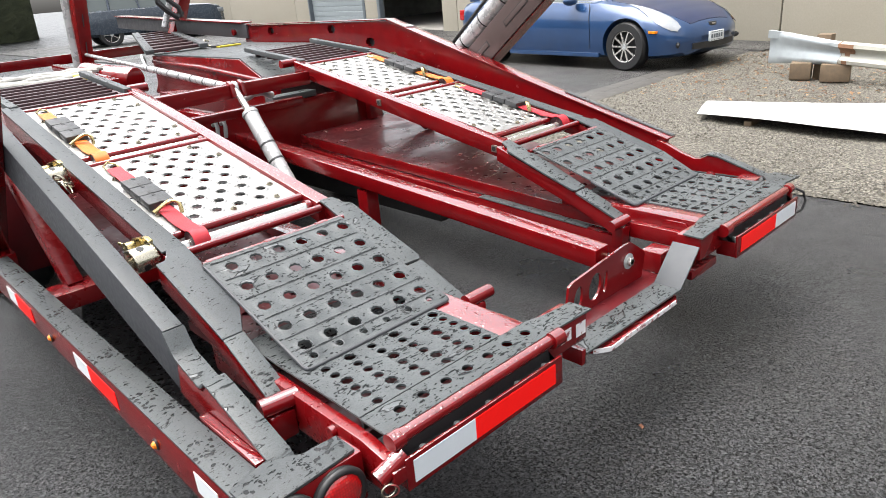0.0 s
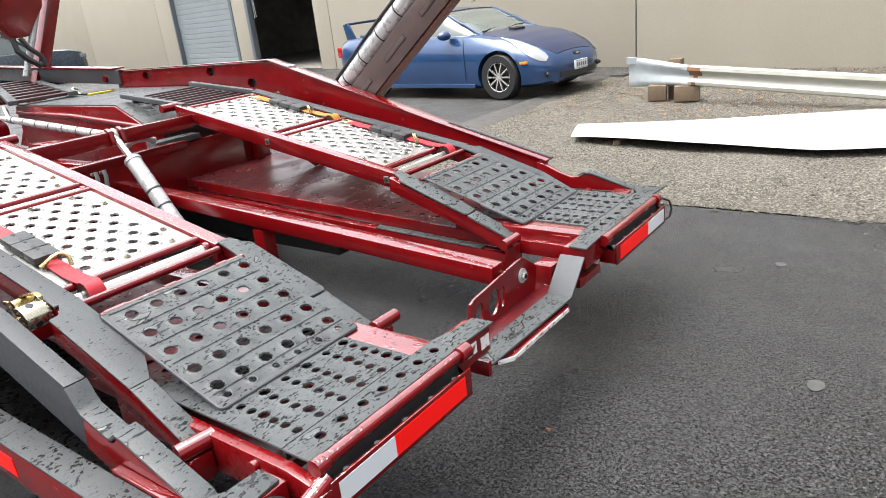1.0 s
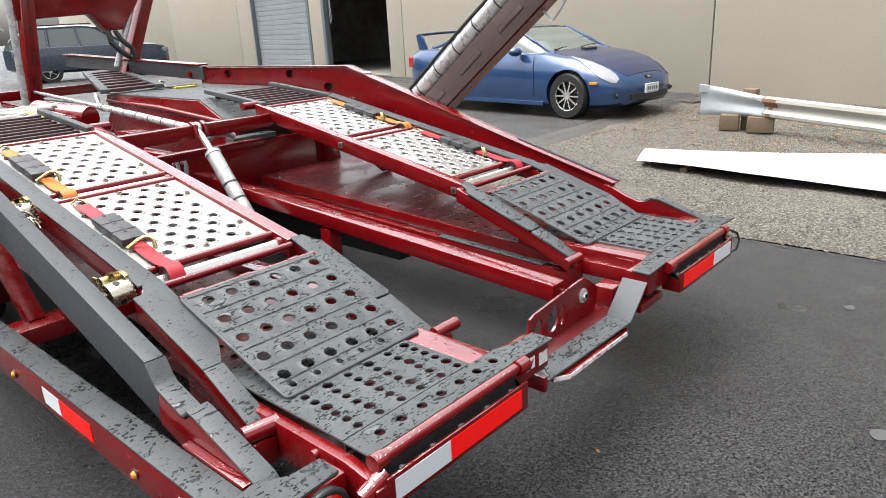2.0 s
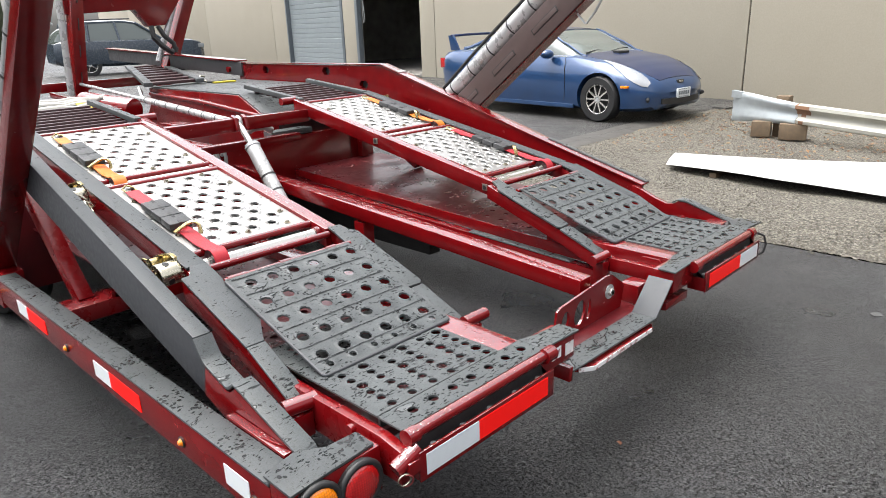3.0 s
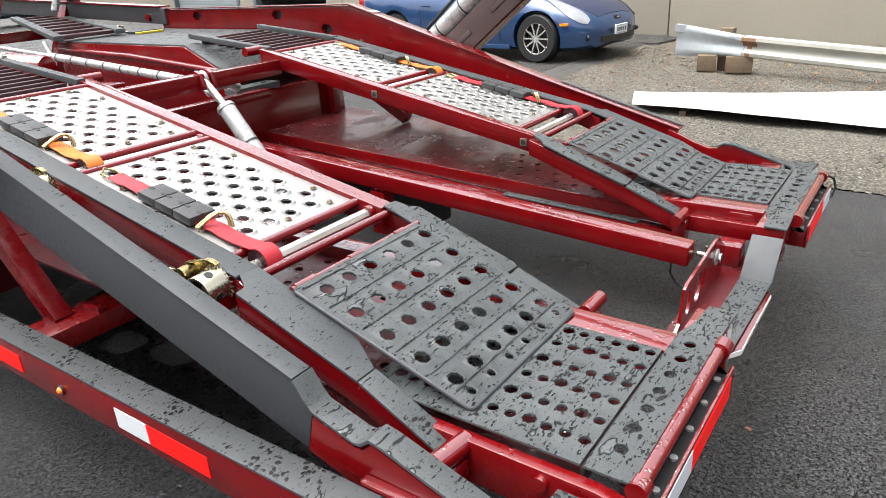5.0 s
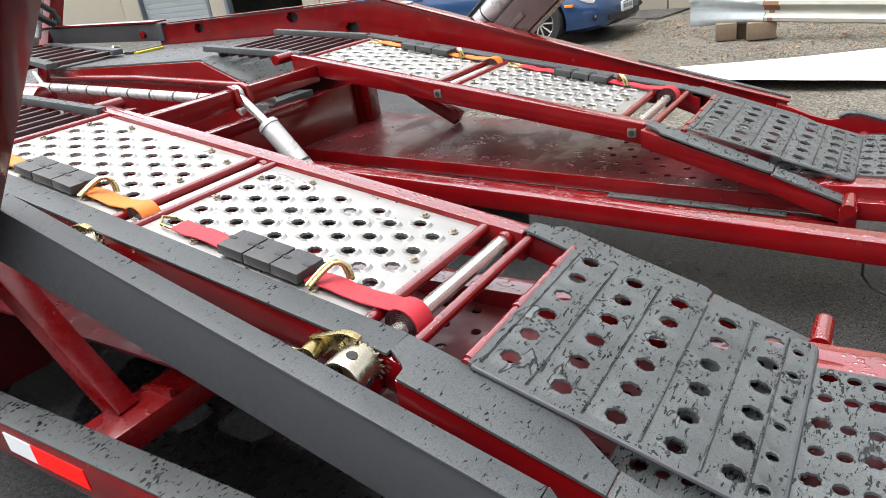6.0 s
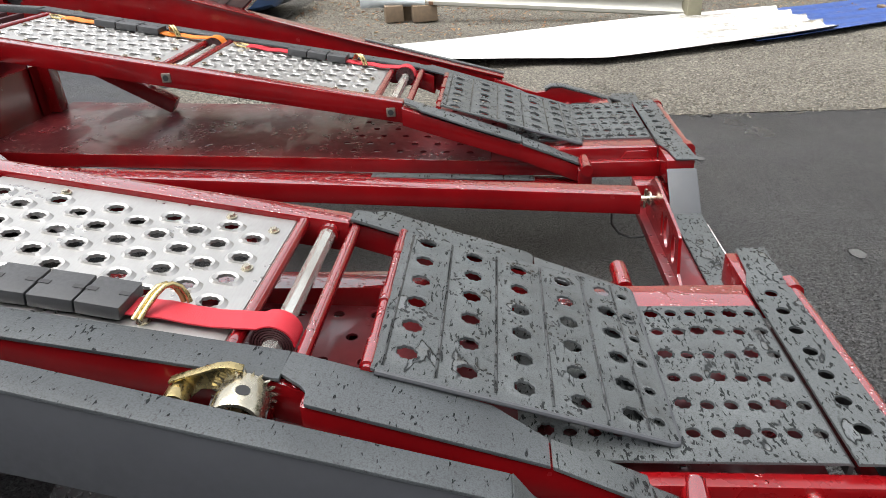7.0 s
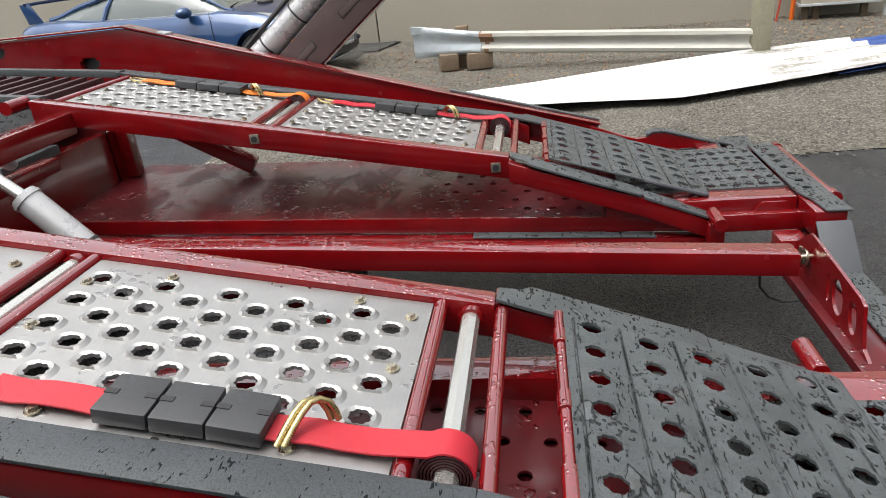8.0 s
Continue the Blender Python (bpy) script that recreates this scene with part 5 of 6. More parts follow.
part("long_pipe", tube(B(), (0.285, 2.85, 0.805), (0.285, 4.3, 0.892), 0.024, n=20), SILVER, T, "long pale pipe with dark bands")
part("long_rod", tube(B(), (0.285, 4.3, 0.892), (0.29, 5.6, 0.960), 0.014, n=16), SILVER, T)
for k in range(8):
    p = Vector((0.285, 2.85, 0.805)).lerp(Vector((0.285, 4.3, 0.892)), 0.08 + 0.12 * k)
    part("band", tube(B(), p, p + Vector((0, 0.010, 0.0006)), 0.0255, n=20), BLACK, T)
part("hose_bracket", hose(B(), [(0.33, 4.35, 0.86), (0.33, 4.40, 0.93), (0.35, 4.46, 0.96), (0.37, 4.48, 0.93), (0.37, 4.48, 0.84)], 0.012), GALV, T)
part("air_tank", tube(B(), (-0.10, 4.35, 0.895), (0.09, 3.95, 0.845), 0.085, n=28), RED, T, bev=0.014)
part("front_floor", block(B(), -0.90, 0.90, 2.68, 7.2, 0.42, 0.50), RED_DECK, T, bev=0.01)
part("front_cross", block(B(), -0.85, 1.15, 5.9, 6.0, 0.88, 0.96), RED, T, bev=0.006)
for x in (-0.40, 0.05):
    part("front_long", block(B(), x, x + 0.06, 2.70, 6.0, 0.62, 0.70), RED, T, bev=0.006)
part("valve_block", block(B(), 0.05, 0.17, 3.3, 3.5, 0.70, 0.80), RED, T, bev=0.01)
part("front_platform", slab(B(), [(-0.98, 3.35), (-0.28, 3.35), (-0.20, 4.8), (-0.98, 4.8)], lambda x, y: 0.90 + 0.02 * (y - 3.3), 0.02), GREY_WET, T, bev=0.003)
part("platform_edge", sqbar(B(), (-0.24, 3.35, 0.905), (-0.16, 4.8, 0.935), 0.05, 0.05), RED, T, bev=0.004)
for xa, xb in ((0.31, 0.98), (0.72, 1.30)):
    br2 = part("bridge_rail", sqbar(B(), (xa, 4.18, 0.995), (xb, 6.2, 1.05), 0.06, 0.03), GREY, T, bev=0.003)
for k in range(8):
    f = 0.06 + 0.125 * k
    p, q = Vector((0.31, 4.18, 0.990)).lerp(Vector((0.98, 6.2, 1.045)), f), Vector((0.72, 4.18, 0.990)).lerp(Vector((1.30, 6.2, 1.045)), f)
    part("bridge_slat", sqbar(B(), p, q, 0.11, 0.022), bpy.data.materials["maroon_slat"], br2, bev=0.003)

# upright frame and arms far forward
for pa, pb, w in (((0.95, 5.75, 0.50), (1.80, 5.75, 2.40), 0.13), ((0.24, 5.6, 0.50), (0.46, 5.6, 2.2), 0.13), ((-0.75, 5.6, 0.50), (-0.75, 5.6, 2.2), 0.12)):
    up = part("upright", sqbar(B(), pa, pb, w, w * 0.8), RED, T, bev=0.008)
    if pa[0] == 0.24:
        for k in range(4):
            p = Vector(pa).lerp(Vector(pb), 0.27 + 0.13 * k) + Vector((0, -0.054, 0))
            part("slot", sqbar(B(), p, p + Vector((0.014, 0, 0.10)), 0.045, 0.006), BLACK, up)
part("upright_cylinder", tube(B(), (0.17, 5.50, 0.62), (0.27, 5.50, 2.2), 0.028), SILVER, T)
part("upright_cylinder", tube(B(), (1.05, 5.64, 1.10), (1.65, 5.64, 2.4), 0.028), SILVER, T)
bm = B()
arm = [(0.30, 1.53), (0.90, 1.565), (1.01, 1.416), (1.16, 1.427), (1.34, 1.66), (1.40, 1.95), (0.30, 1.80)]
ra = [bm.verts.new((x, 5.60, z)) for x, z in arm]
rb = [bm.verts.new((x, 5.74, z)) for x, z in arm]
bm.faces.new(ra); bm.faces.new(rb[::-1])
for i in range(len(arm)):
    bm.faces.new((ra[i], rb[i], rb[(i + 1) % len(arm)], ra[(i + 1) % len(arm)]))
part("lift_arm", bm, RED, T, bev=0.012)
part("arm_hose", hose(B(), [(1.00, 5.56, 1.42), (1.00, 5.54, 1.32), (1.06, 5.52, 1.24), (1.14, 5.52, 1.18), (1.20, 5.54, 1.22)], 0.026), BLACK, T)
part("arm_hose", hose(B(), [(1.06, 5.56, 1.42), (1.10, 5.54, 1.33), (1.17, 5.52, 1.26), (1.18, 5.52, 1.18)], 0.022), BLACK, T)
part("front_pin_ring", hose(B(), [(0.0, 5.4, 1.45), (0.06, 5.4, 1.50), (0.12, 5.4, 1.45)], 0.008), GALV, T)

# wheels carry the trailer ahead of the walk
def wheel(x, y, r, w, rim_mat, parent):
    sgn = -1 if x < 0 else 1
    bm = B()
    prof = [(r * 0.56, -w / 2), (r * 0.93, -w / 2), (r, -w * 0.36), (r, w * 0.36), (r * 0.93, w / 2), (r * 0.56, w / 2)]
    rows = []
    for i in range(36):
        a = 2 * math.pi * i / 36
        rows.append([bm.verts.new((x + q, y + rr * math.cos(a), r + rr * math.sin(a))) for rr, q in prof])
    for i in range(36):
        p, q = rows[i], rows[(i + 1) % 36]
        for j in range(len(prof)):
            bm.faces.new((p[j], p[(j + 1) % len(prof)], q[(j + 1) % len(prof)], q[j]))
    wh = part("wheel", bm, BLACK, parent)
    part("rim", tube(B(), (x + sgn * w * 0.1, y, r), (x + sgn * w * 0.38, y, r), r * 0.58, n=30), rim_mat, wh)
    return wh


for x in (-1.06, 1.06):
    for y in (3.02, 3.95):
        wheel(x, y, 0.38, 0.24, GALV, T)

# ---- straps, hooks and ratchets ----


def strip_along(bm, pts, x, w, t=0.003):
    """A webbing band of width w along (y, z) points."""
    up = []
    for i, (y, z) in enumerate(pts):
        a, b = pts[max(0, i - 1)], pts[min(len(pts) - 1, i + 1)]
        d = Vector((b[0] - a[0], b[1] - a[1])).normalized()
        up.append(Vector((-d.y, d.x)))
    rows = []
    for (y, z), nn in zip(pts, up):
        rows.append([bm.verts.new((x + sx * w / 2, y + nn.x * k * t, z + nn.y * k * t)) for sx, k in ((-1, 0), (1, 0), (1, 1), (-1, 1))])
    for a, b in zip(rows, rows[1:]):
        for i in range(4):
            bm.faces.new((a[i], a[(i + 1) % 4], b[(i + 1) % 4], b[i]))
    bm.faces.new(rows[0]); bm.faces.new(rows[-1][::-1])
    return bm


def tie_strap(side, y_roll, mat, word, group, pad_y, hook_y, seed):
    X = (lambda x: x) if side < 0 else (lambda x: 0.03 - x)
    xc = X(-0.872)
    rnd = random.Random(seed)
    th = thing("tie_down_strap", (xc, y_roll + 0.2, deck(y_roll + 0.2) + 0.01), f"{word} webbing tie-down strap with black pads, lying on the panel", "strap", group)
    top = lambda y: deck(y) + 0.0015
    pts = [(hook_y, top(hook_y) + 0.008)]
    n = 14
    for i in range(1, n):
        y = hook_y + (y_roll + 0.05 - hook_y) * i / n
        pts.append((y, top(y) + 0.004 + 0.006 * abs(math.sin(i * 1.1 + seed))))
    r = 0.036
    cz = deck(y_roll) - 0.014
    # the band runs over the roll and down its tail side
    pts = pts[:n] + [(y_roll + (r + 0.004) * math.sin(b), cz + (r + 0.004) * math.cos(b)) for b in [0.5 - 0.3 * i for i in range(8)]]
    part("webbing", strip_along(B(), pts, xc, 0.050), mat, th, smooth=60)
    coil = [(y_roll + (r - 0.0045 * q / 6.283) * math.sin(q), cz + (r - 0.0045 * q / 6.283) * math.cos(q)) for q in np.linspace(0, 40, 150)]
    bm = strip_along(B(), coil, xc, 0.047, 0.0028)
    part("webbing_roll", bm, STRAP_BLACK, th, "coiled dark webbing")
    L = (pad_y[0] - pad_y[1]) / 3
    for k in range(3):
        yc = pad_y[0] - L * (k + 0.5)
        bm = block(B(), -0.040, 0.040, -L / 2 + 0.0012, L / 2 - 0.0012, 0.0, 0.024)
        pm = Matrix.Translation((xc, yc, top(yc) + 0.003)) @ Matrix.Rotation(math.atan(0.190), 4, 'X') @ Matrix.Rotation(rnd.uniform(-0.02, 0.02), 4, 'Z')
        bm.transform(pm)
        pad = part("pad", bm, BLACK_PAD, th, bev=0.003)
        for sy in (-1, 1):
            bm = block(B(), -0.005, 0.005, sy * (L / 2 - 0.010) - 0.009, sy * (L / 2 - 0.010) + 0.009, 0.024, 0.0252)
            bm.transform(pm)
            part("stitch_tab", bm, BLACK, pad)
    # flat snap hook at the far end, J hook by the pads
    y = hook_y
    part("end_hook", hose(B(), [(xc - 0.02, y, top(y) + 0.004), (xc - 0.022, y + 0.035, top(y) + 0.012), (xc, y + 0.055, top(y) + 0.02), (xc + 0.022, y + 0.035, top(y) + 0.012), (xc + 0.02, y, top(y) + 0.004)], 0.004), ZINC, th)
    y = pad_y[1] - 0.006
    q = -1 if side < 0 else 1
    for dy in (-0.012, -0.0225):
        arc = [(0.042, 0.002, 0.004), (0.022, -0.008, 0.020), (0.0, -0.020, 0.037), (-0.016, -0.030, 0.046), (-0.028, -0.042, 0.047), (-0.035, -0.054, 0.038), (-0.036, -0.062, 0.022), (-0.034, -0.066, 0.006)]
        part("j_hook", hose(B(), [(xc + q * ax, y + ay + dy, top(y + ay) + az) for ax, ay, az in ((0.86 * p, 0.80 * q2, 0.84 * r) for p, q2, r in arc)], 0.0048, 10), ZINC, th)
    return th


for side in (-1, 1):
    tie_strap(side, 1.035, STRAP_RED, "red", "red straps on the panels", (1.488, 1.262), 1.65, 3 + side)
    tie_strap(side, 1.780, STRAP_ORANGE, "orange", "orange straps on the panels", (2.235, 1.985), 2.37, 9 + side)


def ratchet(x, y, z, turn, label):
    th = thing("strap_ratchet", (x, y, z), label, "ratchet", "strap ratchets beside the track")
    m = Matrix.Translation((x, y, z)) @ Matrix.Rotation(turn, 4, 'Z') @ Matrix.Scale(1.22, 4)
    # open-ended drum with a thick wall
    bm = B()
    loops = []
    for px, pr_ in ((0.022, 0.0), (0.022, 0.0325), (-0.027, 0.0325), (-0.0295, 0.0310), (-0.0295, 0.0268), (-0.027, 0.0255), (0.012, 0.0255), (0.012, 0.0)):
        if pr_ == 0.0:
            loops.append([bm.verts.new((px, 0, 0))])
        else:
            loops.append([bm.verts.new((px, pr_ * math.cos(k * math.pi / 16), pr_ * math.sin(k * math.pi / 16))) for k in range(32)])
    for la, lb in zip(loops, loops[1:]):
        for k in range(32):
            q = (k + 1) % 32
            if len(la) == 1:
                bm.faces.new((la[0], lb[k], lb[q]))
            elif len(lb) == 1:
                bm.faces.new((la[k], lb[0], la[q]))
            else:
                bm.faces.new((la[k], lb[k], lb[q], la[q]))
    bmesh.ops.recalc_face_normals(bm, faces=bm.faces[:])
    bm.transform(m)
    part("drum", bm, ZINC_PALE, th)
    for sx in (0.0215,):
        bm = B()
        for k in range(22):
            a = k * math.pi / 11
            rr = [0.0325, 0.0395, 0.0325]
            vs = []
            for q, r0 in enumerate(rr):
                b = a + q * math.pi / 44
                vs.append((r0 * math.cos(b), r0 * math.sin(b)))
            pts = [(0, 0), *vs, (0.0325 * math.cos(a + math.pi / 11), 0.0325 * math.sin(a + math.pi / 11))]
            f0 = [bm.verts.new((sx, p, q)) for p, q in pts]
            f1 = [bm.verts.new((sx + 0.004, p, q)) for p, q in pts]
            bm.faces.new(f0); bm.faces.new(f1[::-1])
            for i in range(len(pts)):
                bm.faces.new((f0[i], f0[(i + 1) % len(pts)], f1[(i + 1) % len(pts)], f1[i]))
        bm.transform(m)
        part("ratchet_wheel", bm, ZINC_PALE, th)
    bm = tube(B(), (0.012, 0.0, 0.0), (-0.012, 0.0, 0.0), 0.011, n=6)
    bm.transform(m)
    part("axle_bolt", bm, ZINC, th, bev=0.001)
    for k in range(4):
        a = 0.35 + k * math.pi / 2
        d = Vector((0, math.cos(a), math.sin(a)))
        bm = tube(B(), Vector((-0.006, 0, 0)) + d * 0.0290, Vector((-0.006, 0, 0)) + d * 0.0331, 0.0085, n=16)
        bm.transform(m)
        part("drum_hole", bm, BLACK, th)
    bm = B()
    arm = [(-0.004, 0.037), (0.022, 0.042), (0.055, 0.034), (0.080, 0.028), (0.090, 0.014), (0.084, -0.002), (0.068, -0.004), (0.050, 0.010), (0.030, 0.008), (0.018, 0.022), (0.0, 0.024)]
    prism(bm, arm, 0.026, 0.031)
    bm.transform(m)
    part("handle_plate", bm, ZINC, th, bev=0.0015)
    bm = tube(B(), (-0.004, 0.074, 0.013), (0.026, 0.074, 0.013), 0.0145, n=24)
    bm.transform(m)
    part("pawl_bolt", bm, ZINC, th, bev=0.001)
    bm = tube(B(), (-0.007, 0.082, 0.013), (-0.004, 0.082, 0.013), 0.003, n=6)
    bm.transform(m)
    part("pawl_nut", bm, ZINC_PALE, th)
    bm = torus(B(), (0.006, 0.104, 0.012), (1, 0.2, 0.9), 0.014, 0.0022, 20, 8)
    bm.transform(m)
    part("ring", bm, ZINC, th)
    arch = [(-0.006, 0.0395), (0.010, 0.0455), (0.026, 0.0450), (0.045, 0.0395), (0.066, 0.0345), (0.084, 0.0290)]
    bm = prism(B(), arch + [(y, z - 0.003) for y, z in reversed(arch)], 0.019, 0.031)
    bm.transform(m)
    part("handle_flange", bm, ZINC, th, bev=0.0008)
    bm = block(B(), -0.045, 0.05, -0.028, 0.028, -0.05, -0.02)
    bm.transform(m)
    part("bracket", bm, RED, th, bev=0.003)
    return th


ratchet(-1.037, 1.040, 0.645, 0.1, "zinc-plated ratchet winch with toothed wheel beside the track")
second = ratchet(-1.03, 1.79, 0.772, 0.15, "zinc-plated ratchet winch with loose wire rings beside the track")
for y, z, ax in ((1.700, 0.778, (1, 0.5, 0.7)), (1.655, 0.772, (0.6, 0.3, 1)), (1.640, 0.764, (1, -0.4, 0.5))):
    part("wire_ring", torus(B(), (-1.036, y, z), ax, 0.026, 0.0034, 24, 8), ZINC_PALE, second, "bent bright wire ring")
ratchet(1.068, 2.41, 0.870, 0.0, "zinc-plated ratchet winch with toothed wheel beside the track")

# spring pin with a ring at the lamp box
pinth = thing("locking_pin", (-0.985, 0.04, 0.42), "red locking pin with a wire ring at the tail", "pin")
part("pin_body", tube(B(), (-1.02, 0.028, 0.418), (-0.955, 0.022, 0.446), 0.021), RED, pinth)
part("pin_block", block(B(), -1.0, -0.965, 0.0, 0.045, 0.40, 0.435), RED, pinth, bev=0.004)
part("ring", torus(B(), (-1.014, 0.004, 0.402), (0.3, 1, 0.1), 0.015, 0.0020, 26, 6), ZINC_PALE, pinth)
part("ring", torus(B(), (-1.010, 0.004, 0.398), (0.6, 1, 0.2), 0.017, 0.0020, 26, 6), plain("red_wire", (0.25, 0.03, 0.03), 0.4), pinth)

# black cable loop at the far tail corner
solo("cable_loop", hose(B(), [(1.02, 0.02, 0.47), (1.045, 0.0, 0.455), (1.05, -0.01, 0.42), (1.04, -0.005, 0.385), (1.02, 0.01, 0.375)], 0.005), BLACK, "black wiring loop at the bumper end", "cable")
# bent wire hook on the lift post
solo("wire_hook", hose(B(), [(1.33, 1.26, 1.52), (1.33, 1.171, 1.40), (1.33, 1.10, 1.325), (1.33, 1.088, 1.325), (1.33, 1.04, 1.378), (1.33, 0.99, 1.46), (1.33, 1.0, 1.475)], 0.006), GALV, "bent bare wire hook hanging from the post", "hook")

# bundled rope and rags on the forward platform
rope = thing("rope_bundle", (-0.6, 4.0, 0.915), "loose pale rope bundled on the forward platform", "rope")
rnd = random.Random(5)
for k in range(6):
    x0, y0 = -0.95 + 0.06 * k, 3.6 + 0.12 * k
    part("strand", hose(B(), [(x0 + 0.09 * q, y0 + 0.06 * math.sin(q + k), 0.932 + 0.02 * rnd.random()) for q in range(8)], 0.016, 8), ROPE, rope)
solo("yellow_strap", strip_along(B(), [(3.62, 0.925), (3.75, 0.948), (3.9, 0.935)], -0.32, 0.06), STRAP_YELLOW, "short yellow strap end on the platform", "strap")
fs = thing("folded_strap", (0.85, 4.25, 0.967), "black and yellow folded strap on the grey plate", "strap")
part("webbing", block(B(), 0.80, 1.02, 4.18, 4.24, 0.967, 0.982), BLACK_PAD, fs, bev=0.004)
part("webbing_tail", block(B(), 0.80, 0.98, 4.10, 4.15, 0.967, 0.979), STRAP_YELLOW, fs, bev=0.003)
part("end_hook", hose(B(), [(0.80, 4.24, 0.976), (0.78, 4.30, 0.99), (0.80, 4.34, 1.02), (0.83, 4.32, 1.01)], 0.008), ZINC_PALE, fs)

# ---- roadside things ----
GR_X, GR_S = 5.77, 0.235               # guard rail line: x = 5.77 + 0.235 y
gn = Vector((-1, GR_S, 0)).normalized()


def gr(y, out, z):
    p = Vector((GR_X + GR_S * y, y, z)) + gn * out
    return p


rail = thing("guard_rail", gr(0.5, 0, 0.0), "old galvanised W-beam guard rail with a rusty joint", "guard rail")
PROFILE = [(0.0, 0.0), (0.055, 0.022), (0.060, 0.060), (0.008, 0.105), (0.005, 0.135), (0.008, 0.165), (0.060, 0.205), (0.055, 0.243), (0.0, 0.262)]


def w_beam(ya, yb, z0, n, flare=0.0, folds=(0, 8)):
    bm = B()
    rows = []
    for i in range(n + 1):
        t = i / n
        y = ya + (yb - ya) * t
        row = []
        for o, z in PROFILE:
            k = 1.0 - flare * t
            zz = z0 + 0.050 * (y - 1.5) + 0.112 + 0.86 * (z - 0.131) * (1 + 0.62 * flare * t)
            lift = 0.03 if folds == (0, 8) else 0.034
            row.append((gr(y, o * k + lift, zz), gr(y, o * k + 0.026, zz)))
        rows.append([[bm.verts.new(p) for p in col] for col in row])
    for a, b in zip(rows, rows[1:]):
        for j in range(*folds):
            for s in (0, 1):
                q = (a[j][s], a[j + 1][s], b[j + 1][s], b[j][s])
                bm.faces.new(q if s == 0 else q[::-1])
    bmesh.ops.delete(bm, geom=[v for v in bm.verts if not v.link_faces], context='VERTS')
    return bm


WHITE_RAIL = plain("faded_white_galvanising", (0.57, 0.56, 0.49), 0.45, 0.15, 0.18, 9.0, 0.1)
part("beam", w_beam(1.45, -1.30, 0.185, 10), WHITE_RAIL, rail, smooth=60)
part("terminal", w_beam(1.46, 2.24, 0.18, 8, 0.9), plain("pale_new_galvanising", (0.55, 0.60, 0.62), 0.4, 0.3, 0.15, 16.0, 0.1), rail, "flared pale galvanised end piece", smooth=60)
part("joint_plate", w_beam(1.47, 1.32, 0.182, 2, 0.0, (4, 8)), RUST, rail, "rust-brown joint", smooth=60)
part("rust_run", w_beam(1.42, 1.37, 0.182, 2, 0.0, (1, 4)), RUST, rail, smooth=60)
part("terminal_lip", prism(B(), [(2.00, 0.41), (2.26, 0.42), (2.26, 0.50), (2.00, 0.47)], 6.23, 6.245), bpy.data.materials["pale_new_galvanising"], rail)
for y, out, w, h in ((1.50, 0.02, 0.27, 0.170), (1.84, 0.06, 0.2, 0.170)):
    bm = block(B(), -0.10, 0.10, -w / 2, w / 2, 0.0, h)
    bm.transform(Matrix.Translation(gr(y, out, 0.02)) @ Matrix.Rotation(0.25, 4, 'Z'))
    solo("timber_block", bm, TIMBER, "short weathered timber block under the guard rail", "block", bev=0.01, group="blocks under the guard rail")
bm = block(B(), -0.07, 0.07, -0.07, 0.07, 0.0, 0.46)
bm.transform(Matrix.Translation(gr(1.72, -0.12, 0.0)))
solo("timber_post", bm, TIMBER, "dark weathered timber post behind the rail", "post", bev=0.012)
bm = block(B(), -0.07, 0.07, -0.075, 0.075, 0.0, 0.60)
bm.transform(Matrix.Translation(gr(-1.24, 0.06, 0.0)) @ Matrix.Rotation(0.2, 4, 'Z'))
solo("timber_post", bm, TIMBER_POST, "square greenish treated timber post at the rail end", "post", bev=0.012)

# metal roofing sheet on the gravel
NEAR = [(1.87, 3.92), (0.85, 3.72), (-0.2, 3.70), (-1.77, 4.28), (-3.6, 5.12)]
FAR = [(2.05, 4.46), (0.9, 4.73), (-0.35, 5.15), (-2.0, 5.68), (-3.9, 6.38)]


def edge_at(E, t):
    k = t * (len(E) - 1)
    i = min(int(k), len(E) - 2)
    f = k - i
    return Vector((E[i][1] + (E[i + 1][1] - E[i][1]) * f, E[i][0] + (E[i + 1][0] - E[i][0]) * f, 0))


def roofing(t0, t1, nt_, z0, amp0, amp1, ragged=0.0):
    bm = B()
    nv = 40
    rows = []
    for i in range(nt_ + 1):
        row = []
        for j in range(nv + 1):
            v = j / nv
            t = t0 + (t1 - t0) * i / nt_
            if ragged:
                t = t0 + (t1 - ragged * round(v * 4) / 4 - t0) * i / nt_
            a, b = edge_at(NEAR, t), edge_at(FAR, t)
            p = a.lerp(b, v)
            k = (t - 0.5) * 2
            amp = amp0 + (amp1 - amp0) * max(0, (t - 0.45) / 0.5)
            rib = amp * max(0.0, math.cos(v * 2 * math.pi * 4)) ** 2
            z = z0 + 0.035 + rib + 0.02 * math.sin(t * 5.0) + 0.012 * math.sin(v * 3 + t * 9)
            row.append((bm.verts.new((p.x, p.y, z)), bm.verts.new((p.x, p.y, z - 0.004))))
        rows.append(row)
    for i in range(nt_):
        for j in range(nv):
            for s in (0, 1):
                q = (rows[i][j][s], rows[i + 1][j][s], rows[i + 1][j + 1][s], rows[i][j + 1][s])
                bm.faces.new(q if s == 0 else q[::-1])
    for i in range(nt_):
        for j in (0, nv):
            bm.faces.new((rows[i][j][0], rows[i + 1][j][0], rows[i + 1][j][1], rows[i][j][1]))
    for i in (0, nt_):
        for j in range(nv):
            bm.faces.new((rows[i][j][0], rows[i][j + 1][0], rows[i][j + 1][1], rows[i][j][1]))
    return bm


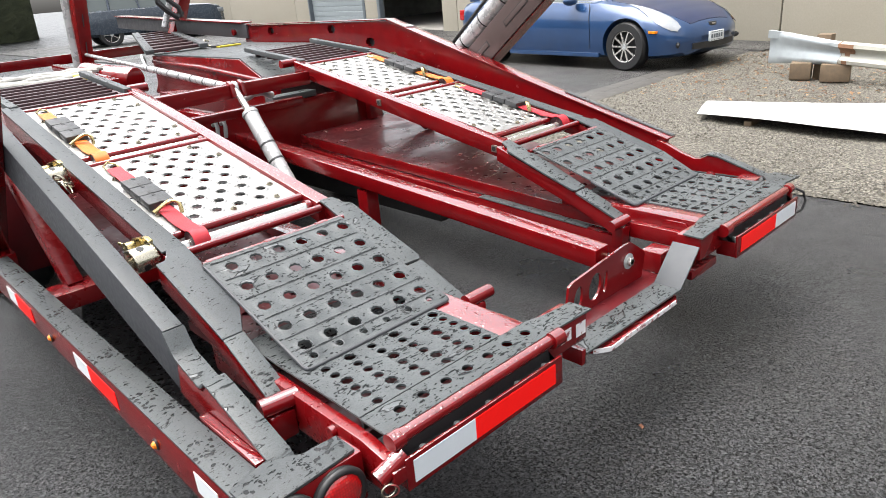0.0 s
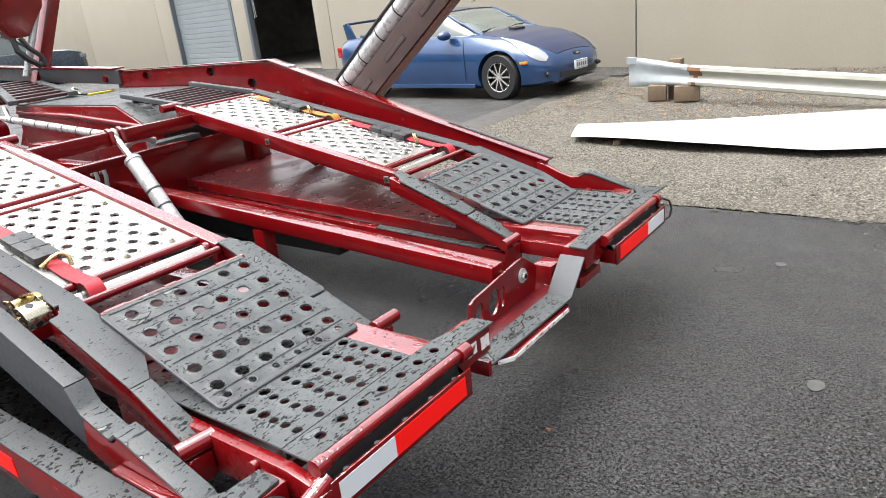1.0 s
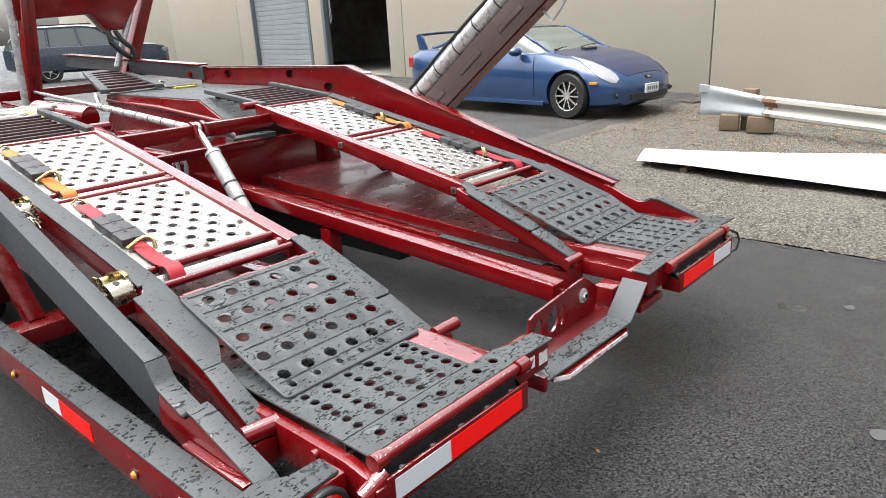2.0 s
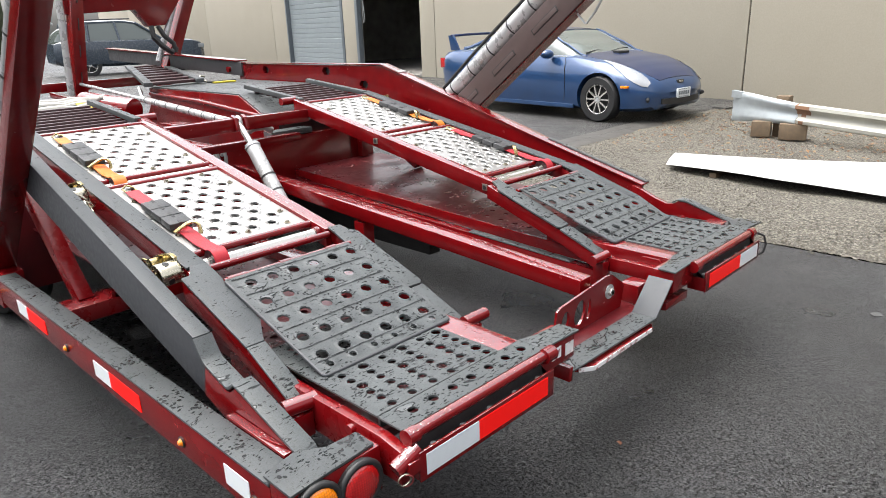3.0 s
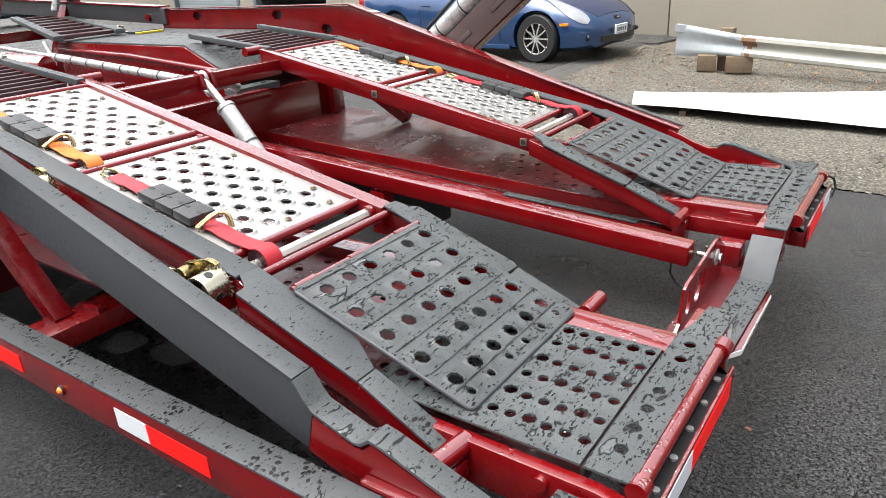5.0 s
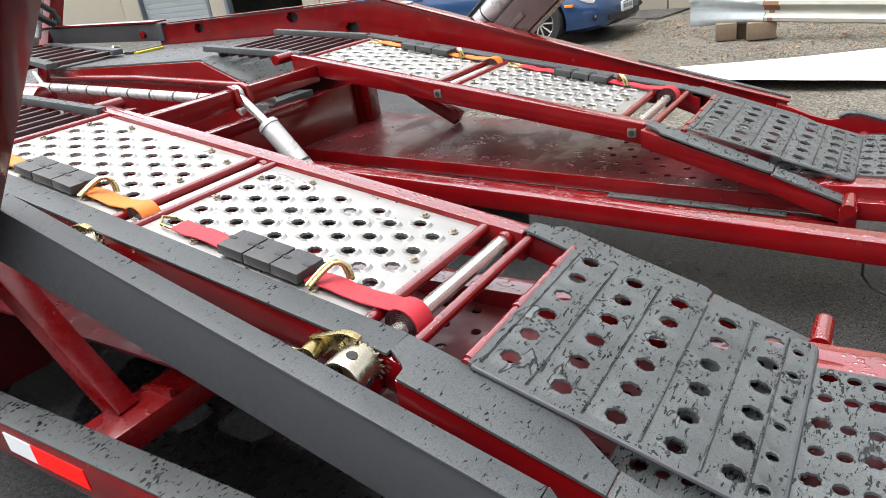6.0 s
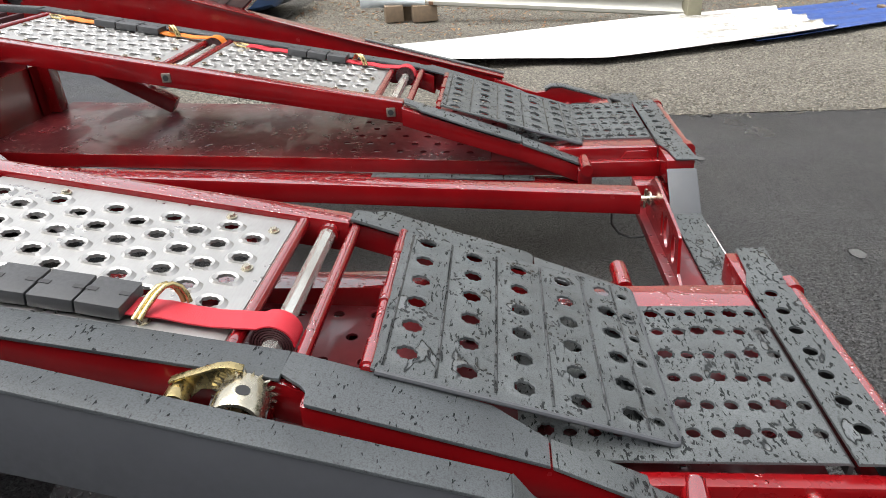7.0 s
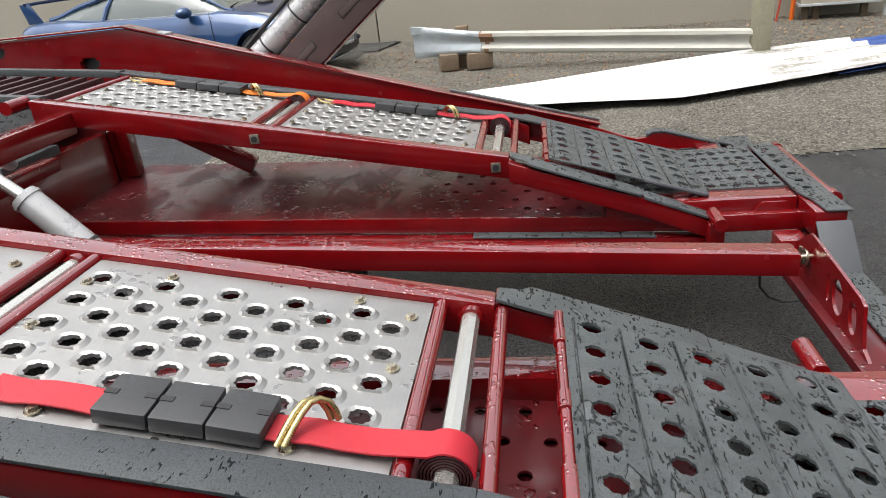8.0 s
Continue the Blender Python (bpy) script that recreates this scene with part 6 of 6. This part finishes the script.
solo("roofing_sheet", roofing(0.0, 0.815, 28, 0.03, 0.0, 0.045, 0.045), SHEET_WHITE, "long white painted roofing sheet lying on the gravel", "metal sheet", group="roofing sheets on the gravel")
solo("roofing_sheet", roofing(0.70, 1.0, 12, 0.012, 0.0, 0.028), SHEET_BLUE, "ribbed blue roofing sheet under the white one", "metal sheet", group="roofing sheets on the gravel")
for t, v in ((0.12, 0.3), (0.4, 0.5), (0.7, 0.4), (0.92, 0.5)):
    a = edge_at(NEAR, t).lerp(edge_at(FAR, t), v)
    solo("batten", block(B(), a.x - 0.18, a.x + 0.20, a.y - 0.03, a.y + 0.03, 0.0, 0.045), TIMBER, "thin weathered batten under the roofing sheet", "batten", bev=0.004)

# stakes and a utility cabinet by the wall
p = on_wall(-2.39, 0.30, 0)
solo("survey_stake", sqbar(B(), p + Vector((0, 0, 0.0)), p + Vector((0.02, -0.05, 0.95)), 0.045, 0.03), ORANGE, "bright orange survey stake by the wall", "stake")
p = on_wall(-2.22, 0.32, 0)
solo("marker_rod", tube(B(), p, p + Vector((0.03, -0.12, 0.9)), 0.012), plain("red_rod", (0.55, 0.05, 0.02), 0.5), "thin red leaning marker rod", "rod")
cab = thing("utility_cabinet", on_wall(-2.88, 0.3, 0), "beige utility cabinet on short legs by the wall", "cabinet")
part("body", wall_box(B(), -3.30, -2.46, 0.10, 0.45, 0.20, 1.0), STUCCO, cab, bev=0.01)
part("base_rail", wall_box(B(), -3.32, -2.44, 0.08, 0.47, 0.17, 0.20), GALV, cab, bev=0.004)
for s0 in (-3.22, -2.70, -2.58):
    part("leg", wall_box(B(), s0, s0 + 0.07, 0.2, 0.3, 0.0, 0.18), TIMBER, cab, bev=0.004)
p = on_wall(-3.40, 0.35, 0)
solo("grey_pipe", tube(B(), p, p + Vector((0.0, -0.06, 0.9)), 0.03), GALV, "grey upright pipe beside the cabinet", "pipe")

# ---- vehicles ----


def loft(bm, stations, cap=True):
    """stations: (along, [(across, up), ...]) half sections, mirrored."""
    rows = []
    for lx, half in stations:
        full = half + [(-y, z) for y, z in reversed(half) if abs(y) > 1e-6]
        rows.append([bm.verts.new((lx, y, z)) for y, z in full])
    n = len(rows[0])
    for a, b in zip(rows, rows[1:]):
        for i in range(n):
            bm.faces.new((a[i], a[(i + 1) % n], b[(i + 1) % n], b[i]))
    if cap:
        bm.faces.new(rows[0])
        bm.faces.new(rows[-1][::-1])
    return bm


def interp(tab, x):
    for (a, *va), (b, *vb) in zip(tab, tab[1:]):
        if x <= b:
            f = max(0, (x - a) / (b - a))
            f = f * f * (3 - 2 * f) * 0.4 + f * 0.6
            return [p + (q - p) * f for p, q in zip(va, vb)]
    return list(tab[-1][1:])


def glass(name, tint, rough=0.03):
    m, nt, b = nodes_of(name)
    b.inputs["Base Color"].default_value = (*tint, 1)
    b.inputs["Roughness"].default_value = rough
    b.inputs["Specular IOR Level"].default_value = 0.6
    b.inputs["Coat Weight"].default_value = 0.25
    b.inputs["Coat Roughness"].default_value = 0.02
    return m


GLASS = glass("tinted_car_glass", (0.085, 0.10, 0.095))


def car_paint(name, colour, coat=1.0):
    m, nt, b = nodes_of(name)
    n = ramp(nt, tex_noise(nt, 3.0, 4.0), (0.35, 0.9), (0.7, 1.1))
    nt.links.new(mixc(nt, 1.0, n, soaked(colour, 1.0), 'MULTIPLY'), b.inputs["Base Color"])
    b.inputs["Roughness"].default_value = 0.28
    b.inputs["Metallic"].default_value = 0.25
    b.inputs["Coat Weight"].default_value = coat
    b.inputs["Coat Roughness"].default_value = 0.03
    return m


CAR_BLUE = car_paint("blue_car_paint", (0.012, 0.044, 0.122), 0.8)
CAR_HOOD = car_paint("dark_blue_hood", (0.007, 0.018, 0.066), 0.45)
SUV_GREY = paint("grey_blue_suv_paint", (0.075, 0.096, 0.125), (0.055, 0.072, 0.098), rough=0.2, beads=60.0, cover=0.6, coat=0.8)
LAMP_CLEAR = plain("clear_headlamp", (0.34, 0.36, 0.38), 0.2, 0.1, 0.1, 40.0, 0.05, coat=1.0)


def car_wheel(m, parent, lx, ly, r, w, spokes):
    sgn = -1 if ly < 0 else 1
    bm = B()
    prof = [(r * 0.66, -w / 2), (r * 0.94, -w / 2), (r, -w * 0.34), (r, w * 0.34), (r * 0.94, w / 2), (r * 0.66, w / 2)]
    rows = []
    for i in range(40):
        a = 2 * math.pi * i / 40
        rows.append([bm.verts.new((lx + rr * math.cos(a), ly + q, r + rr * math.sin(a))) for rr, q in prof])
    for i in range(40):
        p, q = rows[i], rows[(i + 1) % 40]
        for j in range(len(prof)):
            bm.faces.new((p[j], p[(j + 1) % len(prof)], q[(j + 1) % len(prof)], q[j]))
    bm.transform(m)
    wh = part("wheel", bm, BLACK, parent, "black tyre")
    y0 = ly + sgn * w * 0.40
    bm = torus(B(), (lx, y0, r), (0, 1, 0), r * 0.64, r * 0.035, 36, 8)
    bm.transform(m)
    part("rim", bm, CHROME, wh, "bright alloy rim")
    bm = tube(B(), (lx, ly - sgn * 0.02, r), (lx, ly + sgn * 0.01, r), r * 0.63, n=36)
    bm.transform(m)
    part("brake_backing", bm, BLACK, wh)
    for k in range(spokes):
        a = 2 * math.pi * k / spokes
        bm = B()
        c = Vector((lx, y0 + sgn * 0.004, r))
        d = Vector((math.cos(a), 0, math.sin(a)))
        sqbar(bm, c + d * r * 0.10, c + d * r * 0.63, 0.018, 0.02) if abs(d.z) < 0.999 else sqbar(bm, c + d * r * 0.10, c + d * r * 0.63, 0.018, 0.02)
        bm.transform(m)
        part("spoke", bm, CHROME, wh)
    bm = tube(B(), (lx, y0 - sgn * 0.01, r), (lx, y0 + sgn * 0.012, r), r * 0.16, n=20)
    bm.transform(m)
    part("hub_cap", bm, GALV, wh)
    return wh


# blue coupe, nose towards the camera's side of the wall
COUPE_AT, COUPE_DIR = Vector((6.20, 3.97, 0.028)), Vector((0.11, 1, 0)).normalized()
side_v = Vector((COUPE_DIR.y, -COUPE_DIR.x, 0))       # away from the trailer
o = COUPE_AT + side_v * 0.75
CM = Matrix(((COUPE_DIR.x, side_v.x, 0, o.x), (COUPE_DIR.y, side_v.y, 0, o.y), (0, 0, 1, o.z), (0, 0, 0, 1)))
CW = CM
CM = CM @ Matrix.Diagonal((1, 1, 0.91, 1))
coupe = thing("coupe_car", tuple(o), "blue two-door coupe with dark hood, rear wing and silver wheels", "car")
# along: sill z, shoulder half width, shoulder z, deck z, deck half width
TAB = [(-0.735, 0.26, 0.30, 0.36, 0.43, 0.20), (-0.70, 0.20, 0.50, 0.40, 0.52, 0.32), (-0.61, 0.17, 0.65, 0.45, 0.605, 0.44), (-0.46, 0.16, 0.765, 0.515, 0.695, 0.53), (-0.26, 0.15, 0.828, 0.585, 0.782, 0.60),
       (0.0, 0.15, 0.855, 0.65, 0.862, 0.66), (0.45, 0.15, 0.855, 0.72, 0.925, 0.69), (0.9, 0.15, 0.855, 0.74, 0.93, 0.72), (1.6, 0.15, 0.855, 0.76, 0.94, 0.72),
       (2.2, 0.16, 0.86, 0.79, 0.96, 0.71), (2.6, 0.18, 0.86, 0.82, 0.985, 0.70), (3.0, 0.22, 0.83, 0.84, 0.99, 0.66), (3.28, 0.28, 0.76, 0.82, 0.96, 0.60), (3.40, 0.38, 0.66, 0.74, 0.86, 0.52)]
sts = []
for lx in np.linspace(-0.735, 3.40, 50):
    zb, w, zs, zt, wt = interp(TAB, float(lx))
    sts.append((float(lx), [(0.0, zb), (w * 0.80, zb), (w * 0.955, zb + 0.05), (w * 0.985, zb + 0.16), (w, (zb + zs) / 2 + 0.05), (w * 0.995, zs), (w * 0.955, zs + (zt - zs) * 0.45), (wt + (w - wt) * 0.45, zs + (zt - zs) * 0.86), (wt, zt), (wt * 0.55, zt + 0.022), (0.0, zt + 0.030)]))
bm = loft(B(), sts)
bm.transform(CM)
body = part("body", bm, CAR_BLUE, coupe)
wells = []
for lx in (0.0, 2.50):
    for ly in (-0.80, 0.80):
        c = tube(B(), (lx, ly - 0.16, 0.300), (lx, ly + 0.16, 0.300), 0.338, n=40)
        c.transform(CW)
        wells.append(c)
carved(body, wells)
for lx in (0.0, 2.50):
    for ly in (-0.745, 0.745):
        car_wheel(CW, coupe, lx, ly, 0.296, 0.20, 10)
# dark hood skin just above the body
hs = []
for lx in np.linspace(-0.64, 0.42, 16):
    zb, w, zs, zt, wt = interp(TAB, float(lx))
    hs.append((float(lx), [(0.0, zt + 0.010), (wt * 0.98, zt - 0.004), (wt * 0.98, zt + 0.004), (wt * 0.55, zt + 0.029), (0.0, zt + 0.037)]))
bm = loft(B(), hs)
bm.transform(CM)
part("hood", bm, CAR_HOOD, coupe, "dark blue-black hood")
bm = slab(B(), [(0.22, -0.12), (0.30, -0.14), (0.30, 0.14), (0.22, 0.12)], lambda x, y: 0.955 if x < 0.25 else 0.968, 0.03)
bm.transform(CM)
part("hood_scoop", bm, BLACK, coupe)
# greenhouse
GT = [(0.40, 0.905, 0.69, 0.92, 0.62), (0.75, 0.90, 0.72, 1.10, 0.60), (1.12, 0.90, 0.735, 1.275, 0.54), (1.5, 0.91, 0.735, 1.305, 0.54), (1.9, 0.92, 0.725, 1.285, 0.53), (2.4, 0.94, 0.70, 1.17, 0.50), (2.9, 0.96, 0.64, 1.02, 0.52)]
gs = []
for lx in np.linspace(0.40, 2.9, 26):
    z0, w0, z1, w1 = interp(GT, float(lx))
    gs.append((float(lx), [(0.0, z0 - 0.03), (w0, z0 - 0.03), (w0 * 0.995, z0 + 0.02), (w1 + (w0 - w1) * 0.45, z0 + (z1 - z0) * 0.62), (w1, z1 - 0.01), (w1 * 0.6, z1 + 0.012), (0.0, z1 + 0.018)]))
bm = loft(B(), gs)
bm.transform(CM)
part("window_glass", bm, GLASS, coupe, "tinted glass")
rs = []
for lx in np.linspace(1.10, 2.05, 10):
    z0, w0, z1, w1 = interp(GT, float(lx))
    rs.append((float(lx), [(0.0, z1 + 0.005), (w1 + 0.012, z1 - 0.03), (w1 + 0.012, z1 - 0.005), (w1 * 0.6, z1 + 0.022), (0.0, z1 + 0.028)]))
bm = loft(B(), rs)
bm.transform(CM)
part("roof", bm, CAR_HOOD, coupe)
for sy in (-1, 1):
    pil = []
    for lx in np.linspace(0.36, 1.15, 8):
        z0, w0, z1, w1 = interp(GT, max(0.40, float(lx)))
        pil.append((lx, sy * (w1 + 0.012), z1 + 0.004))
    bm = hose(B(), [(x, y, z - 0.008) for x, y, z in pil], 0.015, 8)
    bm.transform(CM)
    part("pillar", bm, CAR_BLUE, coupe)
    pil = []
    for lx in np.linspace(2.0, 2.95, 8):
        z0, w0, z1, w1 = interp(GT, min(2.9, float(lx)))
        pil.append((lx, sy * (w1 + 0.03), z1 - 0.015))
    bm = hose(B(), pil, 0.036, 8)
    bm.transform(CM)
    part("pillar", bm, CAR_BLUE, coupe)
    bm = hose(B(), [(1.95, sy * 0.545, 1.25), (2.02, sy * 0.66, 1.08), (2.06, sy * 0.735, 0.92)], 0.03, 8)
    bm.transform(CM)
    part("pillar", bm, CAR_BLUE, coupe)
    bm = sqbar(B(), (0.62, sy * 0.742, 0.905), (2.1, sy * 0.74, 0.935), 0.02, 0.025)
    bm.transform(CM)
    part("window_trim", bm, GALV, coupe)
    # mirror, lamp, marker, seams
    bm = B()
    bmesh.ops.create_uvsphere(bm, u_segments=16, v_segments=10, radius=0.1)
    bm.transform(CM @ Matrix.Translation((0.84, sy * 0.90, 0.955)) @ Matrix.Diagonal((0.85, 1.15, 0.70, 1)))
    part("mirror", bm, CAR_BLUE, coupe)
    bm = B()
    grid = []
    for lx, a0, a1 in ((-0.62, 5.8, 6.6), (-0.56, 5.6, 7.2), (-0.48, 5.75, 7.6), (-0.38, 6.1, 7.85), (-0.26, 6.6, 7.95), (-0.12, 7.2, 8.0), (0.04, 7.7, 8.0)):
        zb, w, zs, zt, wt = interp(TAB, lx)
        sec = {5: (w * 0.995, zs), 6: (w * 0.955, zs + (zt - zs) * 0.45), 7: (wt + (w - wt) * 0.45, zs + (zt - zs) * 0.86), 8: (wt, zt)}
        row = []
        for q in range(5):
            u = a0 + (a1 - a0) * q / 4
            k = min(7, int(u))
            f = u - k
            row.append(bm.verts.new((lx - 0.004, sy * (sec[k][0] * (1 - f) + sec[k + 1][0] * f + 0.007), sec[k][1] * (1 - f) + sec[k + 1][1] * f + 0.008)))
        grid.append(row)
    for a, b in zip(grid, grid[1:]):
        for q in range(4):
            bm.faces.new((a[q], b[q], b[q + 1], a[q + 1]))
    bm.transform(CM)
    part("headlamp", bm, LAMP_CLEAR, coupe, "clear swept-back headlamp")
    bm = block(B(), -0.44, -0.33, *sorted((sy * 0.755, sy * 0.806)), 0.495, 0.532)
    bm.transform(CM)
    part("side_marker", bm, LENS_AMBER, coupe, "orange side marker", bev=0.008)
    for lx0, lx1 in ((0.56, 0.56), (1.98, 1.98)):
        bm = hose(B(), [(lx0, sy * 0.853, 0.28), (lx0 - 0.01, sy * 0.860, 0.5), (lx1, sy * 0.856, 0.72), (lx1 + 0.03, sy * 0.80, 0.90)], 0.004, 6)
        bm.transform(CM)
        part("door_seam", bm, BLACK, coupe)
    bm = sqbar(B(), (1.78, sy * 0.862, 0.76), (1.94, sy * 0.862, 0.765), 0.012, 0.022)
    bm.transform(CM)
    part("door_handle", bm, CAR_BLUE, coupe, bev=0.003)
    bm = sqbar(B(), (0.40, sy * 0.835, 0.20), (2.1, sy * 0.835, 0.20), 0.03, 0.06)
    bm.transform(CM)
    part("sill", bm, CAR_BLUE, coupe, bev=0.008)
    bm = block(B(), 3.22, 3.36, *sorted((sy * 0.64, sy * 0.76)), 0.68, 0.86)
    bm.transform(CM)
    part("tail_lamp", bm, LENS_RED, coupe, bev=0.02)
    bm2 = prism(B(), [(0, 0), (0.22, 0), (0.28, 0.26), (0.14, 0.26)], -0.012, 0.012)
    bm2.transform(CM @ Matrix.Translation((2.98, sy * 0.64, 0.98)) @ Matrix(((0, 1, 0, 0), (1, 0, 0, 0), (0, 0, 1, 0), (0, 0, 0, 1))))
    part("wing_strut", bm2, CAR_BLUE, coupe, bev=0.004)
bm = hose(B(), [(3.17, y, 1.232 + 0.015 * math.cos(y * 2.2)) for y in np.linspace(-0.66, 0.66, 9)], 0.022, 8)
bm.transform(CM)
part("rear_wing", bm, CAR_HOOD, coupe)
for y0 in (-0.30, 0.25):
    bm = hose(B(), [(0.44, y0 - 0.25, 0.955), (0.50, y0, 0.975), (0.53, y0 + 0.25, 0.985)], 0.010, 6)
    bm.transform(CM)
    part("wiper", bm, BLACK, coupe)
# wide lower intake that wraps round the nose
bm = B()
cols = []
for y in np.linspace(-0.42, 0.42, 17):
    ay = abs(float(y)) / 0.955
    xf = next(xa + (xb - xa) * (ay - wa) / (wb - wa) for (xa, wa), (xb, wb) in (((-0.750, 0.0), (-0.735, 0.30)), ((-0.735, 0.30), (-0.70, 0.50)), ((-0.70, 0.50), (-0.61, 0.65)), ((-0.61, 0.65), (-0.46, 0.765))) if ay <= wb)
    z0, z1 = 0.245 + 0.035 * (ay / 0.69) ** 2, 0.335 - 0.012 * (ay / 0.69) ** 3
    cols.append([bm.verts.new((xf + dx, float(y), z)) for dx, z in ((-0.010, z0), (-0.006, z1), (0.10, z1), (0.10, z0))])
for ca, cb in zip(cols, cols[1:]):
    for k in range(4):
        bm.faces.new((ca[k], cb[k], cb[(k + 1) % 4], ca[(k + 1) % 4]))
bm.faces.new(cols[0]); bm.faces.new(cols[-1][::-1])
bm.transform(CM)
part("intake", bm, BLACK, coupe)
for sy in (-1, 1):
    bm = B()
    bmesh.ops.create_uvsphere(bm, u_segments=14, v_segments=8, radius=0.05)
    bm.transform(CM @ Matrix.Translation((-0.615, sy * 0.60, 0.33)) @ Matrix.Rotation(sy * 0.7, 4, 'Z') @ Matrix.Diagonal((0.5, 1.5, 0.8, 1)))
    part("corner_opening", bm, BLACK, coupe)
for nm, a, mat in (("badge_surround", (-0.700, -0.60, -0.07, 0.07, 0.520, 0.572), BLACK), ("badge", (-0.707, -0.60, -0.045, 0.045, 0.532, 0.562), CHROME)):
    bm = block(B(), a[0], a[1], a[2], a[3], a[4], a[5])
    bm.transform(CM)
    part(nm, bm, mat, coupe, bev=0.012)
bm = block(B(), -0.757, -0.735, -0.150, 0.150, 0.325, 0.455)
bm.transform(CM)
plate = part("number_plate", bm, TAPE_WHITE, coupe, "white plate with plain bars", bev=0.002)
for z, h in ((0.442, 0.012), (0.390, 0.052), (0.338, 0.010)):
    for k in range(5):
        bm = block(B(), -0.7595, -0.7573, -0.12 + 0.05 * k, -0.12 + 0.05 * k + 0.034, z - h / 2, z + h / 2)
        bm.transform(CM)
        part("bar", bm, DOOR_FRAME, plate)

# grey estate car far behind
SM = Matrix.Translation((10.2, 25.4, 0)) @ Matrix.Rotation(radians(172), 4, 'Z') @ Matrix.Scale(1.12, 4)
suv = thing("suv_car", (10.2, 25.4, 0), "grey-blue four-wheel-drive estate car parked far behind the trailer", "car")
ST = [(-0.95, 0.36, 0.60, 0.60, 0.80, 0.55), (-0.85, 0.30, 0.80, 0.65, 0.92, 0.72), (-0.4, 0.28, 0.88, 0.75, 1.02, 0.76), (0.5, 0.28, 0.90, 0.80, 1.06, 0.78), (1.6, 0.28, 0.90, 0.82, 1.06, 0.80), (3.0, 0.30, 0.90, 0.84, 1.07, 0.80), (3.5, 0.36, 0.86, 0.84, 1.06, 0.78), (3.65, 0.45, 0.80, 0.80, 1.0, 0.74)]
sts = []
for lx in np.linspace(-0.95, 3.65, 28):
    zb, w, zs, zt, wt = interp(ST, float(lx))
    sts.append((float(lx), [(0.0, zb), (w * 0.85, zb), (w * 0.97, zb + 0.08), (w, (zb + zs) / 2), (w * 0.99, zs), (w * 0.95, zt - 0.03), (wt, zt), (0.0, zt + 0.02)]))
bm = loft(B(), sts)
bm.transform(SM)
sb = part("body", bm, SUV_GREY, suv)
wells = []
for lx in (0.0, 2.75):
    for ly in (-0.82, 0.82):
        c = tube(B(), (lx, ly - 0.16, 0.36), (lx, ly + 0.16, 0.36), 0.42, n=32)
        c.transform(SM)
        wells.append(c)
carved(sb, wells)
for lx in (0.0, 2.75):
    for ly in (-0.76, 0.76):
        car_wheel(SM, suv, lx, ly, 0.355, 0.22, 5)
SG = [(0.45, 1.05, 0.76, 1.07, 0.70), (1.15, 1.05, 0.77, 1.60, 0.60), (1.6, 1.05, 0.77, 1.66, 0.60), (3.0, 1.06, 0.77, 1.64, 0.60), (3.5, 1.06, 0.76, 1.30, 0.66), (3.6, 1.05, 0.74, 1.08, 0.70)]
gs, rs = [], []
for lx in np.linspace(0.45, 3.6, 20):
    z0, w0, z1, w1 = interp(SG, float(lx))
    gs.append((float(lx), [(0.0, z0 - 0.03), (w0, z0 - 0.03), (w0, z0 + 0.03), (w1, z1 - 0.03), (w1 * 0.7, z1), (0.0, z1 + 0.01)]))
    if 1.1 < lx < 3.2:
        rs.append((float(lx), [(0.0, z1 - 0.02), (w1 + 0.02, z1 - 0.07), (w1 + 0.02, z1 - 0.02), (w1 * 0.7, z1 + 0.02), (0.0, z1 + 0.03)]))
bm = loft(B(), gs)
bm.transform(SM)
part("window_glass", bm, GLASS, suv)
bm = loft(B(), rs)
bm.transform(SM)
part("roof", bm, SUV_GREY, suv)
for sy in (-1, 1):
    for pts in ([(0.42, 0.74, 1.05), (1.18, 0.63, 1.58)], [(1.75, 0.79, 1.05), (1.80, 0.63, 1.60)], [(2.65, 0.79, 1.05), (2.60, 0.63, 1.60)], [(3.3, 0.77, 1.05), (3.15, 0.63, 1.60)]):
        bm = hose(B(), [(x, sy * y, z) for x, y, z in pts], 0.04, 6)
        bm.transform(SM)
        part("pillar", bm, SUV_GREY, suv)
    bm = tube(B(), (1.3, sy * 0.58, 1.70), (3.0, sy * 0.58, 1.69), 0.02)
    bm.transform(SM)
    part("roof_rail", bm, BLACK, suv)
    bm = block(B(), -0.90, -0.70, *sorted((sy * 0.55, sy * 0.82)), 0.72, 0.86)
    bm.transform(SM)
    part("headlamp", bm, LAMP_CLEAR, suv, bev=0.03)
